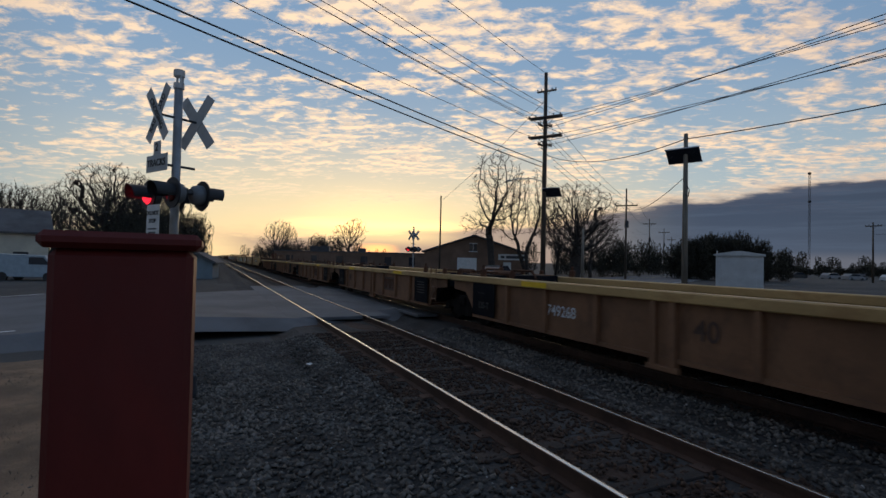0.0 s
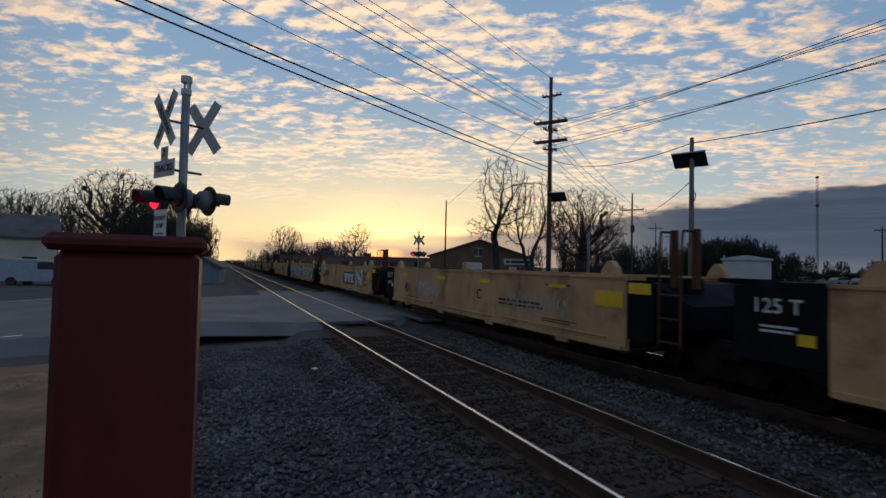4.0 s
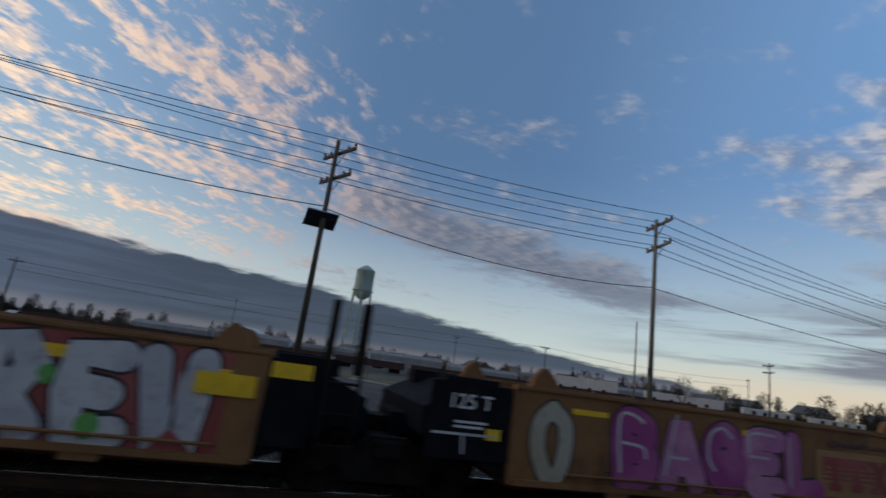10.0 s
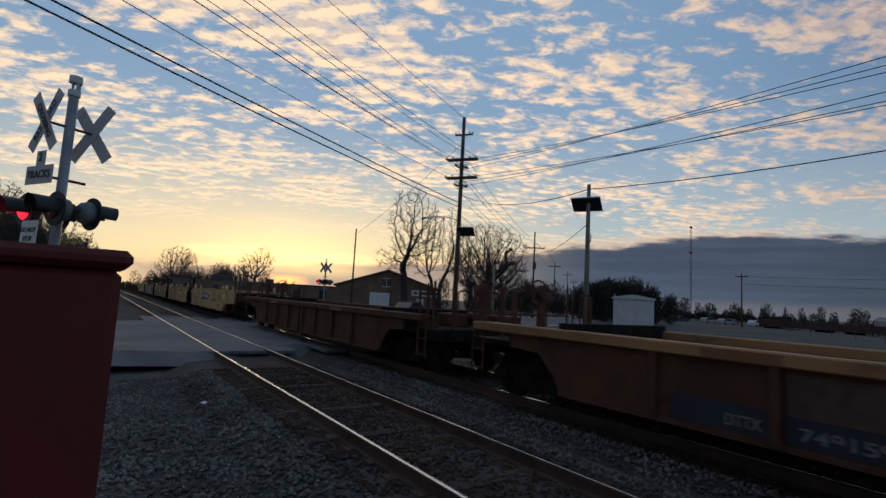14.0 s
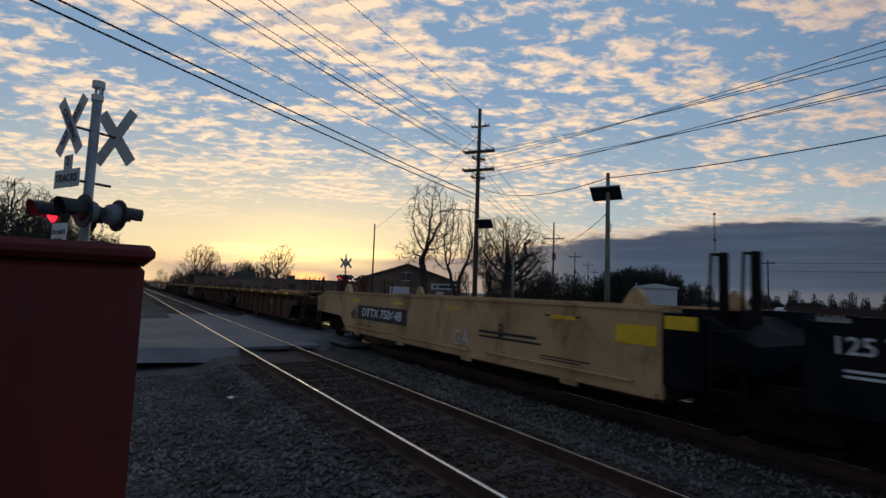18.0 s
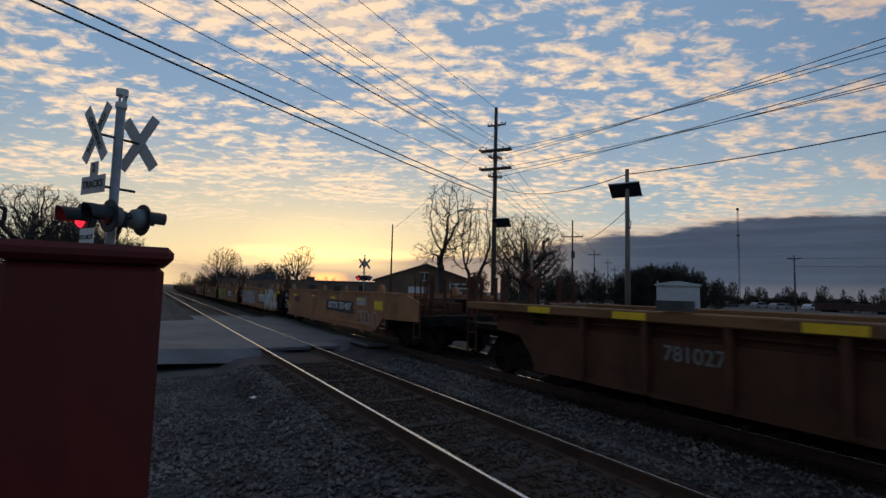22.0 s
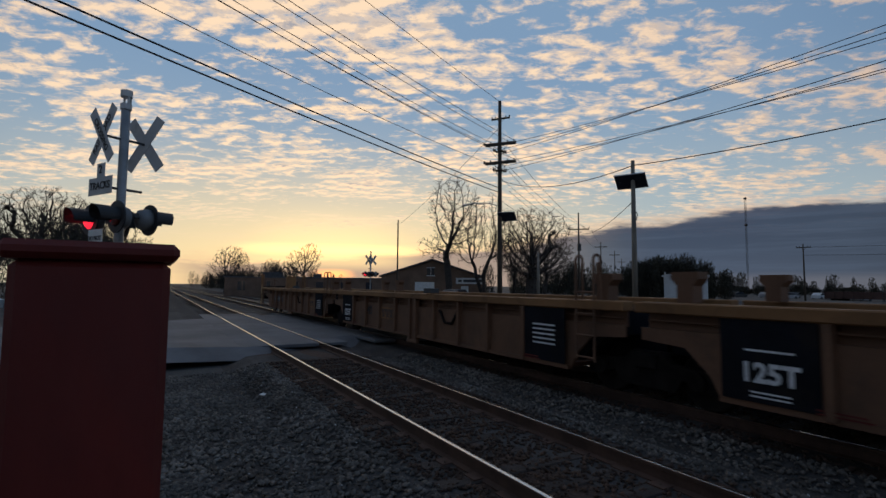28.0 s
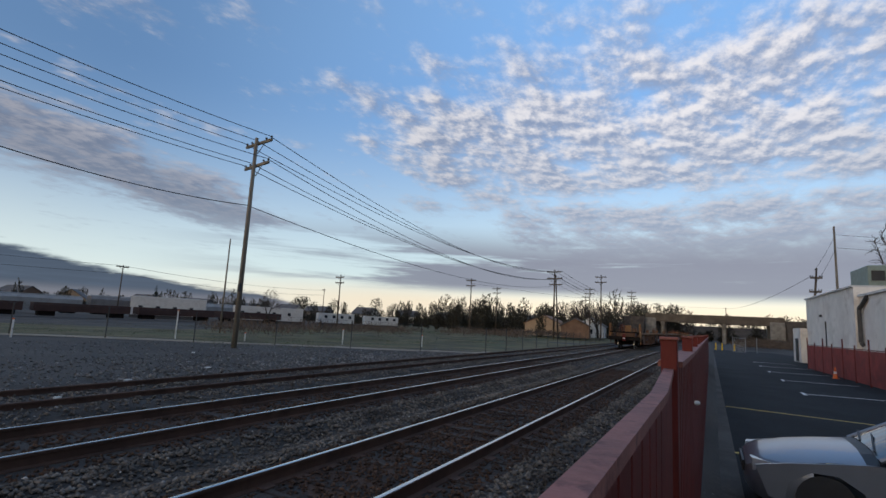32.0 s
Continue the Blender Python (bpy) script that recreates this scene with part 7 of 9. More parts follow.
part("casing", M().bev(-0.5, 0.5, -0.4, 0.4, 0.1, 1.3, 0.03), m_alu, ac)
for i in range(9):
    part("fin", M().box(-0.44, 0.44, 0.40, 0.42, 0.22 + i * 0.115, 0.28 + i * 0.115), m_darkgrey, ac)
part("pad", M().box(-0.65, 0.65, -0.5, 0.5, 0, 0.1), m_concrete, ac)
bn = thing("rubbish_bin", "black wheeled rubbish bin", "bin", at=ASKEW @ pose(27.2, -13.4, LOT))
part("body", M().prism([(-0.28, 0.05), (0.28, 0.05), (0.34, 0.95), (-0.34, 0.95)], "y", -0.3, 0.3), m_dark, bn)
part("lid", M().bev(-0.37, 0.37, -0.34, 0.34, 0.95, 1.02, 0.02), m_dark, bn)
rf = thing("red_screen_fence", "red screened fence round a corner of the white building", "fence", at=ASKEW @ pose(0, 0, LOT))
m_screen = material("red_mesh_screen", (0.23, 0.035, 0.028), 0.8, vary=0.25, scale=1.5, grain=80, bump=0.4, dirt=(0.12, 0.03, 0.025), dirt_amount=0.6)
for i in range(9):
    x = 29.4 + i * 2.6
    part("post", M().rod((x, -11.7, 0), (x, -11.7, 2.15 if i % 2 else 2.5), 0.04, n=8), m_red_fence, rf)
    if i < 8:
        part("screen", M().box(x + 0.04, x + 2.56, -11.71, -11.69, 0.08, 1.9), m_screen, rf)
        part("rail", M().rod((x, -11.7, 1.95), (x + 2.6, -11.7, 1.95), 0.025, n=6), m_red_fence, rf)
for i in range(3):
    part("screen", M().box(29.39, 29.41, -12.6 - i * 0.9, -11.72 - i * 0.9, 0.08, 1.9), m_screen, rf)
part("gate_post", M().bev(29.25, 29.45, -11.9, -11.7, 0, 2.9, 0.02), m_red_fence, rf)
part("planter", M().bev(24.5, 29.0, -12.9, -12.6, 0, 0.18, 0.03), m_concrete, rf)


def cone(x, y):
    th = thing("traffic_cone", "orange traffic cone on asphalt", "traffic cone", at=ASKEW @ pose(x, y, LOT), group="traffic cones")
    mo = m_cone
    part("base", M().bev(-0.18, 0.18, -0.18, 0.18, 0, 0.03, 0.008), mo, th)
    part("cone", M().lathe([(0.14, 0.03), (0.03, 0.7), (0.0, 0.71)], n=14), mo, th)
    part("band", M().lathe([(0.096, 0.30), (0.072, 0.45), (0.066, 0.45), (0.09, 0.30)], n=14), m_sign_white, th)


m_cone = material("orange_cone_plastic", (0.75, 0.16, 0.03), 0.5, vary=0.1)
cone(40.0, -11.3)
cone(88.0, -4.7)
cone(88.6, -5.4)
for y in (-3.4, -4.3, -6.0):
    bo = thing("bollard", "yellow steel bollard at the lot's end", "bollard", at=(93, y, LOT), group="bollards")
    part("post", M().rod((0, 0, 0), (0, 0, 1.05), 0.10, n=12), m_reflect, bo)
    part("cap", M().lathe([(0.10, 1.05), (0.06, 1.10), (0, 1.12)], n=12), m_reflect, bo)
gt = thing("chain_gate", "open chain-link gate at the end of the lot", "gate", at=(86, -5.6, LOT))
for x, y in ((0, 0), (0.3, -1.6), (0.2, -3.0)):
    part("post", M().rod((x, y, 0), (x, y, 2.2), 0.04, n=6), m_steel_grey, gt)
gm = M()
for i in range(10):
    gm.rod((0.0 + 0.03 * i, -0.16 * i, 0.1), (0.0 + 0.03 * i, -0.16 * i, 2.1), 0.012, n=4)
for z in (0.1, 1.1, 2.1):
    gm.rod((0, 0, z), (0.3, -1.6, z), 0.02, n=5)
part("leaf", gm, m_steel_grey, gt)

# ---- road bridge over the tracks ----
m_reed_bank = material("brushy_bank", (0.07, 0.052, 0.036), 0.95, vary=0.5, scale=0.5, grain=6, bump=0.8, bump_size=0.1)
m_dark_concrete = material("weathered_bridge_concrete", (0.13, 0.108, 0.085), 0.9, vary=0.25, scale=0.4, grain=10, bump=0.3, dirt=(0.08, 0.072, 0.06), dirt_amount=0.6, dirt_scale=0.5)
br = thing("road_bridge", "concrete road bridge on piers over the railway", "bridge", at=(170, 0, -0.8))
part("deck", M().box(-5.5, 5.5, -20.5, 15, 6.9, 7.5), m_dark_concrete, br)
for s in (-1, 1):
    part("girder", M().box(s * 5.2 - 0.2, s * 5.2 + 0.2, -17, 12, 5.9, 6.9), m_dark_concrete, br)
    part("parapet", M().box(s * 5.4 - 0.15, s * 5.4 + 0.15, -20.5, 15, 7.5, 8.2), m_dark_concrete, br)
for y in (-6.0, 10.2):
    part("pier_cap", M().box(-4.8, 4.8, y - 0.6, y + 0.6, 5.0, 5.9), m_concrete, br)
    for x in (-3.6, 0, 3.6):
        part("pier", M().rod((x, y, -0.6), (x, y, 5.0), 0.55, n=12), m_concrete, br)
part("abutment", M().box(-5.5, 5.5, -20.5, -17, 0.1, 6.9), m_concrete, br)
part("abutment", M().box(-5.5, 5.5, 12, 15, 0.1, 6.9), m_concrete, br)
for y0, y1, top in ((-20.5, -90, 6.5), (15, 21, 6.3), (21, 27, 4.4), (27, 36, 2.4)):
    m = M().prism([(-14, -0.7), (14, -0.7), (6, top), (-6, top)], "y", y0, y1).moved(Matrix.Translation((170, 0, 0)))
    solid("embankment", m, m_reed_bank, "brushy embankment of the road bridge", "embankment", kind="structure")
solid("far_embankment", M().prism([(228, -0.7), (262, -0.7), (250, 5.2), (238, 5.2)], "y", -110, 130), m_reed_bank, "dark brushy rise behind the road bridge", "embankment", kind="structure")

# ---- trees, brush and distance ----
def colonise(seed, blobs, count, step, kill, trunk, drift=0.1, fork=0, reach=1.9):
    """A bare tree grown towards points spread in its crown: an array of segments (from, to, radius at both ends).
    blobs: ellipsoids (x, y, z, radius across, half height); trunk: height of the clear trunk."""
    g = np.random.default_rng(seed)
    pts = []
    share = np.array([b[3] ** 2 * b[4] for b in blobs])
    for b, n in zip(blobs, (count * share / share.sum()).astype(int)):
        p = g.normal(0, 1, (n, 3))
        p *= (g.uniform(0.0, 1, n) ** (1 / 2.0) / np.linalg.norm(p, axis=1))[:, None]
        pts.append(p * np.array((b[3], b[3], b[4])) + np.array(b[:3]))
    A = np.concatenate(pts)
    nodes, parent = [np.zeros(3)], [-1]
    stems = 1 + fork
    for k in range(stems):
        last, lean = 0, g.uniform(-0.12, 0.12, 2) * (1 + fork)
        while nodes[last][2] < trunk * (1 if k == 0 else 1.15):
            nodes.append(nodes[last] + np.array((lean[0] + g.normal(0, 0.05), lean[1] + g.normal(0, 0.05), 1.0)) * step)
            parent.append(last)
            last = len(nodes) - 1
    P = np.array(nodes)
    D = np.linalg.norm(A[:, None] - P[None], axis=2)
    near, best = D.argmin(1), D.min(1)
    for _ in range(110):
        if not len(A):
            break
        act = best < max(reach, best.min() + 0.01)
        d = (A - P[near])[act]
        d /= np.linalg.norm(d, axis=1)[:, None] + 1e-9
        grown, inv = np.unique(near[act], return_inverse=True)
        v = np.zeros((len(grown), 3))
        np.add.at(v, inv, d)
        v /= np.linalg.norm(v, axis=1)[:, None] + 1e-9
        v += g.normal(0, 0.14, v.shape)
        v[:, 2] += drift
        v /= np.linalg.norm(v, axis=1)[:, None] + 1e-9
        new_p = P[grown] + v * step
        base = len(P)
        P = np.concatenate([P, new_p])
        parent += [int(q) for q in grown]
        D = np.linalg.norm(A[:, None] - new_p[None], axis=2)
        i, q = D.argmin(1), D.min(1)
        closer = q < best
        near, best = np.where(closer, base + i, near), np.where(closer, q, best)
        keep = best > kill
        A, near, best = A[keep], near[keep], best[keep]
    parent = np.array(parent)
    load = np.zeros(len(P))
    has_child = np.zeros(len(P), bool)
    has_child[parent[1:]] = True
    load[~has_child] = 1.0
    for k in range(len(P) - 1, 0, -1):
        load[parent[k]] += load[k]
    r = 0.0125 * load ** 0.56
    segs = [np.concatenate([P[parent[1:]], P[1:], np.minimum(r[parent[1:]], r[1:] * 1.5)[:, None], r[1:, None]], 1)]
    # fine twigs at the ends and along the thin branches
    thin = np.where(load[1:] < 6)[0] + 1
    src = np.repeat(thin, 3)
    d = P[src] - P[parent[src]]
    d = d / (np.linalg.norm(d, axis=1)[:, None] + 1e-9) + g.normal(0, 0.6, (len(src), 3)) + np.array((0, 0, 0.25))
    d /= np.linalg.norm(d, axis=1)[:, None]
    q = P[src] + d * (g.uniform(0.5, 1.7, len(src)) * step)[:, None]
    segs.append(np.concatenate([P[src], q, np.full((len(src), 1), 0.0105), np.full((len(src), 1), 0.007)], 1))
    return np.concatenate(segs)


def tree_meshes(segs, height=10.0):
    """Trunk and crown meshes from segments."""
    k = height / segs[:, 5].max()
    a, b = M(), M()
    for x0, y0, z0, x1, y1, z1, r0, r1 in (segs * k).tolist():
        thick = r1 > 0.05
        (a if thick else b).rod((x0, y0, z0), (x1, y1, z1), r0, r1, n=7 if thick else 3)
    return a.mesh("trunk", m_bark), b.mesh("crown", m_twig)


# broad round, tall slender, vase with several stems, wide open
SHAPES = [colonise(11, [(0, 0, 5.9, 4.2, 3.4), (0.6, -0.3, 4.6, 3.9, 2.2)], 3200, 0.24, 0.34, 2.4, 0.0, 0, 1.5),
          colonise(23, [(0.8, 0.2, 6.4, 3.4, 3.4), (-1.6, 0.4, 4.8, 2.2, 2.0)], 1700, 0.25, 0.38, 1.8),
          colonise(37, [(0.2, 0.0, 7.4, 1.7, 3.0), (-1.9, 1.3, 4.6, 1.6, 1.2), (1.5, -0.9, 5.4, 1.5, 1.5)], 1300, 0.26, 0.40, 3.0, 0.12, 0, 1.6),
          colonise(41, [(0.0, 0.0, 7.0, 2.1, 3.2), (1.0, -1.2, 5.4, 1.6, 2.2), (-1.2, 1.0, 5.6, 1.5, 2.2)], 1300, 0.26, 0.40, 2.2, 0.35, 2),
          colonise(59, [(-1.4, 0.5, 6.6, 2.4, 3.0), (1.6, -0.4, 6.0, 2.6, 2.6)], 1300, 0.26, 0.40, 2.0, 0.15)]
KINDS = [tree_meshes(q) for q in SHAPES]


def tree(x, y, h, k, label="bare winter tree with a spreading crown", turn=0.0, z=-0.45, group="bare trees", wide=1.0):
    th = thing("bare_tree", label, "tree", at=pose(x, y, z, 0, 0, turn) @ Matrix.Diagonal((h * wide / 10, h * wide / 10, h / 10, 1)), group=group)
    part("trunk", KINDS[k][0], None, th)
    part("crown", KINDS[k][1], None, th)
    return th


for x, y, h, k, t in ((-53.4, 28.6, 16.1, 2, 20), (-51.0, 32.3, 13.8, 3, 80), (-49.2, 37.9, 12.6, 0, 140), (-56.5, 40.5, 10.5, 3, 200), (-60, 50, 10.5, 4, 30), (-72, -14.5, 13.5, 0, 10), (-74, -12, 12, 3, 100),
                      (-88, -26, 12, 1, 40), (-92, -31, 12.5, 0, 90), (-86, -36, 11.5, 4, 200), (-80, -22, 10.5, 2, 300), (-66, -9.5, 10, 4, 15), (-111.5, 25.3, 11.6, 4, 220), (-114.3, 9.4, 10.6, 1, 75), (-113, 18.5, 8.0, 3, 12), (-117, 12.5, 9.5, 2, 110),
                      (63, -20.5, 15.5, 3, 60), (58, -21.5, 16.0, 4, 170), (52, -21.5, 14, 3, 260), (118, 20, 9, 1, 10), (140, 30, 10, 0, 30), (150, -30, 10, 1, 60), (72, 75, 7, 3, 20)):
    tree(x, y, h, k, turn=t, wide=1.35 if k == 2 else 1.2 if k == 3 else 1.0)
# evergreen-like dark mass by the left verge of the tracks, and brush beyond
def brush(name, label, clumps, mat, seed, category="brush", twig=0.02):
    """Thickets of fine twigs, one stuff object."""
    rng = np.random.default_rng(seed)
    V, F = [], []
    base = 0
    for cx, cy, rx, ry, h, count in clumps:
        ang, rad = rng.uniform(0, 6.28, count), np.sqrt(rng.uniform(0, 1, count))
        px, py = cx + np.cos(ang) * rad * rx, cy + np.sin(ang) * rad * ry
        hh = h * (1 - 0.55 * rad ** 2) * rng.uniform(0.55, 1.1, count)
        z0 = rng.uniform(-0.4, 0.45, count) * hh
        z0 = np.maximum(z0, -0.4)
        L = hh * rng.uniform(0.25, 0.55, count)
        dx, dy = rng.normal(0, 0.38, count), rng.normal(0, 0.38, count)
        w = twig * rng.uniform(0.6, 1.6, count) * (1 + h / 4)
        p0 = np.stack([px, py, z0 + hh * rng.uniform(0, 0.55, count)], 1)
        p1 = p0 + np.stack([dx * L, dy * L, L], 1)
        p1[:, 2] = np.minimum(p1[:, 2], hh)
        a = rng.uniform(0, 3.14, count)
        o = np.stack([np.cos(a), np.sin(a), np.zeros(count)], 1) * w[:, None]
        o2 = np.stack([-np.sin(a), np.cos(a), np.zeros(count)], 1) * w[:, None]
        pts = np.stack([p0 - o, p0 + o, p0 + o2, p1], 1)
        V.append(pts.reshape(-1, 3))
        idx = base + np.arange(count)[:, None] * 4
        F.append(np.concatenate([idx + np.array([0, 1, 3]), idx + np.array([1, 2, 3]), idx + np.array([2, 0, 3])], 0))
        base += count * 4
    V, F = np.concatenate(V), np.concatenate(F)
    me = bpy.data.meshes.new(name)
    me.vertices.add(len(V))
    me.vertices.foreach_set("co", V.ravel())
    me.loops.add(F.size)
    me.loops.foreach_set("vertex_index", F.ravel().astype(np.int32))
    me.polygons.add(len(F))
    me.polygons.foreach_set("loop_start", np.arange(0, F.size, 3, dtype=np.int32))
    me.polygons.foreach_set("loop_total", np.full(len(F), 3, np.int32))
    me.materials.append(mat)
    me.update(calc_edges=True)
    return tagged(new(name, me), label, category, kind="stuff")


rng = random.Random(5)


def lite_tree(seed, wide, low):
    """A coarse bare tree one unit tall: segment ends and widths."""
    q = colonise(seed, [(0, 0, 6.0, wide, 3.8), (0.5, 0.3, 4.0, wide * 0.9, 2.4)], 420, 0.42, 0.62, low, reach=2.2)
    top = q[:, 5].max()
    return np.concatenate([q[:, :6] / top, q[:, 7:8] / top * 1.5], 1)


LITE = [lite_tree(*q) for q in ((3, 3.0, 1.6), (5, 3.6, 1.2), (8, 2.2, 2.2), (13, 2.8, 1.5), (17, 3.2, 0.8))]


def woods(name, label, places, mat, seed, thin=0.02):
    """Many bare trees or tall shrubs as one stuff object: places of (x, y, height, width ratio)."""
    g = np.random.default_rng(seed)
    V = []
    for x, y, h, wide in places:
        s = LITE[int(g.integers(len(LITE)))]
        c, n = g.uniform(0, 6.283), len(s)
        rot = np.array([(math.cos(c), -math.sin(c), 0), (math.sin(c), math.cos(c), 0), (0, 0, 1)])
        k = np.array((h * wide, h * wide, h * 1.2))
        a, b = (s[:, :3] * k) @ rot.T, (s[:, 3:6] * k) @ rot.T
        d = b - a
        o = np.cross(d, g.normal(0, 1, (n, 3)))
        o /= np.linalg.norm(o, axis=1)[:, None] + 1e-9
        w = np.maximum(s[:, 6] * h * 0.6, thin)[:, None]
        base = np.array((x, y, ground_height(x, y) - 0.1 - 0.2 * h))
        V.append(np.stack([a - o * w, a + o * w, b + o * w * 0.5, b - o * w * 0.5], 1).reshape(-1, 3) + base)
    V = np.concatenate(V)
    m = len(V) // 4
    me = bpy.data.meshes.new(name)
    me.vertices.add(len(V))
    me.vertices.foreach_set("co", V.ravel())
    me.loops.add(m * 4)
    me.loops.foreach_set("vertex_index", np.arange(m * 4, dtype=np.int32))
    me.polygons.add(m)
    me.polygons.foreach_set("loop_start", np.arange(0, m * 4, 4, dtype=np.int32))
    me.polygons.foreach_set("loop_total", np.full(m, 4, np.int32))
    me.materials.append(mat)
    me.update(calc_edges=True)
    return tagged(new(name, me), label, "woods", kind="stuff")


U = rng.uniform
woods("trackside_thicket", "dense dark leafless thicket beside the tracks",
      [(-57 - U(0, 30), -4.2 - U(0, 7.5), U(5, 9), U(0.55, 0.9)) for i in range(60)] + [(-60 - U(0, 40), -8 - U(0, 10), U(8, 12.5), U(0.5, 0.8)) for i in range(26)]
      + [(-90 - U(0, 90), -5 - U(0, 12), U(6, 10), U(0.5, 0.8)) for i in range(40)], m_brush, 2, thin=0.028)
woods("cottage_woods", "row of bare winter trees behind the cream building", [(-84 - U(0, 14), -14 - U(0, 30), U(9, 13), U(0.5, 0.75)) for i in range(22)], m_brush, 3, thin=0.025)
woods("far_woods", "distant line of bare winter woods", [(-110 - U(0, 170), 15 + U(0, 16), U(4.5, 8.5), U(0.5, 0.9)) for i in range(90)] + [(-230 - U(0, 60), 10 + U(0, 110), U(5, 9), U(0.5, 0.9)) for i in range(34)], m_brush, 4, thin=0.04)
woods("far_woods", "distant woods behind the roadside", [(-72 + U(-8, 4), 50 + U(0, 48), U(4.5, 8), U(0.5, 0.9)) for i in range(34)] + [(-64 + U(-4, 4), 46 + U(0, 16), U(4, 7), U(0.6, 1.0)) for i in range(14)], m_brush, 5, thin=0.035)
woods("yard_bushes", "dark bushes and small trees behind the equipment cabinet", [(-55 + U(-3, 3) + k * 0.5, 64 + k, 4.5 + 3.4 * math.sin((k + 2) / 14 * 3.1) * U(0.7, 1.05), U(0.6, 0.9)) for k in range(13) for i in range(8)] + [(-50 + U(-1, 1), 81 + U(-1.5, 1.5), U(4.6, 5.8), 0.8) for i in range(5)], m_brush, 6, thin=0.035)
far = []
for i in range(230):
    a = radians(-50 + i * 0.65 + U(-0.5, 0.5))
    d = U(180, 290)
    far.append((math.sin(a) * d, math.cos(a) * d, rng.choice((5, 5.5, 6.5, 8, 9)) + (2.5 if i > 130 else 0) * U(0, 1.4), U(0.6, 1.0)))
for i in range(760):
    a, d = radians(U(-50, 95)), U(170, 240)
    far.append((math.sin(a) * d, math.cos(a) * d, U(1.8, 3.9), U(1.2, 1.9)))
woods("far_woods", "distant bare trees along the horizon behind the yard", far, m_brush, 7, thin=0.09)
woods("bridge_woods", "bare trees behind the road bridge", [(190 + U(0, 40), -80 + U(0, 60), U(8, 12), U(0.6, 1.0)) for i in range(50)] + [(184 + U(0, 12), 7 + U(0, 17), U(11, 14), U(0.8, 1.1)) for i in range(16)] + [(150 + U(0, 40), 24 + U(0, 70), U(8, 13), U(0.7, 1.0)) for i in range(46)] + [(160, 23, 16, 0.7)] + [(112 + U(0, 48), 24 + U(0, 60), U(4, 9.5), U(0.5, 0.8)) for i in range(34)] + [(150 + U(0, 12), 20 + U(0, 60), U(4, 7.5), U(0.6, 0.9)) for i in range(24)] + [(150 + U(0, 12), -32 - U(0, 40), U(4, 9), U(0.6, 0.9)) for i in range(24)], m_brush, 8, thin=0.075)
m_reed = material("dry_brush", (0.17, 0.115, 0.075), 0.95, vary=0.4, scale=0.7, grain=8, bump=0.0, per_island=0.6)
brush("dry_brush", "dry reddish brush and weeds along the yard fence", [(30 + i * 4.5, 26 + rng.uniform(0, 14) - i * 0.3, 4, 4, rng.uniform(0.7, 1.5), 500) for i in range(26)] + [(100 + rng.uniform(0, 50), -9 - rng.uniform(0, 14), 5, 4, rng.uniform(0.9, 2.2), 600) for i in range(16)], m_reed, 8, twig=0.03)
brush("weeds", "sparse dead weeds in the gravel and dry grass", [(-2 - rng.uniform(0, 9), -3.2 - rng.uniform(0, 6), 0.35, 0.35, rng.uniform(0.05, 0.14), 40) for i in range(70)] + [(rng.uniform(-12, 30), rng.uniform(9.8, 17), 0.25, 0.25, 0.16, 30) for i in range(60)], m_reed, 9, twig=0.004)
brush("grass_tufts", "low winter grass tufts beyond the fence", [(rng.uniform(14, 80), rng.uniform(15, 40), 1.6, 1.6, rng.uniform(0.12, 0.3), 90) for i in range(170)], material("grass_blades", (0.10, 0.11, 0.04), 0.95, vary=0.5, scale=0.6, per_island=0.5, bump=0.0), 10, twig=0.012)


def conifer(x, y, h):
    th = thing("conifer", "small dark conifer behind the yard", "tree", at=(x, y, -0.6), group="conifers")
    part("trunk", M().rod((0, 0, 0), (0, 0, h * 0.9), h * 0.025, 0.02, n=6), m_bark, th)
    r = random.Random(int(x * 7 + h))
    m = M()
    for i in range(260):
        u = r.random() ** 0.7
        a, z = r.uniform(0, 6.28), h * (0.08 + 0.9 * (1 - u))
        l = h * 0.30 * u * r.uniform(0.6, 1.1) + 0.1
        p = Vector((0, 0, z))
        q = p + Vector((math.cos(a) * l, math.sin(a) * l, -l * 0.25))
        s = Vector((-math.sin(a), math.cos(a), 0)) * (0.05 * h * u + 0.05)
        b = len(m.v)
        m.v += [tuple(p), tuple(p.lerp(q, 0.6) - s), tuple(q), tuple(p.lerp(q, 0.6) + s), tuple(p.lerp(q, 0.6) - Vector((0, 0, 0.12)))]
        m.f += [(b, b + 1, b + 4), (b + 1, b + 2, b + 4), (b + 2, b + 3, b + 4), (b + 3, b, b + 4)]
    part("crown", m, m_conifer, th)


conifer(118, 23, 5.0)
conifer(95, 150, 9.0)
conifer(98, 152, 7.5)

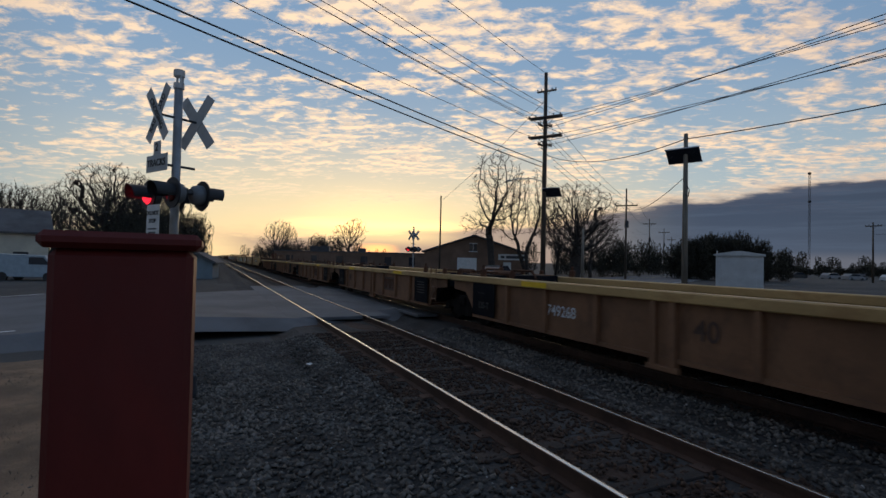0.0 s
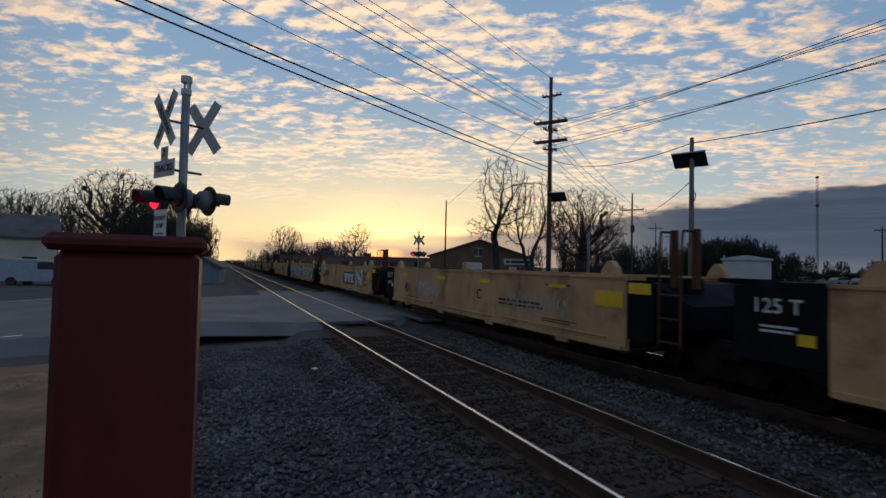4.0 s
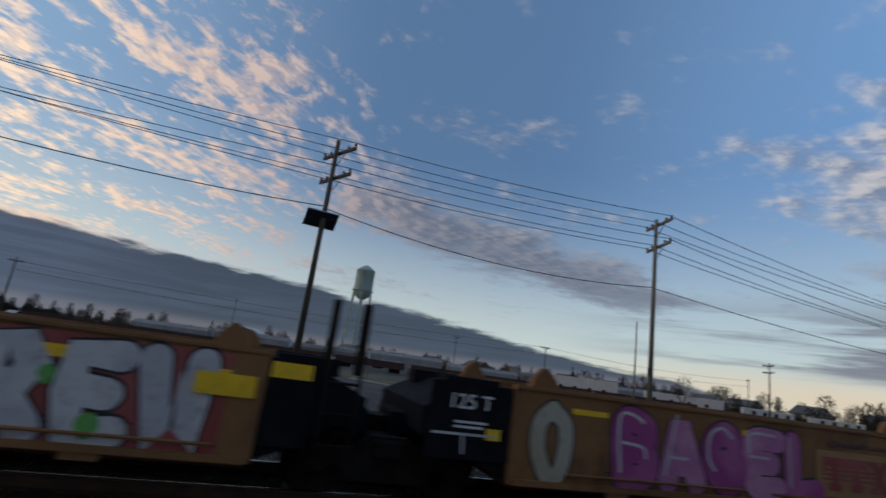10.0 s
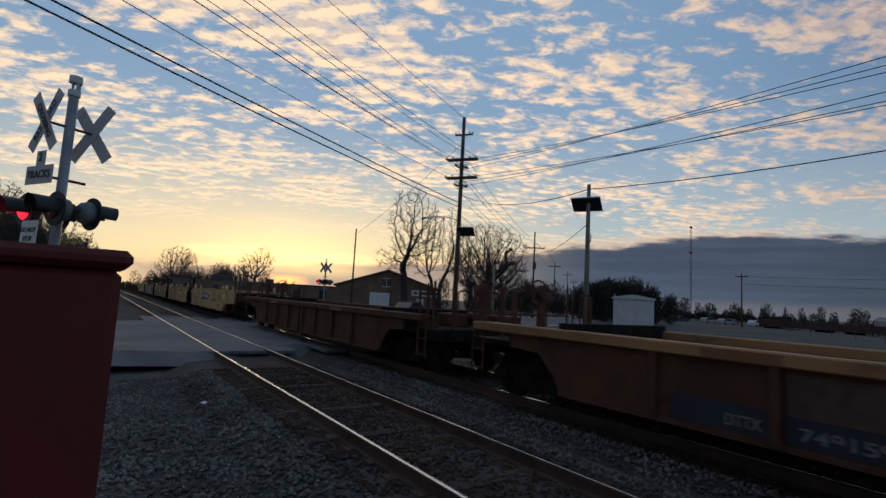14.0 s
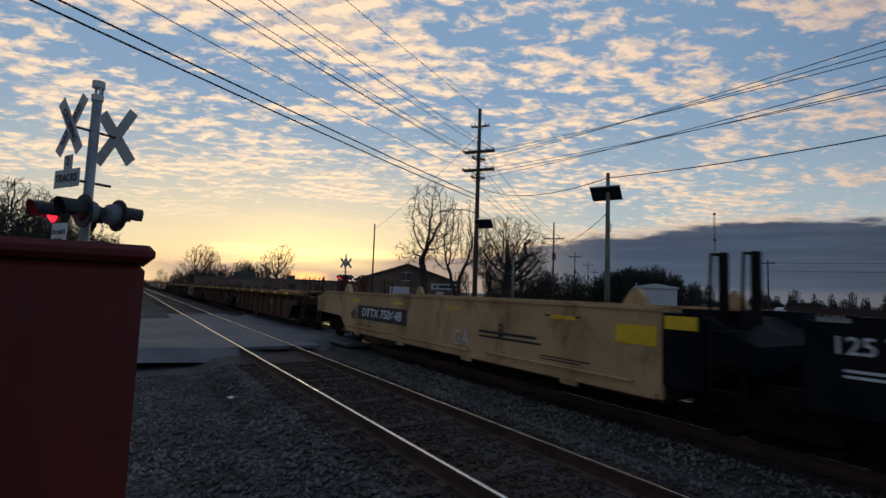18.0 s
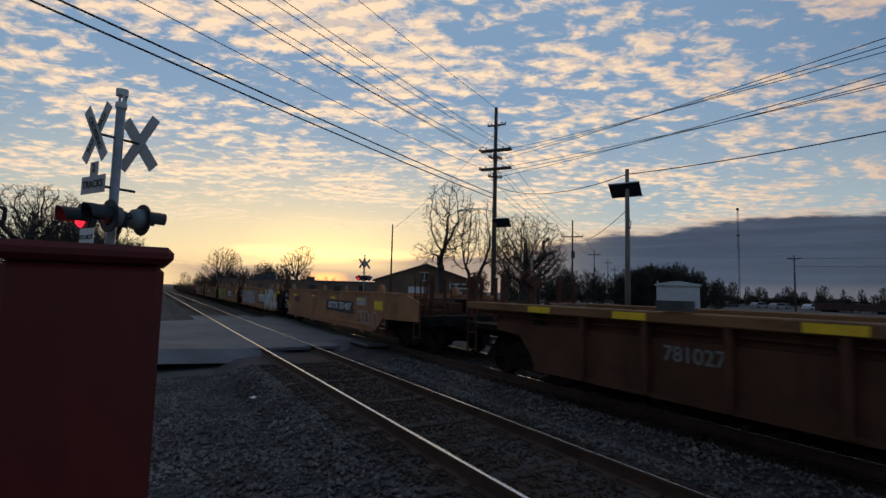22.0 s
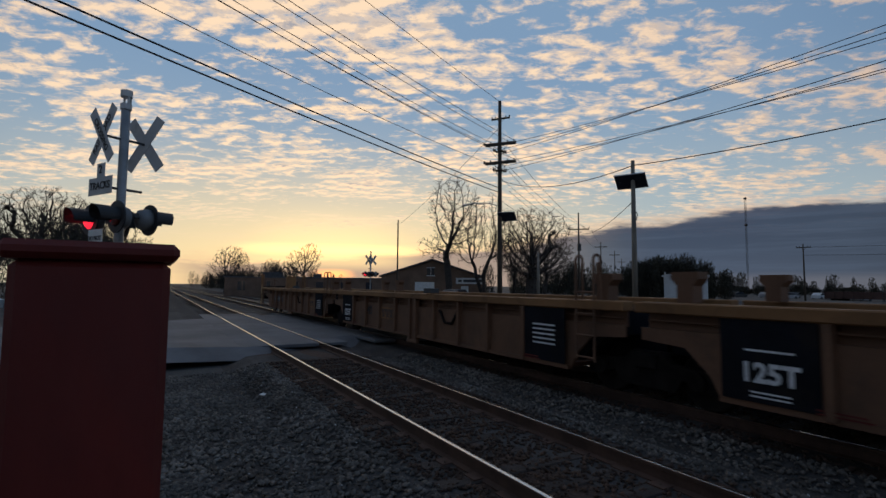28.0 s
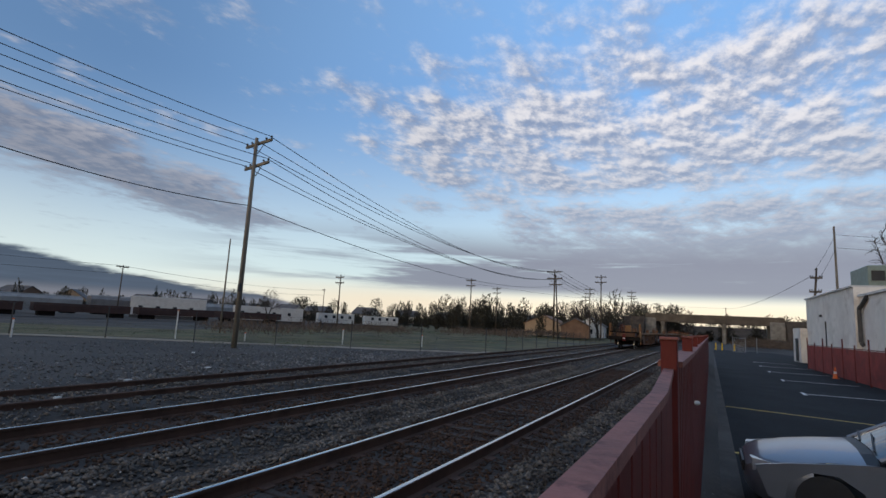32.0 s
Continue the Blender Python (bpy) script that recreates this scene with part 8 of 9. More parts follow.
# yard fence
yf = thing("yard_fence", "chain-link fence posts along the yard's edge", "fence", at=(0, 0, 0))
pts = [Vector((-28 + i * 3.55, 79.0 - i * 3.7, 0)) if i < 18 else Vector((35.9 + (i - 18) * 5.0, 12.4 + (i - 18) * 0.25, 0)) for i in range(32)]
m_post = material("dark_fence_post", (0.05, 0.05, 0.05), 0.7, vary=0.3)
for p in pts:
    g = ground_height(p.x, p.y)
    part("post", M().rod((p.x, p.y, g - 0.1), (p.x, p.y, g + 2.0), 0.035, n=6), m_post, yf)
for a, b in zip(pts, pts[1:]):
    ga, gb = ground_height(a.x, a.y), ground_height(b.x, b.y)
    for z in (0.15, 1.0, 1.95):
        part("wire", M().rod((a.x, a.y, ga + z), (b.x, b.y, gb + z), 0.008, n=3), m_post, yf)
for x, y, h in ((13.5, 31.5, 1.0), (22.6, 30.5, 2.0), (26.5, 28.0, 0.6), (33, 24, 1.2), (40, 20.5, 1.0), (4.5, 45, 1.8)):
    mk = thing("marker_post", "pale thin marker post in the grass", "post", at=(x, y, ground_height(x, y)), group="marker posts")
    part("post", M().rod((0, 0, 0), (0, 0, h), 0.05, n=8), m_sign_white, mk)
    part("cap", M().rod((0, 0, h), (0, 0, h + 0.08), 0.055, n=8), m_cone, mk)

# freight cars standing in the far yard, trailers, houses
def covered_hopper(x, y, turn, L, h, mat, label):
    th = thing("standing_freight_car", label, "rail car", at=pose(x, y, -0.8, 0, 0, turn), group="standing freight cars")
    part("body", M().prism([(-1.5, 0.9), (1.5, 0.9), (1.6, 1.6), (1.6, h - 0.6), (0.9, h), (-0.9, h), (-1.6, h - 0.6), (-1.6, 1.6)], "x", -L / 2, L / 2), mat, th)
    part("roof_walk", M().box(-L / 2, L / 2, -0.5, 0.5, h + 0.05, h + 0.2), m_steel_grey, th)
    for i in range(int(L / 1.5)):
        part("rib", M().box(-L / 2 + 0.7 + i * 1.5, -L / 2 + 0.8 + i * 1.5, -1.66, -1.6, 1.4, h - 0.6), mat, th)
    for s in (-1, 1):
        part("truck", M().bev(s * (L / 2 - 2) - 1.2, s * (L / 2 - 2) + 1.2, -1.1, 1.1, 0.1, 0.8, 0.1), m_truck, th)
    return th


m_hop = material("pale_grey_hopper", (0.30, 0.30, 0.30), 0.7, vary=0.15, scale=0.4, dirt=(0.2, 0.19, 0.18), dirt_amount=0.6)
m_hop2 = material("weathered_hopper", (0.19, 0.18, 0.175), 0.75, vary=0.2, scale=0.4, dirt=(0.15, 0.12, 0.1), dirt_amount=0.6)
m_brown_car = material("brown_gondola", (0.060, 0.030, 0.026), 0.8, vary=0.25, scale=0.5)
ux, uy = math.cos(radians(-13)), math.sin(radians(-13))
for i, (mat, h) in enumerate(((m_hop, 3.6), (m_hop, 3.9), (m_hop2, 3.3), (m_hop, 4.0), (m_hop, 3.4), (m_hop2, 3.8), (m_hop, 3.5))):
    c = covered_hopper(-25 + i * 18.3 * ux, 128 + i * 18.3 * uy, -13, 17, h, mat, "pale covered freight car standing in the far yard")
    if i == 3:
        tag(c, -6, -1, 1.5, 2.4, 5, P_WHITE, "white spray tag", w=0.12, y=-1.7)
for i in range(9):
    x, y = -40 + i * 14.5 * ux, 108 + i * 14.5 * uy
    th = thing("gondola_car", "low brown gondola car in the far yard", "rail car", at=pose(x, y, -0.8, 0, 0, -13), group="gondola cars")
    part("body", M().box(-6.6, 6.6, -1.5, 1.5, 0.8, 2.1), m_brown_car, th)
    for k in range(9):
        part("rib", M().box(-6.4 + k * 1.6, -6.28 + k * 1.6, -1.58, -1.5, 0.8, 2.1), m_brown_car, th)
    for s in (-1, 1):
        part("truck", M().bev(s * 4.8 - 1.1, s * 4.8 + 1.1, -1.0, 1.0, 0.05, 0.8, 0.1), m_truck, th)
for i, (x, y, L, h) in enumerate(((82, 86, 15, 3.0), (98, 80, 9, 2.4), (109, 74, 9, 2.2), (66, 98, 14, 3.8), (20, 150, 15, 3.6), (5, 152, 15, 3.2))):
    th = thing("storage_trailer", "white storage trailer beyond the yard", "trailer", at=pose(x, y, -1.0, 0, 0, -35 if x > 60 else -8), group="storage trailers")
    part("box", M().bev(-L / 2, L / 2, -1.3, 1.3, 0.7, 0.7 + h, 0.05), m_alu, th)
    for k in range(4):
        part("window", M().box(-L / 2 + 1.5 + k * L / 4.5, -L / 2 + 2.2 + k * L / 4.5, -1.34, -1.304, 1.9, 2.6), m_window, th)
    part("skirt", M().box(-L / 2, L / 2, -1.2, 1.2, 0, 0.7), m_darkgrey, th)
m_tan_house = material("tan_siding", (0.40, 0.29, 0.19), 0.8, vary=0.12)
gable_house("distant_house", "tan gabled house with a brown roof by the railway", 124, 33.5, 96, 9, 11, 2.7, 4.6, m_tan_house, m_brick, [("window", 0, 1.0, 1.2, 1.2, m_window, "f")], category="house")
gable_house("distant_house", "grey gabled house by the railway", 132, 24.5, 96, 7, 8, 2.8, 4.9, m_alu, m_roof, [("window", 0, 1.0, 1.2, 1.2, m_window, "f")], category="house")
gable_house("distant_house", "small brick gabled house near the road bridge", 116, 24.5, 100, 6, 8, 2.6, 4.2, m_brick, m_roof, [("window", 0, 1.0, 1.2, 1.2, m_window, "f"), ("window", -3, 1.0, 1.0, 1.1, m_window, "f")], category="house")
for i in range(16):
    a = radians(8 + i * 4.6 + rng.uniform(-1, 1))
    d = rng.uniform(200, 240)
    gable_house("distant_house", "small distant house with a gable roof", math.sin(a) * d, math.cos(a) * d, rng.uniform(-40, 40), rng.uniform(7, 11), 9, 3.2, rng.uniform(5.0, 6.4), rng.choice((m_cream, m_hop2, m_brick, m_tan_house)), m_roof, [("window", -2, 1.1, 1.0, 1.3, m_window, "f"), ("window", 2, 1.1, 1.0, 1.3, m_window, "f")], category="house")
gable_house("warehouse", "low grey warehouse with a pale roof", -12, 190, -8, 12, 26, 4.0, 6.0, m_brick, m_alu, category="warehouse")
# white tank cars and drums at the end of the far yard
tk = thing("tank_car", "white tank car standing in the far yard", "rail car", at=pose(-32, 150, -0.8, 0, 0, -8))
part("tank", M().rod((-7, 0, 2.4), (7, 0, 2.4), 1.45, n=18), m_hop, tk)
part("dome", M().rod((0, 0, 3.7), (0, 0, 4.4), 0.7, n=12), m_hop, tk)
part("frame", M().box(-7.4, 7.4, -1.1, 1.1, 0.7, 1.1), m_truck, tk)
for i in range(26):
    x, y = -70 + i * 3.3 + rng.uniform(-0.6, 0.6), 118 + rng.uniform(-6, 8)
    th = thing("parked_car", "distant parked car in a row", "car", at=pose(x, y, -0.5, 0, 0, rng.uniform(70, 110)), group="distant parked cars")
    cm = rng.choice((m_alu, m_hop, m_darkgrey, m_brown_car, m_dark))
    part("body", M().prism([(-2.1, 0.3), (2.1, 0.3), (2.15, 0.8), (1.3, 0.95), (0.7, 1.45), (-1.2, 1.45), (-2.0, 0.95)], "y", -0.85, 0.85), cm, th)
    part("window_band", M().prism([(-1.7, 0.97), (1.15, 0.97), (0.65, 1.38), (-1.1, 1.38)], "y", -0.86, 0.86), m_window, th)
    for s in (-1.3, 1.3):
        for q in (-0.8, 0.8):
            part("wheel", M().rod((s, q - 0.08, 0.32), (s, q + 0.08, 0.32), 0.32, n=10), m_dark, th)

# litter and timber in the yard
li = solid("litter_scrap", M().prism([(0, 0), (0.10, 0.02), (0.07, 0.09), (0.01, 0.07)], "z", 0.0, 0.012), m_sign_white, "crumpled scrap of white litter on ballast", "litter", at=pose(-9.34, -1.32, -0.17, 12, 8, 30), group="litter")
solid("litter_scrap", M().prism([(0, 0), (0.16, 0.03), (0.13, 0.12), (0.0, 0.1)], "z", 0.0, 0.05), m_sign_white, "pale stone among the ballast", "litter", at=pose(7.75, 10.25, -0.20), group="litter")
solid("litter_scrap", M().prism([(0, 0), (0.12, 0.03), (0.1, 0.1), (0.0, 0.1)], "z", 0.0, 0.05), m_sign_white, "pale stone among the ballast", "litter", at=pose(5.33, 8.35, -0.16), group="litter")
solid("white_pipe", M().rod((-3.85, 14.25, -0.22), (-2.15, 14.15, -0.20), 0.035, n=8), m_sign_white, "white plastic pipe lying on gravel", "pipe")
solid("road_flare_base", M().bev(-2.2, -1.9, 14.0, 14.3, -0.32, -0.1, 0.02), m_dark, "black rubber base at the end of a pipe", "rubber base")
for i, (x, y) in enumerate(((-8.4, 9.95), (-7.1, 8.7))):
    solid("timber_plank", M().bev(-0.55, 0.55, -0.11, 0.11, 0, 0.07, 0.01), m_pole_pale, "pale timber plank beside the siding", "plank", at=pose(x, y, -0.14, 0, 2, 10 + i * 8), group="timber planks")
for i in range(8):
    solid("litter_scrap", M().prism([(0, 0), (0.3, 0.05), (0.25, 0.16), (0.02, 0.12)], "z", 0.0, 0.03), m_sign_white, "scrap of pale litter in the yard", "litter", at=pose(rng.uniform(-12, 18), rng.uniform(11, 22), -0.30, 0, 0, rng.uniform(0, 90)), group="litter")

# ---- the silver car nosed up to the kerb ----
m_silver = material("silver_car_paint", (0.20, 0.215, 0.25), 0.32, metal=0.35, vary=0.05, scale=2, grain=200, bump=0.0, coat=0.6)


def lofted(sections, smooth=True):
    """A shell through equal-length outlines: sections of (y, [(x, z), ...])."""
    m = M()
    n = len(sections[0][1])
    for y, pts in sections:
        m.v += [(x, y, z) for x, z in pts]
    for k in range(len(sections) - 1):
        for i in range(n - 1):
            a = k * n + i
            m.f.append((a, a + 1, a + n + 1, a + n))
    return m


def silver_car(x, y, turn):
    """Nose at local y = 0, tail towards -y; x is the width."""
    th = thing("silver_car", "silver sedan parked nose to the kerb", "car", at=pose(x, y, LOT, 0, 0, turn))
    W = 0.90
    half = [0.0, 0.35, 0.62, 0.80, 0.88, W]
    def hood(yy, z, crown, w):
        pts = []
        for s in (-1, 1):
            row = [(s * u / W * w, z - crown * (u / W) ** 3) for u in half]
            pts += row[::-1] if s < 0 else row[1:]
        return (yy, pts)
    part("bonnet", lofted([hood(-0.03, 0.64, 0.06, 0.58), hood(-0.10, 0.71, 0.08, 0.66), hood(-0.25, 0.78, 0.11, 0.74), hood(-0.55, 0.86, 0.12, 0.82), hood(-0.9, 0.92, 0.12, 0.86), hood(-1.28, 0.965, 0.12, 0.88)]), m_silver, th, "smooth silver bonnet", smooth=True)
    bump = M()
    for z, off, w in ((0.20, -0.10, 0.86), (0.30, -0.02, 0.89), (0.45, 0.0, 0.90), (0.58, -0.015, 0.90), (0.68, -0.06, 0.88), (0.72, -0.14, 0.84)):
        for k in range(17):
            a = math.pi * k / 16
            bump.v.append((w * math.copysign(abs(math.cos(a)) ** 0.55, math.cos(a)), -0.75 + (0.75 + off) * math.sin(a) ** 0.6, z))
    bump.f = [(r * 17 + k, r * 17 + k + 1, r * 17 + k + 18, r * 17 + k + 17) for r in range(5) for k in range(16)]
    part("bumper", bump, m_silver, th, smooth=True)
    for s in (-1, 1):
        part("wing", M().prism([(-0.25, 0.30), (-0.12, 0.66), (-0.5, 0.74), (-1.28, 0.845), (-4.3, 0.90), (-4.45, 0.45), (-4.3, 0.25), (-1.3, 0.22), (-1.25, 0.5), (-1.0, 0.66), (-0.72, 0.66), (-0.48, 0.5), (-0.42, 0.25)], "x", s * 0.86, s * 0.90), m_silver, th)
        h = part("headlamp", M().prism([(s * 0.50, -0.075), (s * 0.70, -0.10), (s * 0.86, -0.40), (s * 0.84, -0.55), (s * 0.62, -0.22)], "z", 0.55, 0.70), glass_lamp, th, "clear headlamp")
        part("mirror", M().bev(s * 0.98 - 0.1, s * 0.98 + 0.1, -1.92, -1.82, 0.98, 1.12, 0.03), m_silver, th)
        part("tyre", M().rod((s * 0.70, -0.86, 0.32), (s * 0.90, -0.86, 0.32), 0.32, n=20).rod((s * 0.70, -3.5, 0.32), (s * 0.90, -3.5, 0.32), 0.32, n=20), m_dark, th)
        part("side_window", M().prism([(-1.75, 0.93), (-2.25, 1.34), (-3.3, 1.38), (-3.9, 0.95)], "x", s * 0.80, s * 0.82), m_window, th)
    part("grille", M().box(-0.42, 0.42, -0.02, 0.012, 0.46, 0.60), m_dark, th)
    def arc(yy, z, w, b):
        return (yy, [(-w, z - b), (-w * 0.7, z - b * 0.25), (-w * 0.35, z - b * 0.05), (0, z), (w * 0.35, z - b * 0.05), (w * 0.7, z - b * 0.25), (w, z - b)])
    part("cowl", lofted([arc(-1.27, 0.955, 0.87, 0.12), arc(-1.42, 0.975, 0.86, 0.12)]), m_dark, th, "black cowl below the windscreen")
    part("windscreen", lofted([arc(-1.42, 0.985, 0.80, 0.10), arc(-1.75, 1.18, 0.74, 0.09), arc(-2.15, 1.385, 0.66, 0.07)]), m_windscreen, th, "raked windscreen reflecting the sky", smooth=True)
    part("roof", lofted([arc(-2.15, 1.39, 0.68, 0.07), arc(-2.6, 1.44, 0.69, 0.06), arc(-3.3, 1.42, 0.68, 0.07), arc(-3.7, 1.33, 0.66, 0.07), arc(-4.05, 1.05, 0.70, 0.10), arc(-4.4, 0.95, 0.80, 0.10)]), m_silver, th, smooth=True)
    for s in (-1, 1):
        part("pillar", M().rod((s * 0.82, -1.42, 0.90), (s * 0.68, -2.15, 1.34), 0.035, n=8), m_silver, th)
    part("wiper", M().rod((-0.6, -1.42, 0.975), (0.1, -1.55, 1.09), 0.012, n=5).rod((0.1, -1.42, 0.99), (0.7, -1.52, 1.04), 0.012, n=5), m_dark, th)
    part("floor_pan", M().box(-0.84, 0.84, -4.3, -0.4, 0.18, 0.30), m_dark, th)
    return th


glass_lamp = glass("clear_lamp_glass", (0.5, 0.52, 0.55), 0.05)
m_windscreen = glass("windscreen_glass", (0.10, 0.12, 0.13), 0.04)
silver_car(9.0, -3.30, 0)

# a dark car waiting on the road beyond the crossing
wc = thing("waiting_car", "dark hatchback with lit headlamps on the road", "car", at=pose(-40.4, 21.2, -0.22, 0, 0, -60))
part("body", M().prism([(-2.1, 0.3), (2.05, 0.3), (2.15, 0.75), (1.95, 0.95), (1.1, 1.08), (-1.9, 1.10), (-2.15, 0.8)], "y", -0.9, 0.9), m_darkgrey, wc)
part("cabin", M().prism([(1.05, 1.08), (0.35, 1.58), (-1.2, 1.62), (-1.95, 1.10)], "y", -0.78, 0.78), m_window, wc, "dark glazed cabin")
part("roof", M().prism([(0.38, 1.58), (-1.22, 1.62), (-1.2, 1.67), (0.3, 1.64)], "y", -0.76, 0.76), m_darkgrey, wc)
for s in (-1, 1):
    part("headlamp", M().bev(2.0, 2.12, s * 0.62 - 0.16, s * 0.62 + 0.16, 0.74, 0.88, 0.02), m_white_glow, wc, "lit headlamp")
    for a in (-1.3, 1.3):
        part("wheel", M().rod((a, s * 0.82 - 0.1, 0.33), (a, s * 0.82 + 0.1, 0.33), 0.33, n=14), m_dark, wc)

# ---- lettering, marks and graffiti on the train ----
def slab_marks(u, seed, forty=None, letter=None, tan=True):
    """Yellow patches, load writing and grime common to the smooth units."""
    rng = random.Random(seed)
    plate(u, "reflector", 5.30, 5.98, 1.12, 1.40, m_reflect, label="yellow reflector patch")
    for k in range(4 if tan else 0):
        x = -4.6 + k * 2.9 + rng.uniform(-0.3, 0.3)
        plate(u, "reflector", x - 0.28, x + 0.28, 1.36 + rng.uniform(-0.04, 0.04), 1.45, m_reflect, label="faded yellow reflector")
    if forty is not None:
        lettering(u, "40", forty, 0.95, 0.42, m_black_letter)
    if letter:
        lettering(u, letter[0], letter[1], 1.05, 0.36, m_black_letter)
    bars(u, "small_writing", [(1.9, 3.6, 0.98, 1.03), (1.9, 3.7, 0.89, 0.93), (3.8, 4.6, 1.42, 1.45), (3.7, 4.8, 0.72, 0.74), (3.7, 4.6, 0.67, 0.69), (-4.6, -3.4, 0.66, 0.68)], m_black_letter, -1.504, "faint bars of load writing")


def at_s(u, s):
    """A place along the train, in the unit's own space."""
    return s - u["center"]


W, K = m_white_letter, m_black_letter
m_faded = material("faded_dark_lettering", (0.09, 0.05, 0.035), 0.7, vary=0.3, scale=5, bump=0.0)
m_dark_plate = material("dark_blue_plate", (0.02, 0.025, 0.035), 0.55, vary=0.2, bump=0.05)
m_red_plate = material("dark_red_plate", (0.12, 0.02, 0.02), 0.6, vary=0.2, bump=0.05)
m_ochre_plate = material("ochre_plate", (0.36, 0.20, 0.08), 0.65, vary=0.15, bump=0.05)

# older ribbed cars in front
for k, u in enumerate(car_a):
    lettering(u, "40", (0.7, -3.9, -3.9, -3.6, -3.7)[k], 0.86, 0.42, m_faded, y=-1.462)
    if k:
        logo_plate(u, (2.2, 2.2, 1.9, 1.9, 1.8)[k], 0.85, 1.5, 0.5, m_faded, m_rust).location.y = 0.045
lettering(car_a[0], "749268", -2.5, 0.82, 0.30, m_white_letter, y=-1.462, label="pale stencilled car number")
for u in car_a + car_d + car_s:
    for x in (3.3, -3.3):
        plate(u, "faded_patch", x - 0.45, x + 0.45, 1.265, 1.375, m_reflect if u in car_a else m_ochre, y=-1.562, label="worn yellow patch on the sill")
for k, u in enumerate(car_d):
    lettering(u, "40", 1.02, 0.84, 0.40, m_faded, y=-1.462)
    logo_plate(u, -2.2, 0.95, 1.3, 0.45, m_dark_plate if k in (2, 3) else m_faded, m_faded if k not in (2, 3) else m_concrete).location.y = 0.045
    bars(u, "sill_writing", [(-1.8 + i * 0.34, -1.55 + i * 0.34, 1.29, 1.35) for i in range(12)], m_faded, -1.564, "dark bars of sill writing")
for u, s, words in ((car_d[2], -274.95, "STOLK\u00b7ADX"), (car_d[3], -285.6, "STOLRE\u00b7ADX"), (car_d[1], -259.6, "STOLK")):
    part("spray_tag", text_mesh(words, 0.32, P_WHITE, -0.002, 0.15), None, u, "white scrawled spray tag", at=pose(at_s(u, s) - 0.2, -1.460, 0.60, 0, 2, 0) @ Matrix.Diagonal((0.42, 1, 1, 1)))

for k, u in enumerate(car_z):
    slab_marks(u, 100 + k, -4.9, None)
    if k in (1, 3):
        graffiti(u, -4.5, 4.5, 0.55, 1.5, 8, 300 + k, P_PINKBLUE if k == 1 else P_MINT, P_WHITE, "pale spray-painted lettering along the side", w=0.16)
    else:
        logo_plate(u, 0.5, 1.05, 1.7, 0.55, m_dark_plate, W)

# tan car
b0, b1, b2, b3, b4 = car_b
for k, (u, f, l) in enumerate(zip(car_b, (-4.9, -4.6, -4.9, None, -5.2), (None, ("C", 0.9), ("D", 0.5), None, ("A", 2.2)))):
    slab_marks(u, k, f, l, tan=u is not b3)
number_plate(b0, 0.3, 1.12, 2.6, 0.36, m_dark_plate, W, "DTTX 750984")
tag(b1, -3.4, -1.9, 0.75, 1.35, 4, P_WHITE, "white looping spray tag", w=0.05)
tag(b1, 2.2, 4.6, 0.7, 1.3, 8, P_SILVER, "faint spray tag", w=0.03)
logo_plate(b2, 1.84, 1.02, 2.36, 0.64, m_dark_plate, W)
piece(b2, "N", 3.22, 4.62, 0.66, 1.56, P_WHITE, P_SILVER, "white angular spray painting with a dark halo", w=0.34, rim=0.03, seed=3, soft=False, halo=P_BLACK)
tag(b2, 4.68, 5.35, 1.2, 1.42, 16, m_faded, "brown scrawl", w=0.03)
tag(b2, 4.72, 5.2, 0.95, 1.14, 17, m_faded, "brown scrawl", w=0.03)
tag(b2, 4.68, 5.40, 0.68, 0.88, 18, m_faded, "brown scrawl", w=0.03)
tag(b2, -4.4, -3.2, 0.9, 1.45, 15, P_BLACK, "black spray tag", w=0.06)
shard_piece(b3)
for w_, a_, b_, lo_, hi_, n_ in (("D", 1.06, 1.66, 0.86, 1.36, 5), ("C", 1.60, 2.04, 0.84, 1.45, 6), ("E", 1.98, 2.80, 0.74, 1.47, 7), ("N", 2.78, 3.94, 0.68, 1.46, 8), ("O", 4.02, 4.62, 0.62, 1.22, 9), ("?", 4.98, 5.52, 0.66, 1.46, 10)):
    f_ = 0.16 if w_ in "DC?" else 0.19
    piece(b3, w_, a_, b_, lo_ - 0.09, hi_ - 0.09, P_BEIGE, P_BLACK, "beige shade under the mint letters", w=f_, rim=0.025, seed=n_, over=1.0, y=-1.5015)
    piece(b3, w_, a_, b_, lo_, hi_, P_MINT, P_BLACK, "mint spray-painted letter with black outline", w=f_, rim=0.025, seed=n_, over=1.0, y=-1.5125)
for pts_ in ([(0.50, 1.40), (0.62, 1.24), (0.86, 1.22), (1.10, 1.16)], [(4.02, 1.30), (4.30, 1.34), (4.62, 1.30), (4.90, 1.20)]):
    for nm_, w_, mat_, y_ in (("spray_outline", 0.24, P_BLACK, -1.5015), ("spray_stroke", 0.19, P_MINT, -1.5205)):
        m_ = M()
        brush_line(m_, curl(pts_), w_, y_)
        part(nm_, m_, mat_, b3)
piece(b3, "SHR", 5.12, 6.04, 0.60, 1.02, P_WHITE, P_SILVER, "white spray-painted letters on black", w=0.07, rim=0.012, seed=8, y=-1.534, halo=P_BLACK)
fitted_text(b3, "CHarMPeK", 0.51, 1.28, 0.80, 0.26, P_BLACK, -1.530, "spray_tag", "black scrawled spray tag")
fitted_text(b3, "DTTX  750984  E", -0.25, 0.52, 1.39, 0.10, m_black_letter, -1.508, "lettering", "small dark car number")
lettering(b3, "LD LMT 124 000", 0.98, 1.04, 0.10, m_faded)
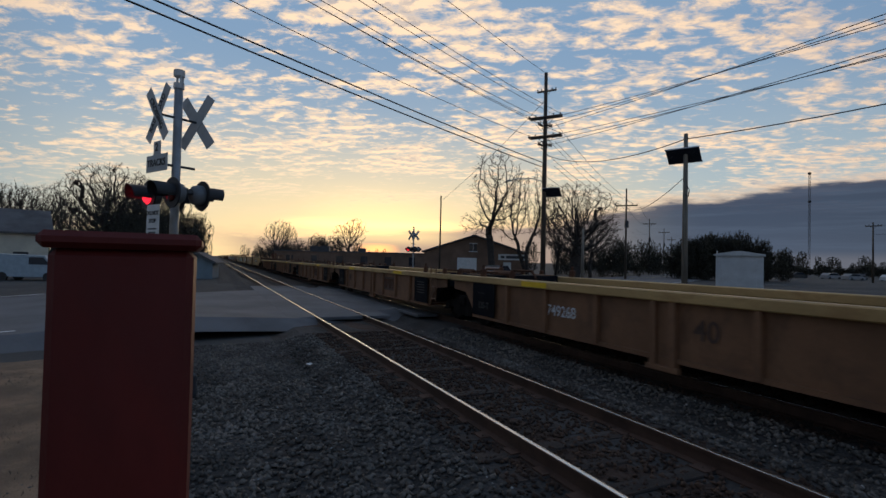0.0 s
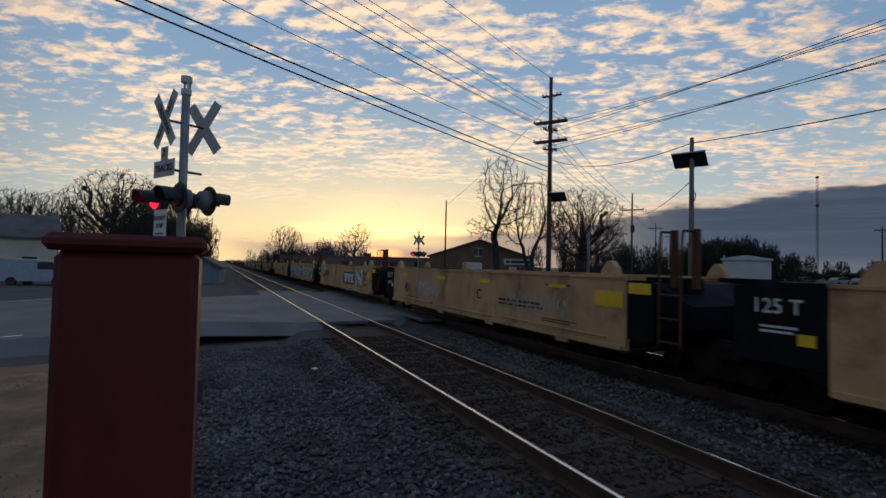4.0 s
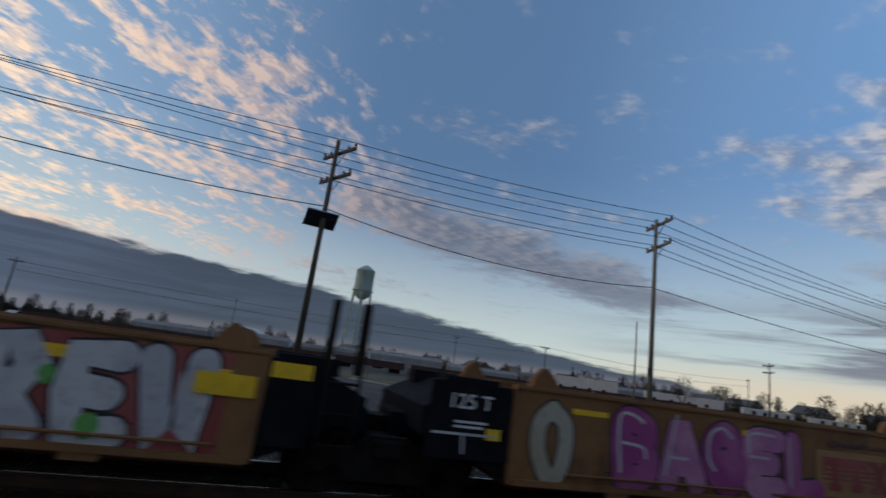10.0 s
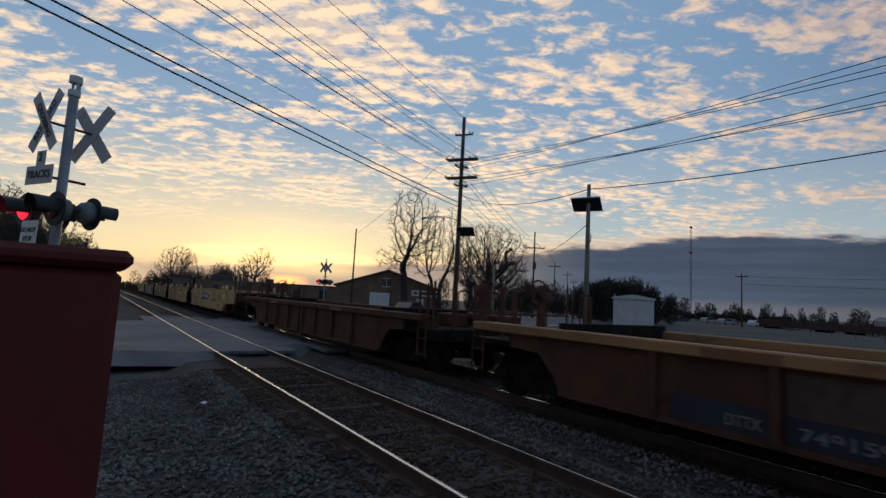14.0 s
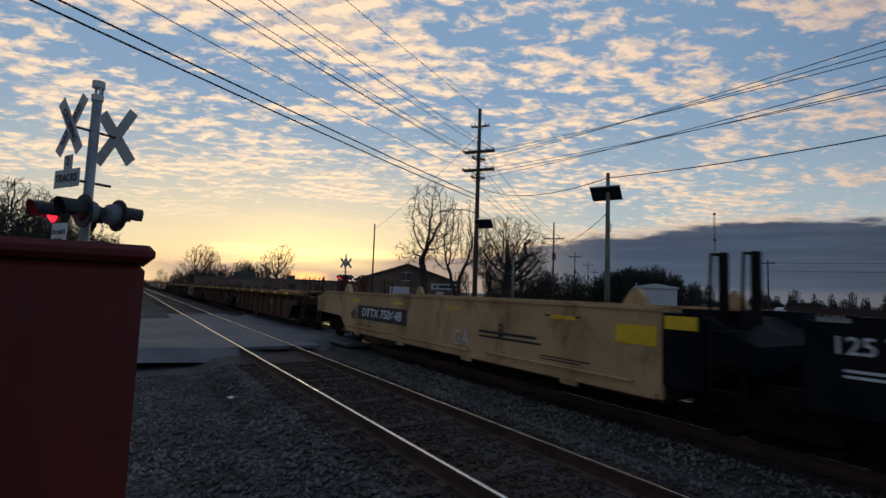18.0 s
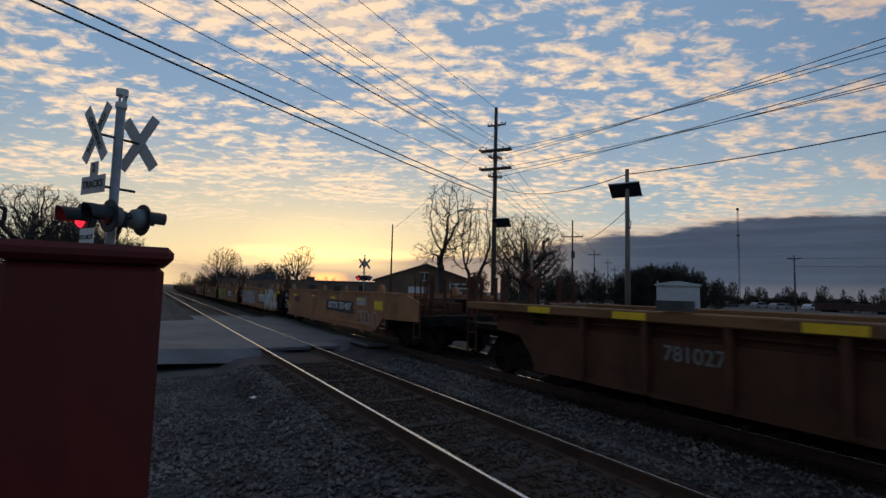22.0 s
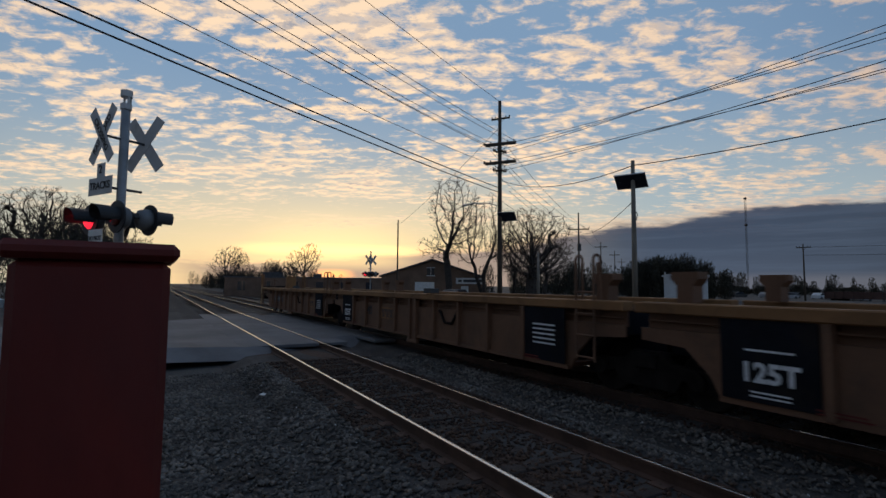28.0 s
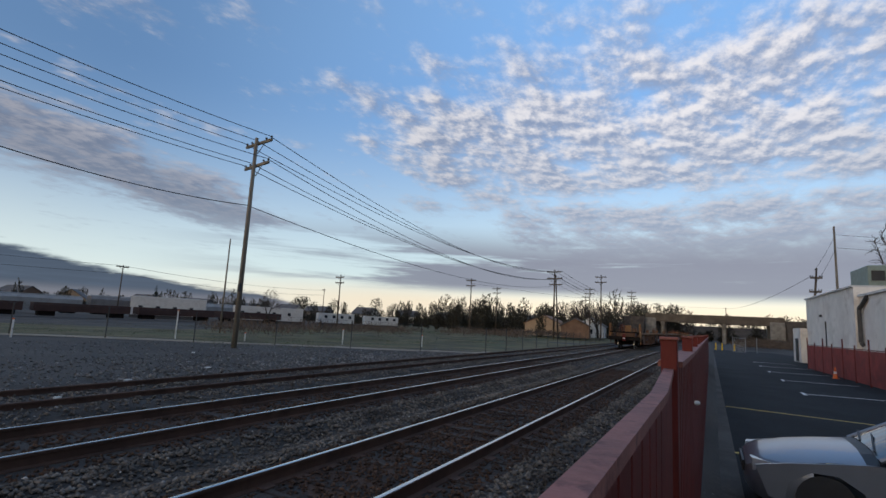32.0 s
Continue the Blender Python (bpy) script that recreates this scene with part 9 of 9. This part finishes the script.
for x_, z_ in ((-3.66, 1.12), (-3.18, 1.21), (-0.28, 1.25), (0.14, 1.16), (1.84, 1.37), (2.62, 1.30), (4.30, 1.30)):
    plate(b3, "reflector", x_ - 0.22, x_ + 0.22, z_ - 0.045, z_ + 0.045, m_reflect, y=-1.552, label="yellow reflector")
number_plate(b4, at_s(b4, -146.4), 1.04, 3.25, 0.42, m_dark_plate, W, "DTTX 750984")
part("spray_tag", text_mesh("Penta", 0.52, P_BLACK, 0.012, 0.25), None, b4, "black looping spray tag", at=(at_s(b4, -142.4), -1.510, 1.26))
lettering(b4, "LD LMT 124 000 PER UNIT", at_s(b4, -141.6), 0.94, 0.13, m_faded)
tag(b4, at_s(b4, -139.6), at_s(b4, -138.6), 0.75, 1.35, 27, P_WHITE, "white spray tag", w=0.03)
tag(b4, at_s(b4, -142.2), at_s(b4, -140.8), 0.66, 0.88, 28, m_faded, "faint brown tag", w=0.03)

# ochre car covered in paint
c0, c1, c2, c3, c4 = car_c
for k, u in enumerate(car_c):
    slab_marks(u, 40 + k, (None, -4.9, None, -4.3, -5.4)[k], None)
graffiti(c0, 1.2, 5.3, 0.50, 1.52, 4, 51, P_RED, P_BLACK, "large pinkish red spray-painted lettering", w=0.30, rim=0.03, shine=P_WHITE)
graffiti(c0, 5.4, 7.3, 1.02, 1.46, 2, 50, P_RED, P_BLACK, "pinkish red spray-painted lettering", w=0.20, rim=0.03, shine=P_WHITE)
graffiti(c0, 0.4, 2.2, 0.46, 0.9, 3, 52, P_GREEN, P_BLACK, "green spray-painted shapes under the red letters", w=0.22, y=-1.5025)
tag(c0, -5.4, -4.2, 1.05, 1.45, 57, m_faded, "faded brown spray tag", w=0.07)
tag(c0, -4.2, -3.0, 0.62, 0.80, 58, m_faded, "faded brown spray tag", w=0.04)
piece(c0, "S", -2.1, -0.9, 0.46, 1.34, P_NAVY, P_SILVER, "dark blue bubble shapes with pale outlines", w=0.36, rim=0.025, seed=4)
spots(c0, [(-1.72, 1.30, 0.13), (-1.25, 1.32, 0.13)], P_DENIM, -1.500)
piece(c0, "L", -0.72, -0.05, 0.50, 1.38, P_WHITE, P_BLACK, "white painted boot-like shape", w=0.22, rim=0.03, seed=2)
number_plate(c0, -3.14, 1.02, 2.25, 0.34, m_dark_plate, W, "DTTX  744378")
lettering(c0, "40", -4.8, 0.70, 0.5, m_faded)
plate(c0, "reflector", -5.75, -5.2, 1.02, 1.32, m_reflect, label="yellow reflector patch")
plate(c1, "paint_field", -3.0, 4.2, 0.50, 1.50, P_TEAL, y=-1.501, t=0.003, label="teal painted field")
graffiti(c1, -5.4, -3.1, 0.50, 1.5, 4, 57, P_SILVER, P_BLACK, "silver spray-painted lettering with dark edges", w=0.22, rim=0.03, y=-1.510)
graffiti(c1, -2.6, 4.0, 0.46, 1.5, 5, 53, P_NAVY, P_WHITE, "navy spray-painted lettering with white edges", w=0.30, rim=0.035)
plate(c1, "ochre_panel", -1.2, 2.0, 0.62, 1.30, m_ochre_plate, y=-1.522, label="ochre panel with a red block mark")
logo_plate(c1, 0.4, 0.98, 2.4, 0.62, m_ochre_plate, P_BRICK).location.y = -0.028
graffiti(c1, 4.4, 5.7, 0.5, 1.5, 2, 54, P_NAVY, P_SILVER, "dark bubble lettering", w=0.2, y=-1.512)
graffiti(c2, -5.9, -2.6, 0.46, 1.52, 4, 55, P_SILVER, P_BLACK, "silver bubble lettering with dark edges", w=0.30)
logo_plate(c2, -0.3, 1.05, 2.7, 0.85, m_ochre_plate, m_red_plate)
spots(c2, [(1.55, 1.22, 0.30), (1.85, 1.34, 0.24)], P_BLACK, -1.5045)
spots(c2, [(1.55, 1.22, 0.26), (1.85, 1.34, 0.20)], P_WHITE, -1.508)
spots(c2, [(1.75, 0.74, 0.32)], P_BLACK, -1.510)
spots(c2, [(1.75, 0.74, 0.28)], P_LEAF, -1.513)
for k_, (w_, a_, b_, f_) in enumerate((("X", 2.02, 3.10, P_LEAF), ("R", 2.98, 3.98, P_PEACH), ("S", 3.86, 4.72, P_LEAF), ("U", 4.62, 5.72, P_PEACH))):
    piece(c2, w_, a_, b_, 0.46, 1.54, f_, P_BLACK, "white, peach and lime bubble letter with black outline", w=0.33, rim=0.04, seed=11 + k_, gleam=P_WHITE, over=1.0, y=-1.5065 - 0.0004 * k_)
    piece(c2, w_, a_ + 0.05, b_ - 0.05, 1.02, 1.52, P_WHITE, P_WHITE, "white sprayed upper half of a letter", w=0.10, rim=0.0, seed=11 + k_, over=1.0, y=-1.5190) if w_ in "XU" else None
piece(c3, "BAGEL", -4.5, -0.6, 0.46, 1.52, P_MAGENTA, P_BLACK, "magenta and pink bubble letters with dark edges", w=0.34, rim=0.03, seed=12, gleam=P_WHITE, fill2=P_PINK, over=1.1)
piece(c3, "O", -5.75, -5.15, 0.46, 1.5, P_BEIGE, P_BLACK, "beige painted figure with a black outline", w=0.22, rim=0.03, seed=13)
tag(c3, -0.45, 1.1, 1.34, 1.46, 14, P_BLACK, "thin black scrawl", w=0.02)
logo_plate(c3, 0.15, 0.95, 1.7, 0.70, m_ochre_plate, P_BRICK)
piece(c3, "PENO", 1.1, 5.3, 0.46, 1.50, P_BLUE, P_NAVY, "light blue spray-painted letters with dark shade", w=0.28, rim=0.03, seed=15, shade=P_NAVY, gleam=P_WHITE, over=1.15)
plate(c4, "paint_field", -4.2, 5.9, 0.46, 1.58, P_BRICK, y=-1.501, t=0.003, label="dark red painted field")
for w_, a_, b_, n_ in (("THE", -4.85, -1.9, 31), ("VRS", -1.42, 2.06, 32), ("CREW", 2.36, 5.56, 33)):
    piece(c4, w_, a_, b_, 0.44, 1.60, P_WHITE, P_BLACK, "big white block letters with dark edges", w=0.33, rim=0.035, seed=n_, soft=False, over=1.0)
spots(c4, [(-4.7 + k * 0.93 + 0.25 * math.sin(k * 2.3), 0.62 + 0.78 * ((k * 7) % 5) / 5 + 0.07 * q, 0.05 + 0.035 * ((k + q) % 3)) for k in range(11) for q in range(2)], P_GREEN, -1.536, "green sprayed spots")
plate(c4, "ochre_edge", 5.66, 6.03, 0.46, 1.60, m_ochre, y=-1.512, label="bare ochre edge of the side")
plate(c4, "reflector", 5.30, 5.95, 1.12, 1.36, m_reflect, y=-1.540, label="yellow reflector patch")
piece(c3, "T", -7.1, -6.3, 0.72, 0.98, P_WHITE, P_WHITE, "small white scrawl on the black panel", w=0.03, rim=0.001, seed=5, y=-1.474)

plate(car_d[4], "number_field", -4.2, -3.02, 0.42, 0.74, m_dark_plate, y=-1.453, t=0.003, label="dark blue patch behind the number")
plate(car_d[4], "number_field", -2.88, -1.55, 0.42, 0.74, m_dark_plate, y=-1.453, t=0.003, label="dark blue patch behind the number")
fitted_text(car_d[4], "DTTX", -3.52, -3.12, 0.55, 0.19, m_dim_letter, -1.460, "lettering", "dim stencilled car letters")
fitted_text(car_d[4], "749159", -2.74, -1.95, 0.55, 0.19, m_dim_letter, -1.460, "lettering", "dim stencilled car number")

mach = part("deck_frame", M().bev(4.75, 7.25, -0.9, 0.4, 1.60, 1.72, 0.02).bev(4.75, 5.10, -0.9, 0.4, 1.72, 2.20, 0.04).bev(6.45, 6.62, -0.9, 0.4, 1.72, 2.10, 0.02).bev(6.95, 7.25, -0.9, 0.4, 1.72, 2.12, 0.04).bev(5.10, 6.98, -0.9, 0.4, 1.98, 2.22, 0.03), m_sill_yellow, c2, "yellow steel frame over the joint")
part("frame_drum", M().rod((5.1, -0.5, 1.84), (6.5, -0.5, 1.84), 0.10, n=12), m_ochre, mach)
for x_, q_ in ((4.72, -1), (7.28, 1)):
    part("guide_cone", M().lathe([(0.17, 0.0), (0.15, 0.10), (0.08, 0.22), (0.0, 0.26)], n=12).moved(pose(x_, -0.75, 1.80, 0, 90 * q_, 0)), m_ochre, mach)

# second tan car
h0, h1, h2, h3, h4 = car_h
for k, u in enumerate(car_h):
    slab_marks(u, 60 + k, (-4.9, None, -4.8, None, -4.8)[k], (None, None, ("D", -3.2), None, ("B", 2.6))[k])
number_plate(h0, -0.4, 1.12, 2.6, 0.36, m_dark_plate, W, "DTTX 750648")
graffiti(h1, -4.4, -0.6, 0.5, 1.5, 3, 61, m_tan, P_BLACK, "black outlined spray-painted lettering", w=0.30, rim=0.08)
logo_plate(h1, 2.4, 1.08, 1.8, 0.56, m_dark_plate, W)
logo_plate(h2, at_s(h2, -372.5), 1.02, 2.3, 0.66, m_dark_plate, W)
piece(h3, "MTN", -3.95, -0.75, 0.50, 1.52, P_DENIM, P_WHITE, "denim blue spray-painted letters with white edges", w=0.24, rim=0.035, seed=21, soft=False)
logo_plate(h3, 0.43, 1.05, 2.1, 0.66, m_dark_plate, W)
piece(h3, "FATS", 1.55, 4.0, 0.44, 1.55, P_SILVER, P_WHITE, "pale spray-painted letters with brick red shade", w=0.26, rim=0.03, seed=22, soft=False, shade=P_BRICK)
graffiti(h3, 4.05, 5.7, 0.46, 1.45, 2, 63, P_BRICK, P_WHITE, "brick red painted lettering with white edges", w=0.28, rim=0.035)
plate(h3, "paint_field", 1.35, 5.85, 0.60, 1.42, P_NAVY, y=-1.501, t=0.003, label="dark blue painted field")
number_plate(h4, at_s(h4, -405.5), 1.06, 3.2, 0.42, m_dark_plate, W, "DTTX 750648")

# rusty ribbed car with reflectors
for k, u in enumerate(car_e):
    if k:
        lettering(u, "40", 1.6, 0.88, 0.40, m_faded, y=-1.462)
    m = M()
    for s in (-1, 1):
        m.pipe([(2.9 + s * 0.7, -1.47, 1.3), (2.9 + s * 0.15, -1.47, 0.9), (2.9 + s * 0.1, -1.47, 0.7)], 0.03)
    if k in (1, 3):
        part("stain_strap", m, m_truck, u, "dark curved strap on the side")
    for s in (-1, 1):
        plate(u, "hatch", s * 3.2 - 0.22, s * 3.2 + 0.22, 1.58, 1.72, m_darkgrey, y=-1.34, t=0.25)
lettering(car_e[0], "781027", at_s(car_e[0], -418.1), 1.0, 0.31, m_concrete, y=-1.462, label="pale stencilled car number")
lettering(car_e[4], "781027", -2.95, 0.98, 0.30, m_concrete, y=-1.462, label="pale stencilled car number")
graffiti(car_e[2], -5.0, 0.6, 0.5, 1.38, 5, 71, P_BEIGE, P_BLACK, "beige spray-painted lettering with dark edges", w=0.24, y=-1.525, shine=P_WHITE)
tag(car_e[3], 5.2, 5.75, 0.65, 1.1, 72, P_SILVER, "pale scribbles on the black panel", w=0.018, y=-1.535)

# brown-orange car
f0, f1, f2, f3, f4 = car_f
for k, u in enumerate(car_f):
    slab_marks(u, 80 + k, (None, -4.9, None, -4.9, -4.8)[k], (None, None, None, ("E", -1.0), None)[k])
number_plate(f0, at_s(f0, -498.0), 1.12, 3.1, 0.42, m_dark_plate, W, "DTTX 751407")
bubble(f0, at_s(f0, -496.0), at_s(f0, -494.3), 0.55, 1.08, 5, 81, P_SILVER, "pale looping spray tag", w=0.03)
plate(f0, "white_frame", 3.7, 4.6, 1.22, 1.48, P_SILVER, label="pale stencilled frame")
tag(f1, 4.6, 6.4, 0.6, 1.0, 82, P_WHITE, "white spray tag", w=0.05)
piece(f1, "KASEN", -5.45, -0.7, 0.50, 1.50, P_SILVER, P_BLACK, "silver spray-painted bubble letters", w=0.30, rim=0.03, seed=41)
lettering(f1, "22", -0.15, 1.32, 0.42, P_SILVER)
logo_plate(f1, 1.72, 1.05, 2.4, 0.66, m_dark_plate, W)
graffiti(f1, 2.95, 6.0, 0.46, 1.55, 3, 84, P_WHITE, P_BLACK, "white bubble lettering with dark edges", w=0.46, rim=0.035, wild=0.06)
spots(f1, [(3.2, 1.30, 0.16), (5.75, 1.05, 0.18), (5.85, 1.3, 0.2)], m_reflect, -1.532, "yellow sprayed spots")
part("spray_tag", text_mesh("GA", 0.45, P_WHITE, -0.004), None, h4, "white scrawled spray tag", at=(at_s(h4, -401.4), -1.512, 0.78))
plate(f2, "paint_field", -5.95, -0.85, 0.48, 1.56, P_BLACK, y=-1.501, t=0.003, label="black painted field behind the letters")
piece(f2, "BENTO", -5.95, -0.85, 0.46, 1.57, P_YELLOW, P_BLACK, "yellow-green spray-painted letters on black", w=0.34, rim=0.035, seed=42, over=1.12)
m_ = M()
stroke(m_, [(-0.72, 1.58), (-0.82, 1.2), (-0.55, 0.95), (-0.85, 0.50)], 0.05, -1.512)
part("spray_stroke", m_, P_WHITE, f2, "white painted edge of the lettering")
tag(f2, -4.4, -1.2, 0.52, 0.72, 86, P_WHITE, "small white scrawl", w=0.025, y=-1.530)
logo_plate(f2, 1.94, 1.06, 2.3, 0.66, m_dark_plate, W)
bubble(f2, 2.9, 3.9, 0.92, 1.22, 4, 87, P_SILVER, "pale bubbly spray tag", w=0.035)
bubble(f2, 3.0, 3.85, 0.66, 0.94, 3, 88, P_SILVER, "pale bubbly spray tag", w=0.035)
tag(f2, 3.85, 5.0, 1.08, 1.42, 88, P_BLACK, "black spray tag", w=0.07)
logo_plate(f3, at_s(f3, -546.3), 1.05, 2.3, 0.64, m_dark_plate, W)
tag(f3, -4.72, -3.8, 0.95, 1.40, 93, P_BLACK, "black spray tag", w=0.06)
tag(f0, -4.78, -3.75, 1.0, 1.42, 94, P_BLACK, "black spray tag", w=0.07)
bubble(f0, -6.5, -5.6, 0.70, 0.92, 4, 95, P_WHITE, "white looping tag on the black panel", w=0.025, y=-1.52)
tag(f3, 2.2, 3.9, 0.95, 1.45, 89, P_BLACK, "black spray tag", w=0.05)
tag(f3, 4.6, 5.8, 0.75, 1.3, 90, P_BLACK, "black spray tag", w=0.05)
number_plate(f4, at_s(f4, -561.2), 1.08, 3.1, 0.42, m_dark_plate, W, "DTTX 751407")
tag(f4, 2.2, 4.4, 0.7, 1.4, 91, m_faded, "dark faded spray tag", w=0.06)
tag(f4, 5.0, 5.9, 0.8, 1.4, 92, P_BLACK, "black spray tag", w=0.04)

# last car
for k, u in enumerate(car_g):
    lettering(u, "40", (-3.6, -3.4, -3.5, -3.4, 2.4)[k], 0.92, 0.44, K, y=-1.462)
    logo_plate(u, (-1.9, -1.9, -1.9, -1.9, 4.2)[k], 0.9, 1.0, 0.36, m_ochre, m_faded).location.y = 0.045
    m = M()
    m.pipe([(1.5, -1.48, 1.15), (1.75, -1.48, 0.85), (2.1, -1.48, 0.85), (2.35, -1.48, 1.15)], 0.035)
    part("chain_loop", m, m_truck, u, "dark hanging strap")
    for x in (-5.0, 4.9):
        bars(u, "red_writing", [(x, x + 0.5, 0.42, 0.44), (x, x + 0.45, 0.46, 0.48)], m_red_fence, -1.53, "small red bars of writing")
    plate(u, "hatch", 0.8, 1.2, 1.58, 1.70, m_darkgrey, y=-1.34, t=0.25)
number_plate(car_g[4], at_s(car_g[4], -641.2), 0.92, 2.3, 0.30, m_dark_plate, m_concrete, "DTTX 781407", y=-1.456)
# rear of the last car: end device, tall posts, a box and polished wheel treads
last = car_g[4]
dev = part("end_device", M().bev(-9.60, -9.40, -0.14, 0.14, 0.72, 1.42, 0.03), m_red_fence, last, "red end-of-train device")
part("device_stripe", M().box(-9.612, -9.60, -0.10, 0.10, 0.95, 1.05), W, dev)
for y in (-1.42, 1.42):
    for x in (-9.15, -8.6):
        part("corner_post", M().bev(x - 0.06, x + 0.06, y - 0.05, y + 0.05, 1.05, 2.45, 0.01), m_ochre, last, "tall ochre corner post")
part("gear_box", M().bev(-6.9, -6.45, -0.3, 0.3, 1.5, 2.30, 0.02), m_ochre, last, "tall ochre steel box")
part("platform_box", M().bev(-8.5, -7.2, -0.9, 0.9, 1.09, 1.55, 0.04), m_umber, last, "rusty end platform housing")
# sill, cross rail and deck take the dark truck colour for the rear's dim backlight
part("end_sill", M().bev(-9.38, -9.12, -1.46, 1.46, 0.78, 1.16, 0.03), m_truck, last, "end sill of the last car, coloured dark for its backlit rear")
part("end_rail", M().bev(-9.30, -9.20, -1.40, 1.40, 1.52, 1.66, 0.02), m_truck, last, "cross rail at the rear, coloured dark as backlit")
part("end_deck", M().box(-9.12, -8.46, -1.38, 1.38, 0.98, 1.07), m_truck, last)
part("corner_ladder", ladder(M(), -9.05, -8.70, -1.47, 0.45, 1.75), m_tan, last, "tan corner ladder")
for y in (-0.755, 0.755):
    part("wheel_tread", M().lathe([(0.432, -0.05), (0.432, 0.05)], n=28).moved(pose(-7.88, y, 0.425, 90, 0, 0)), m_wheel_rim, last, "bright worn wheel tread")
    part("wheel_tread", M().lathe([(0.432, -0.05), (0.432, 0.05)], n=28).moved(pose(-6.12, y, 0.425, 90, 0, 0)), m_wheel_rim, last, "bright worn wheel tread")
part("rear_hose", M().pipe([(-9.0, 0.5, 0.8), (-9.2, 0.5, 0.6), (-9.25, 0.45, 0.35)], 0.03), m_truck, last)
# extra machinery on the couplings in the middle of the train
for u, s in ((c0, 1), (b4, -1), (c4, -1), (car_d[0], 1), (f0, 1), (car_e[4], -1)):
    part("winch_drum", M().rod((s * 6.8, -0.5, 1.36), (s * 6.8, 0.5, 1.36), 0.22, n=16).bev(s * 6.8 - 0.35, s * 6.8 + 0.35, -0.65, 0.65, 1.08, 1.22, 0.02), m_rust, u, "rusty drum on the end deck")
    for y in (-0.85, 0.85):
        part("upright", M().bev(s * 7.9 - 0.05, s * 7.9 + 0.05, y - 0.05, y + 0.05, 1.08, 2.2, 0.01), m_rust, u)


motions()
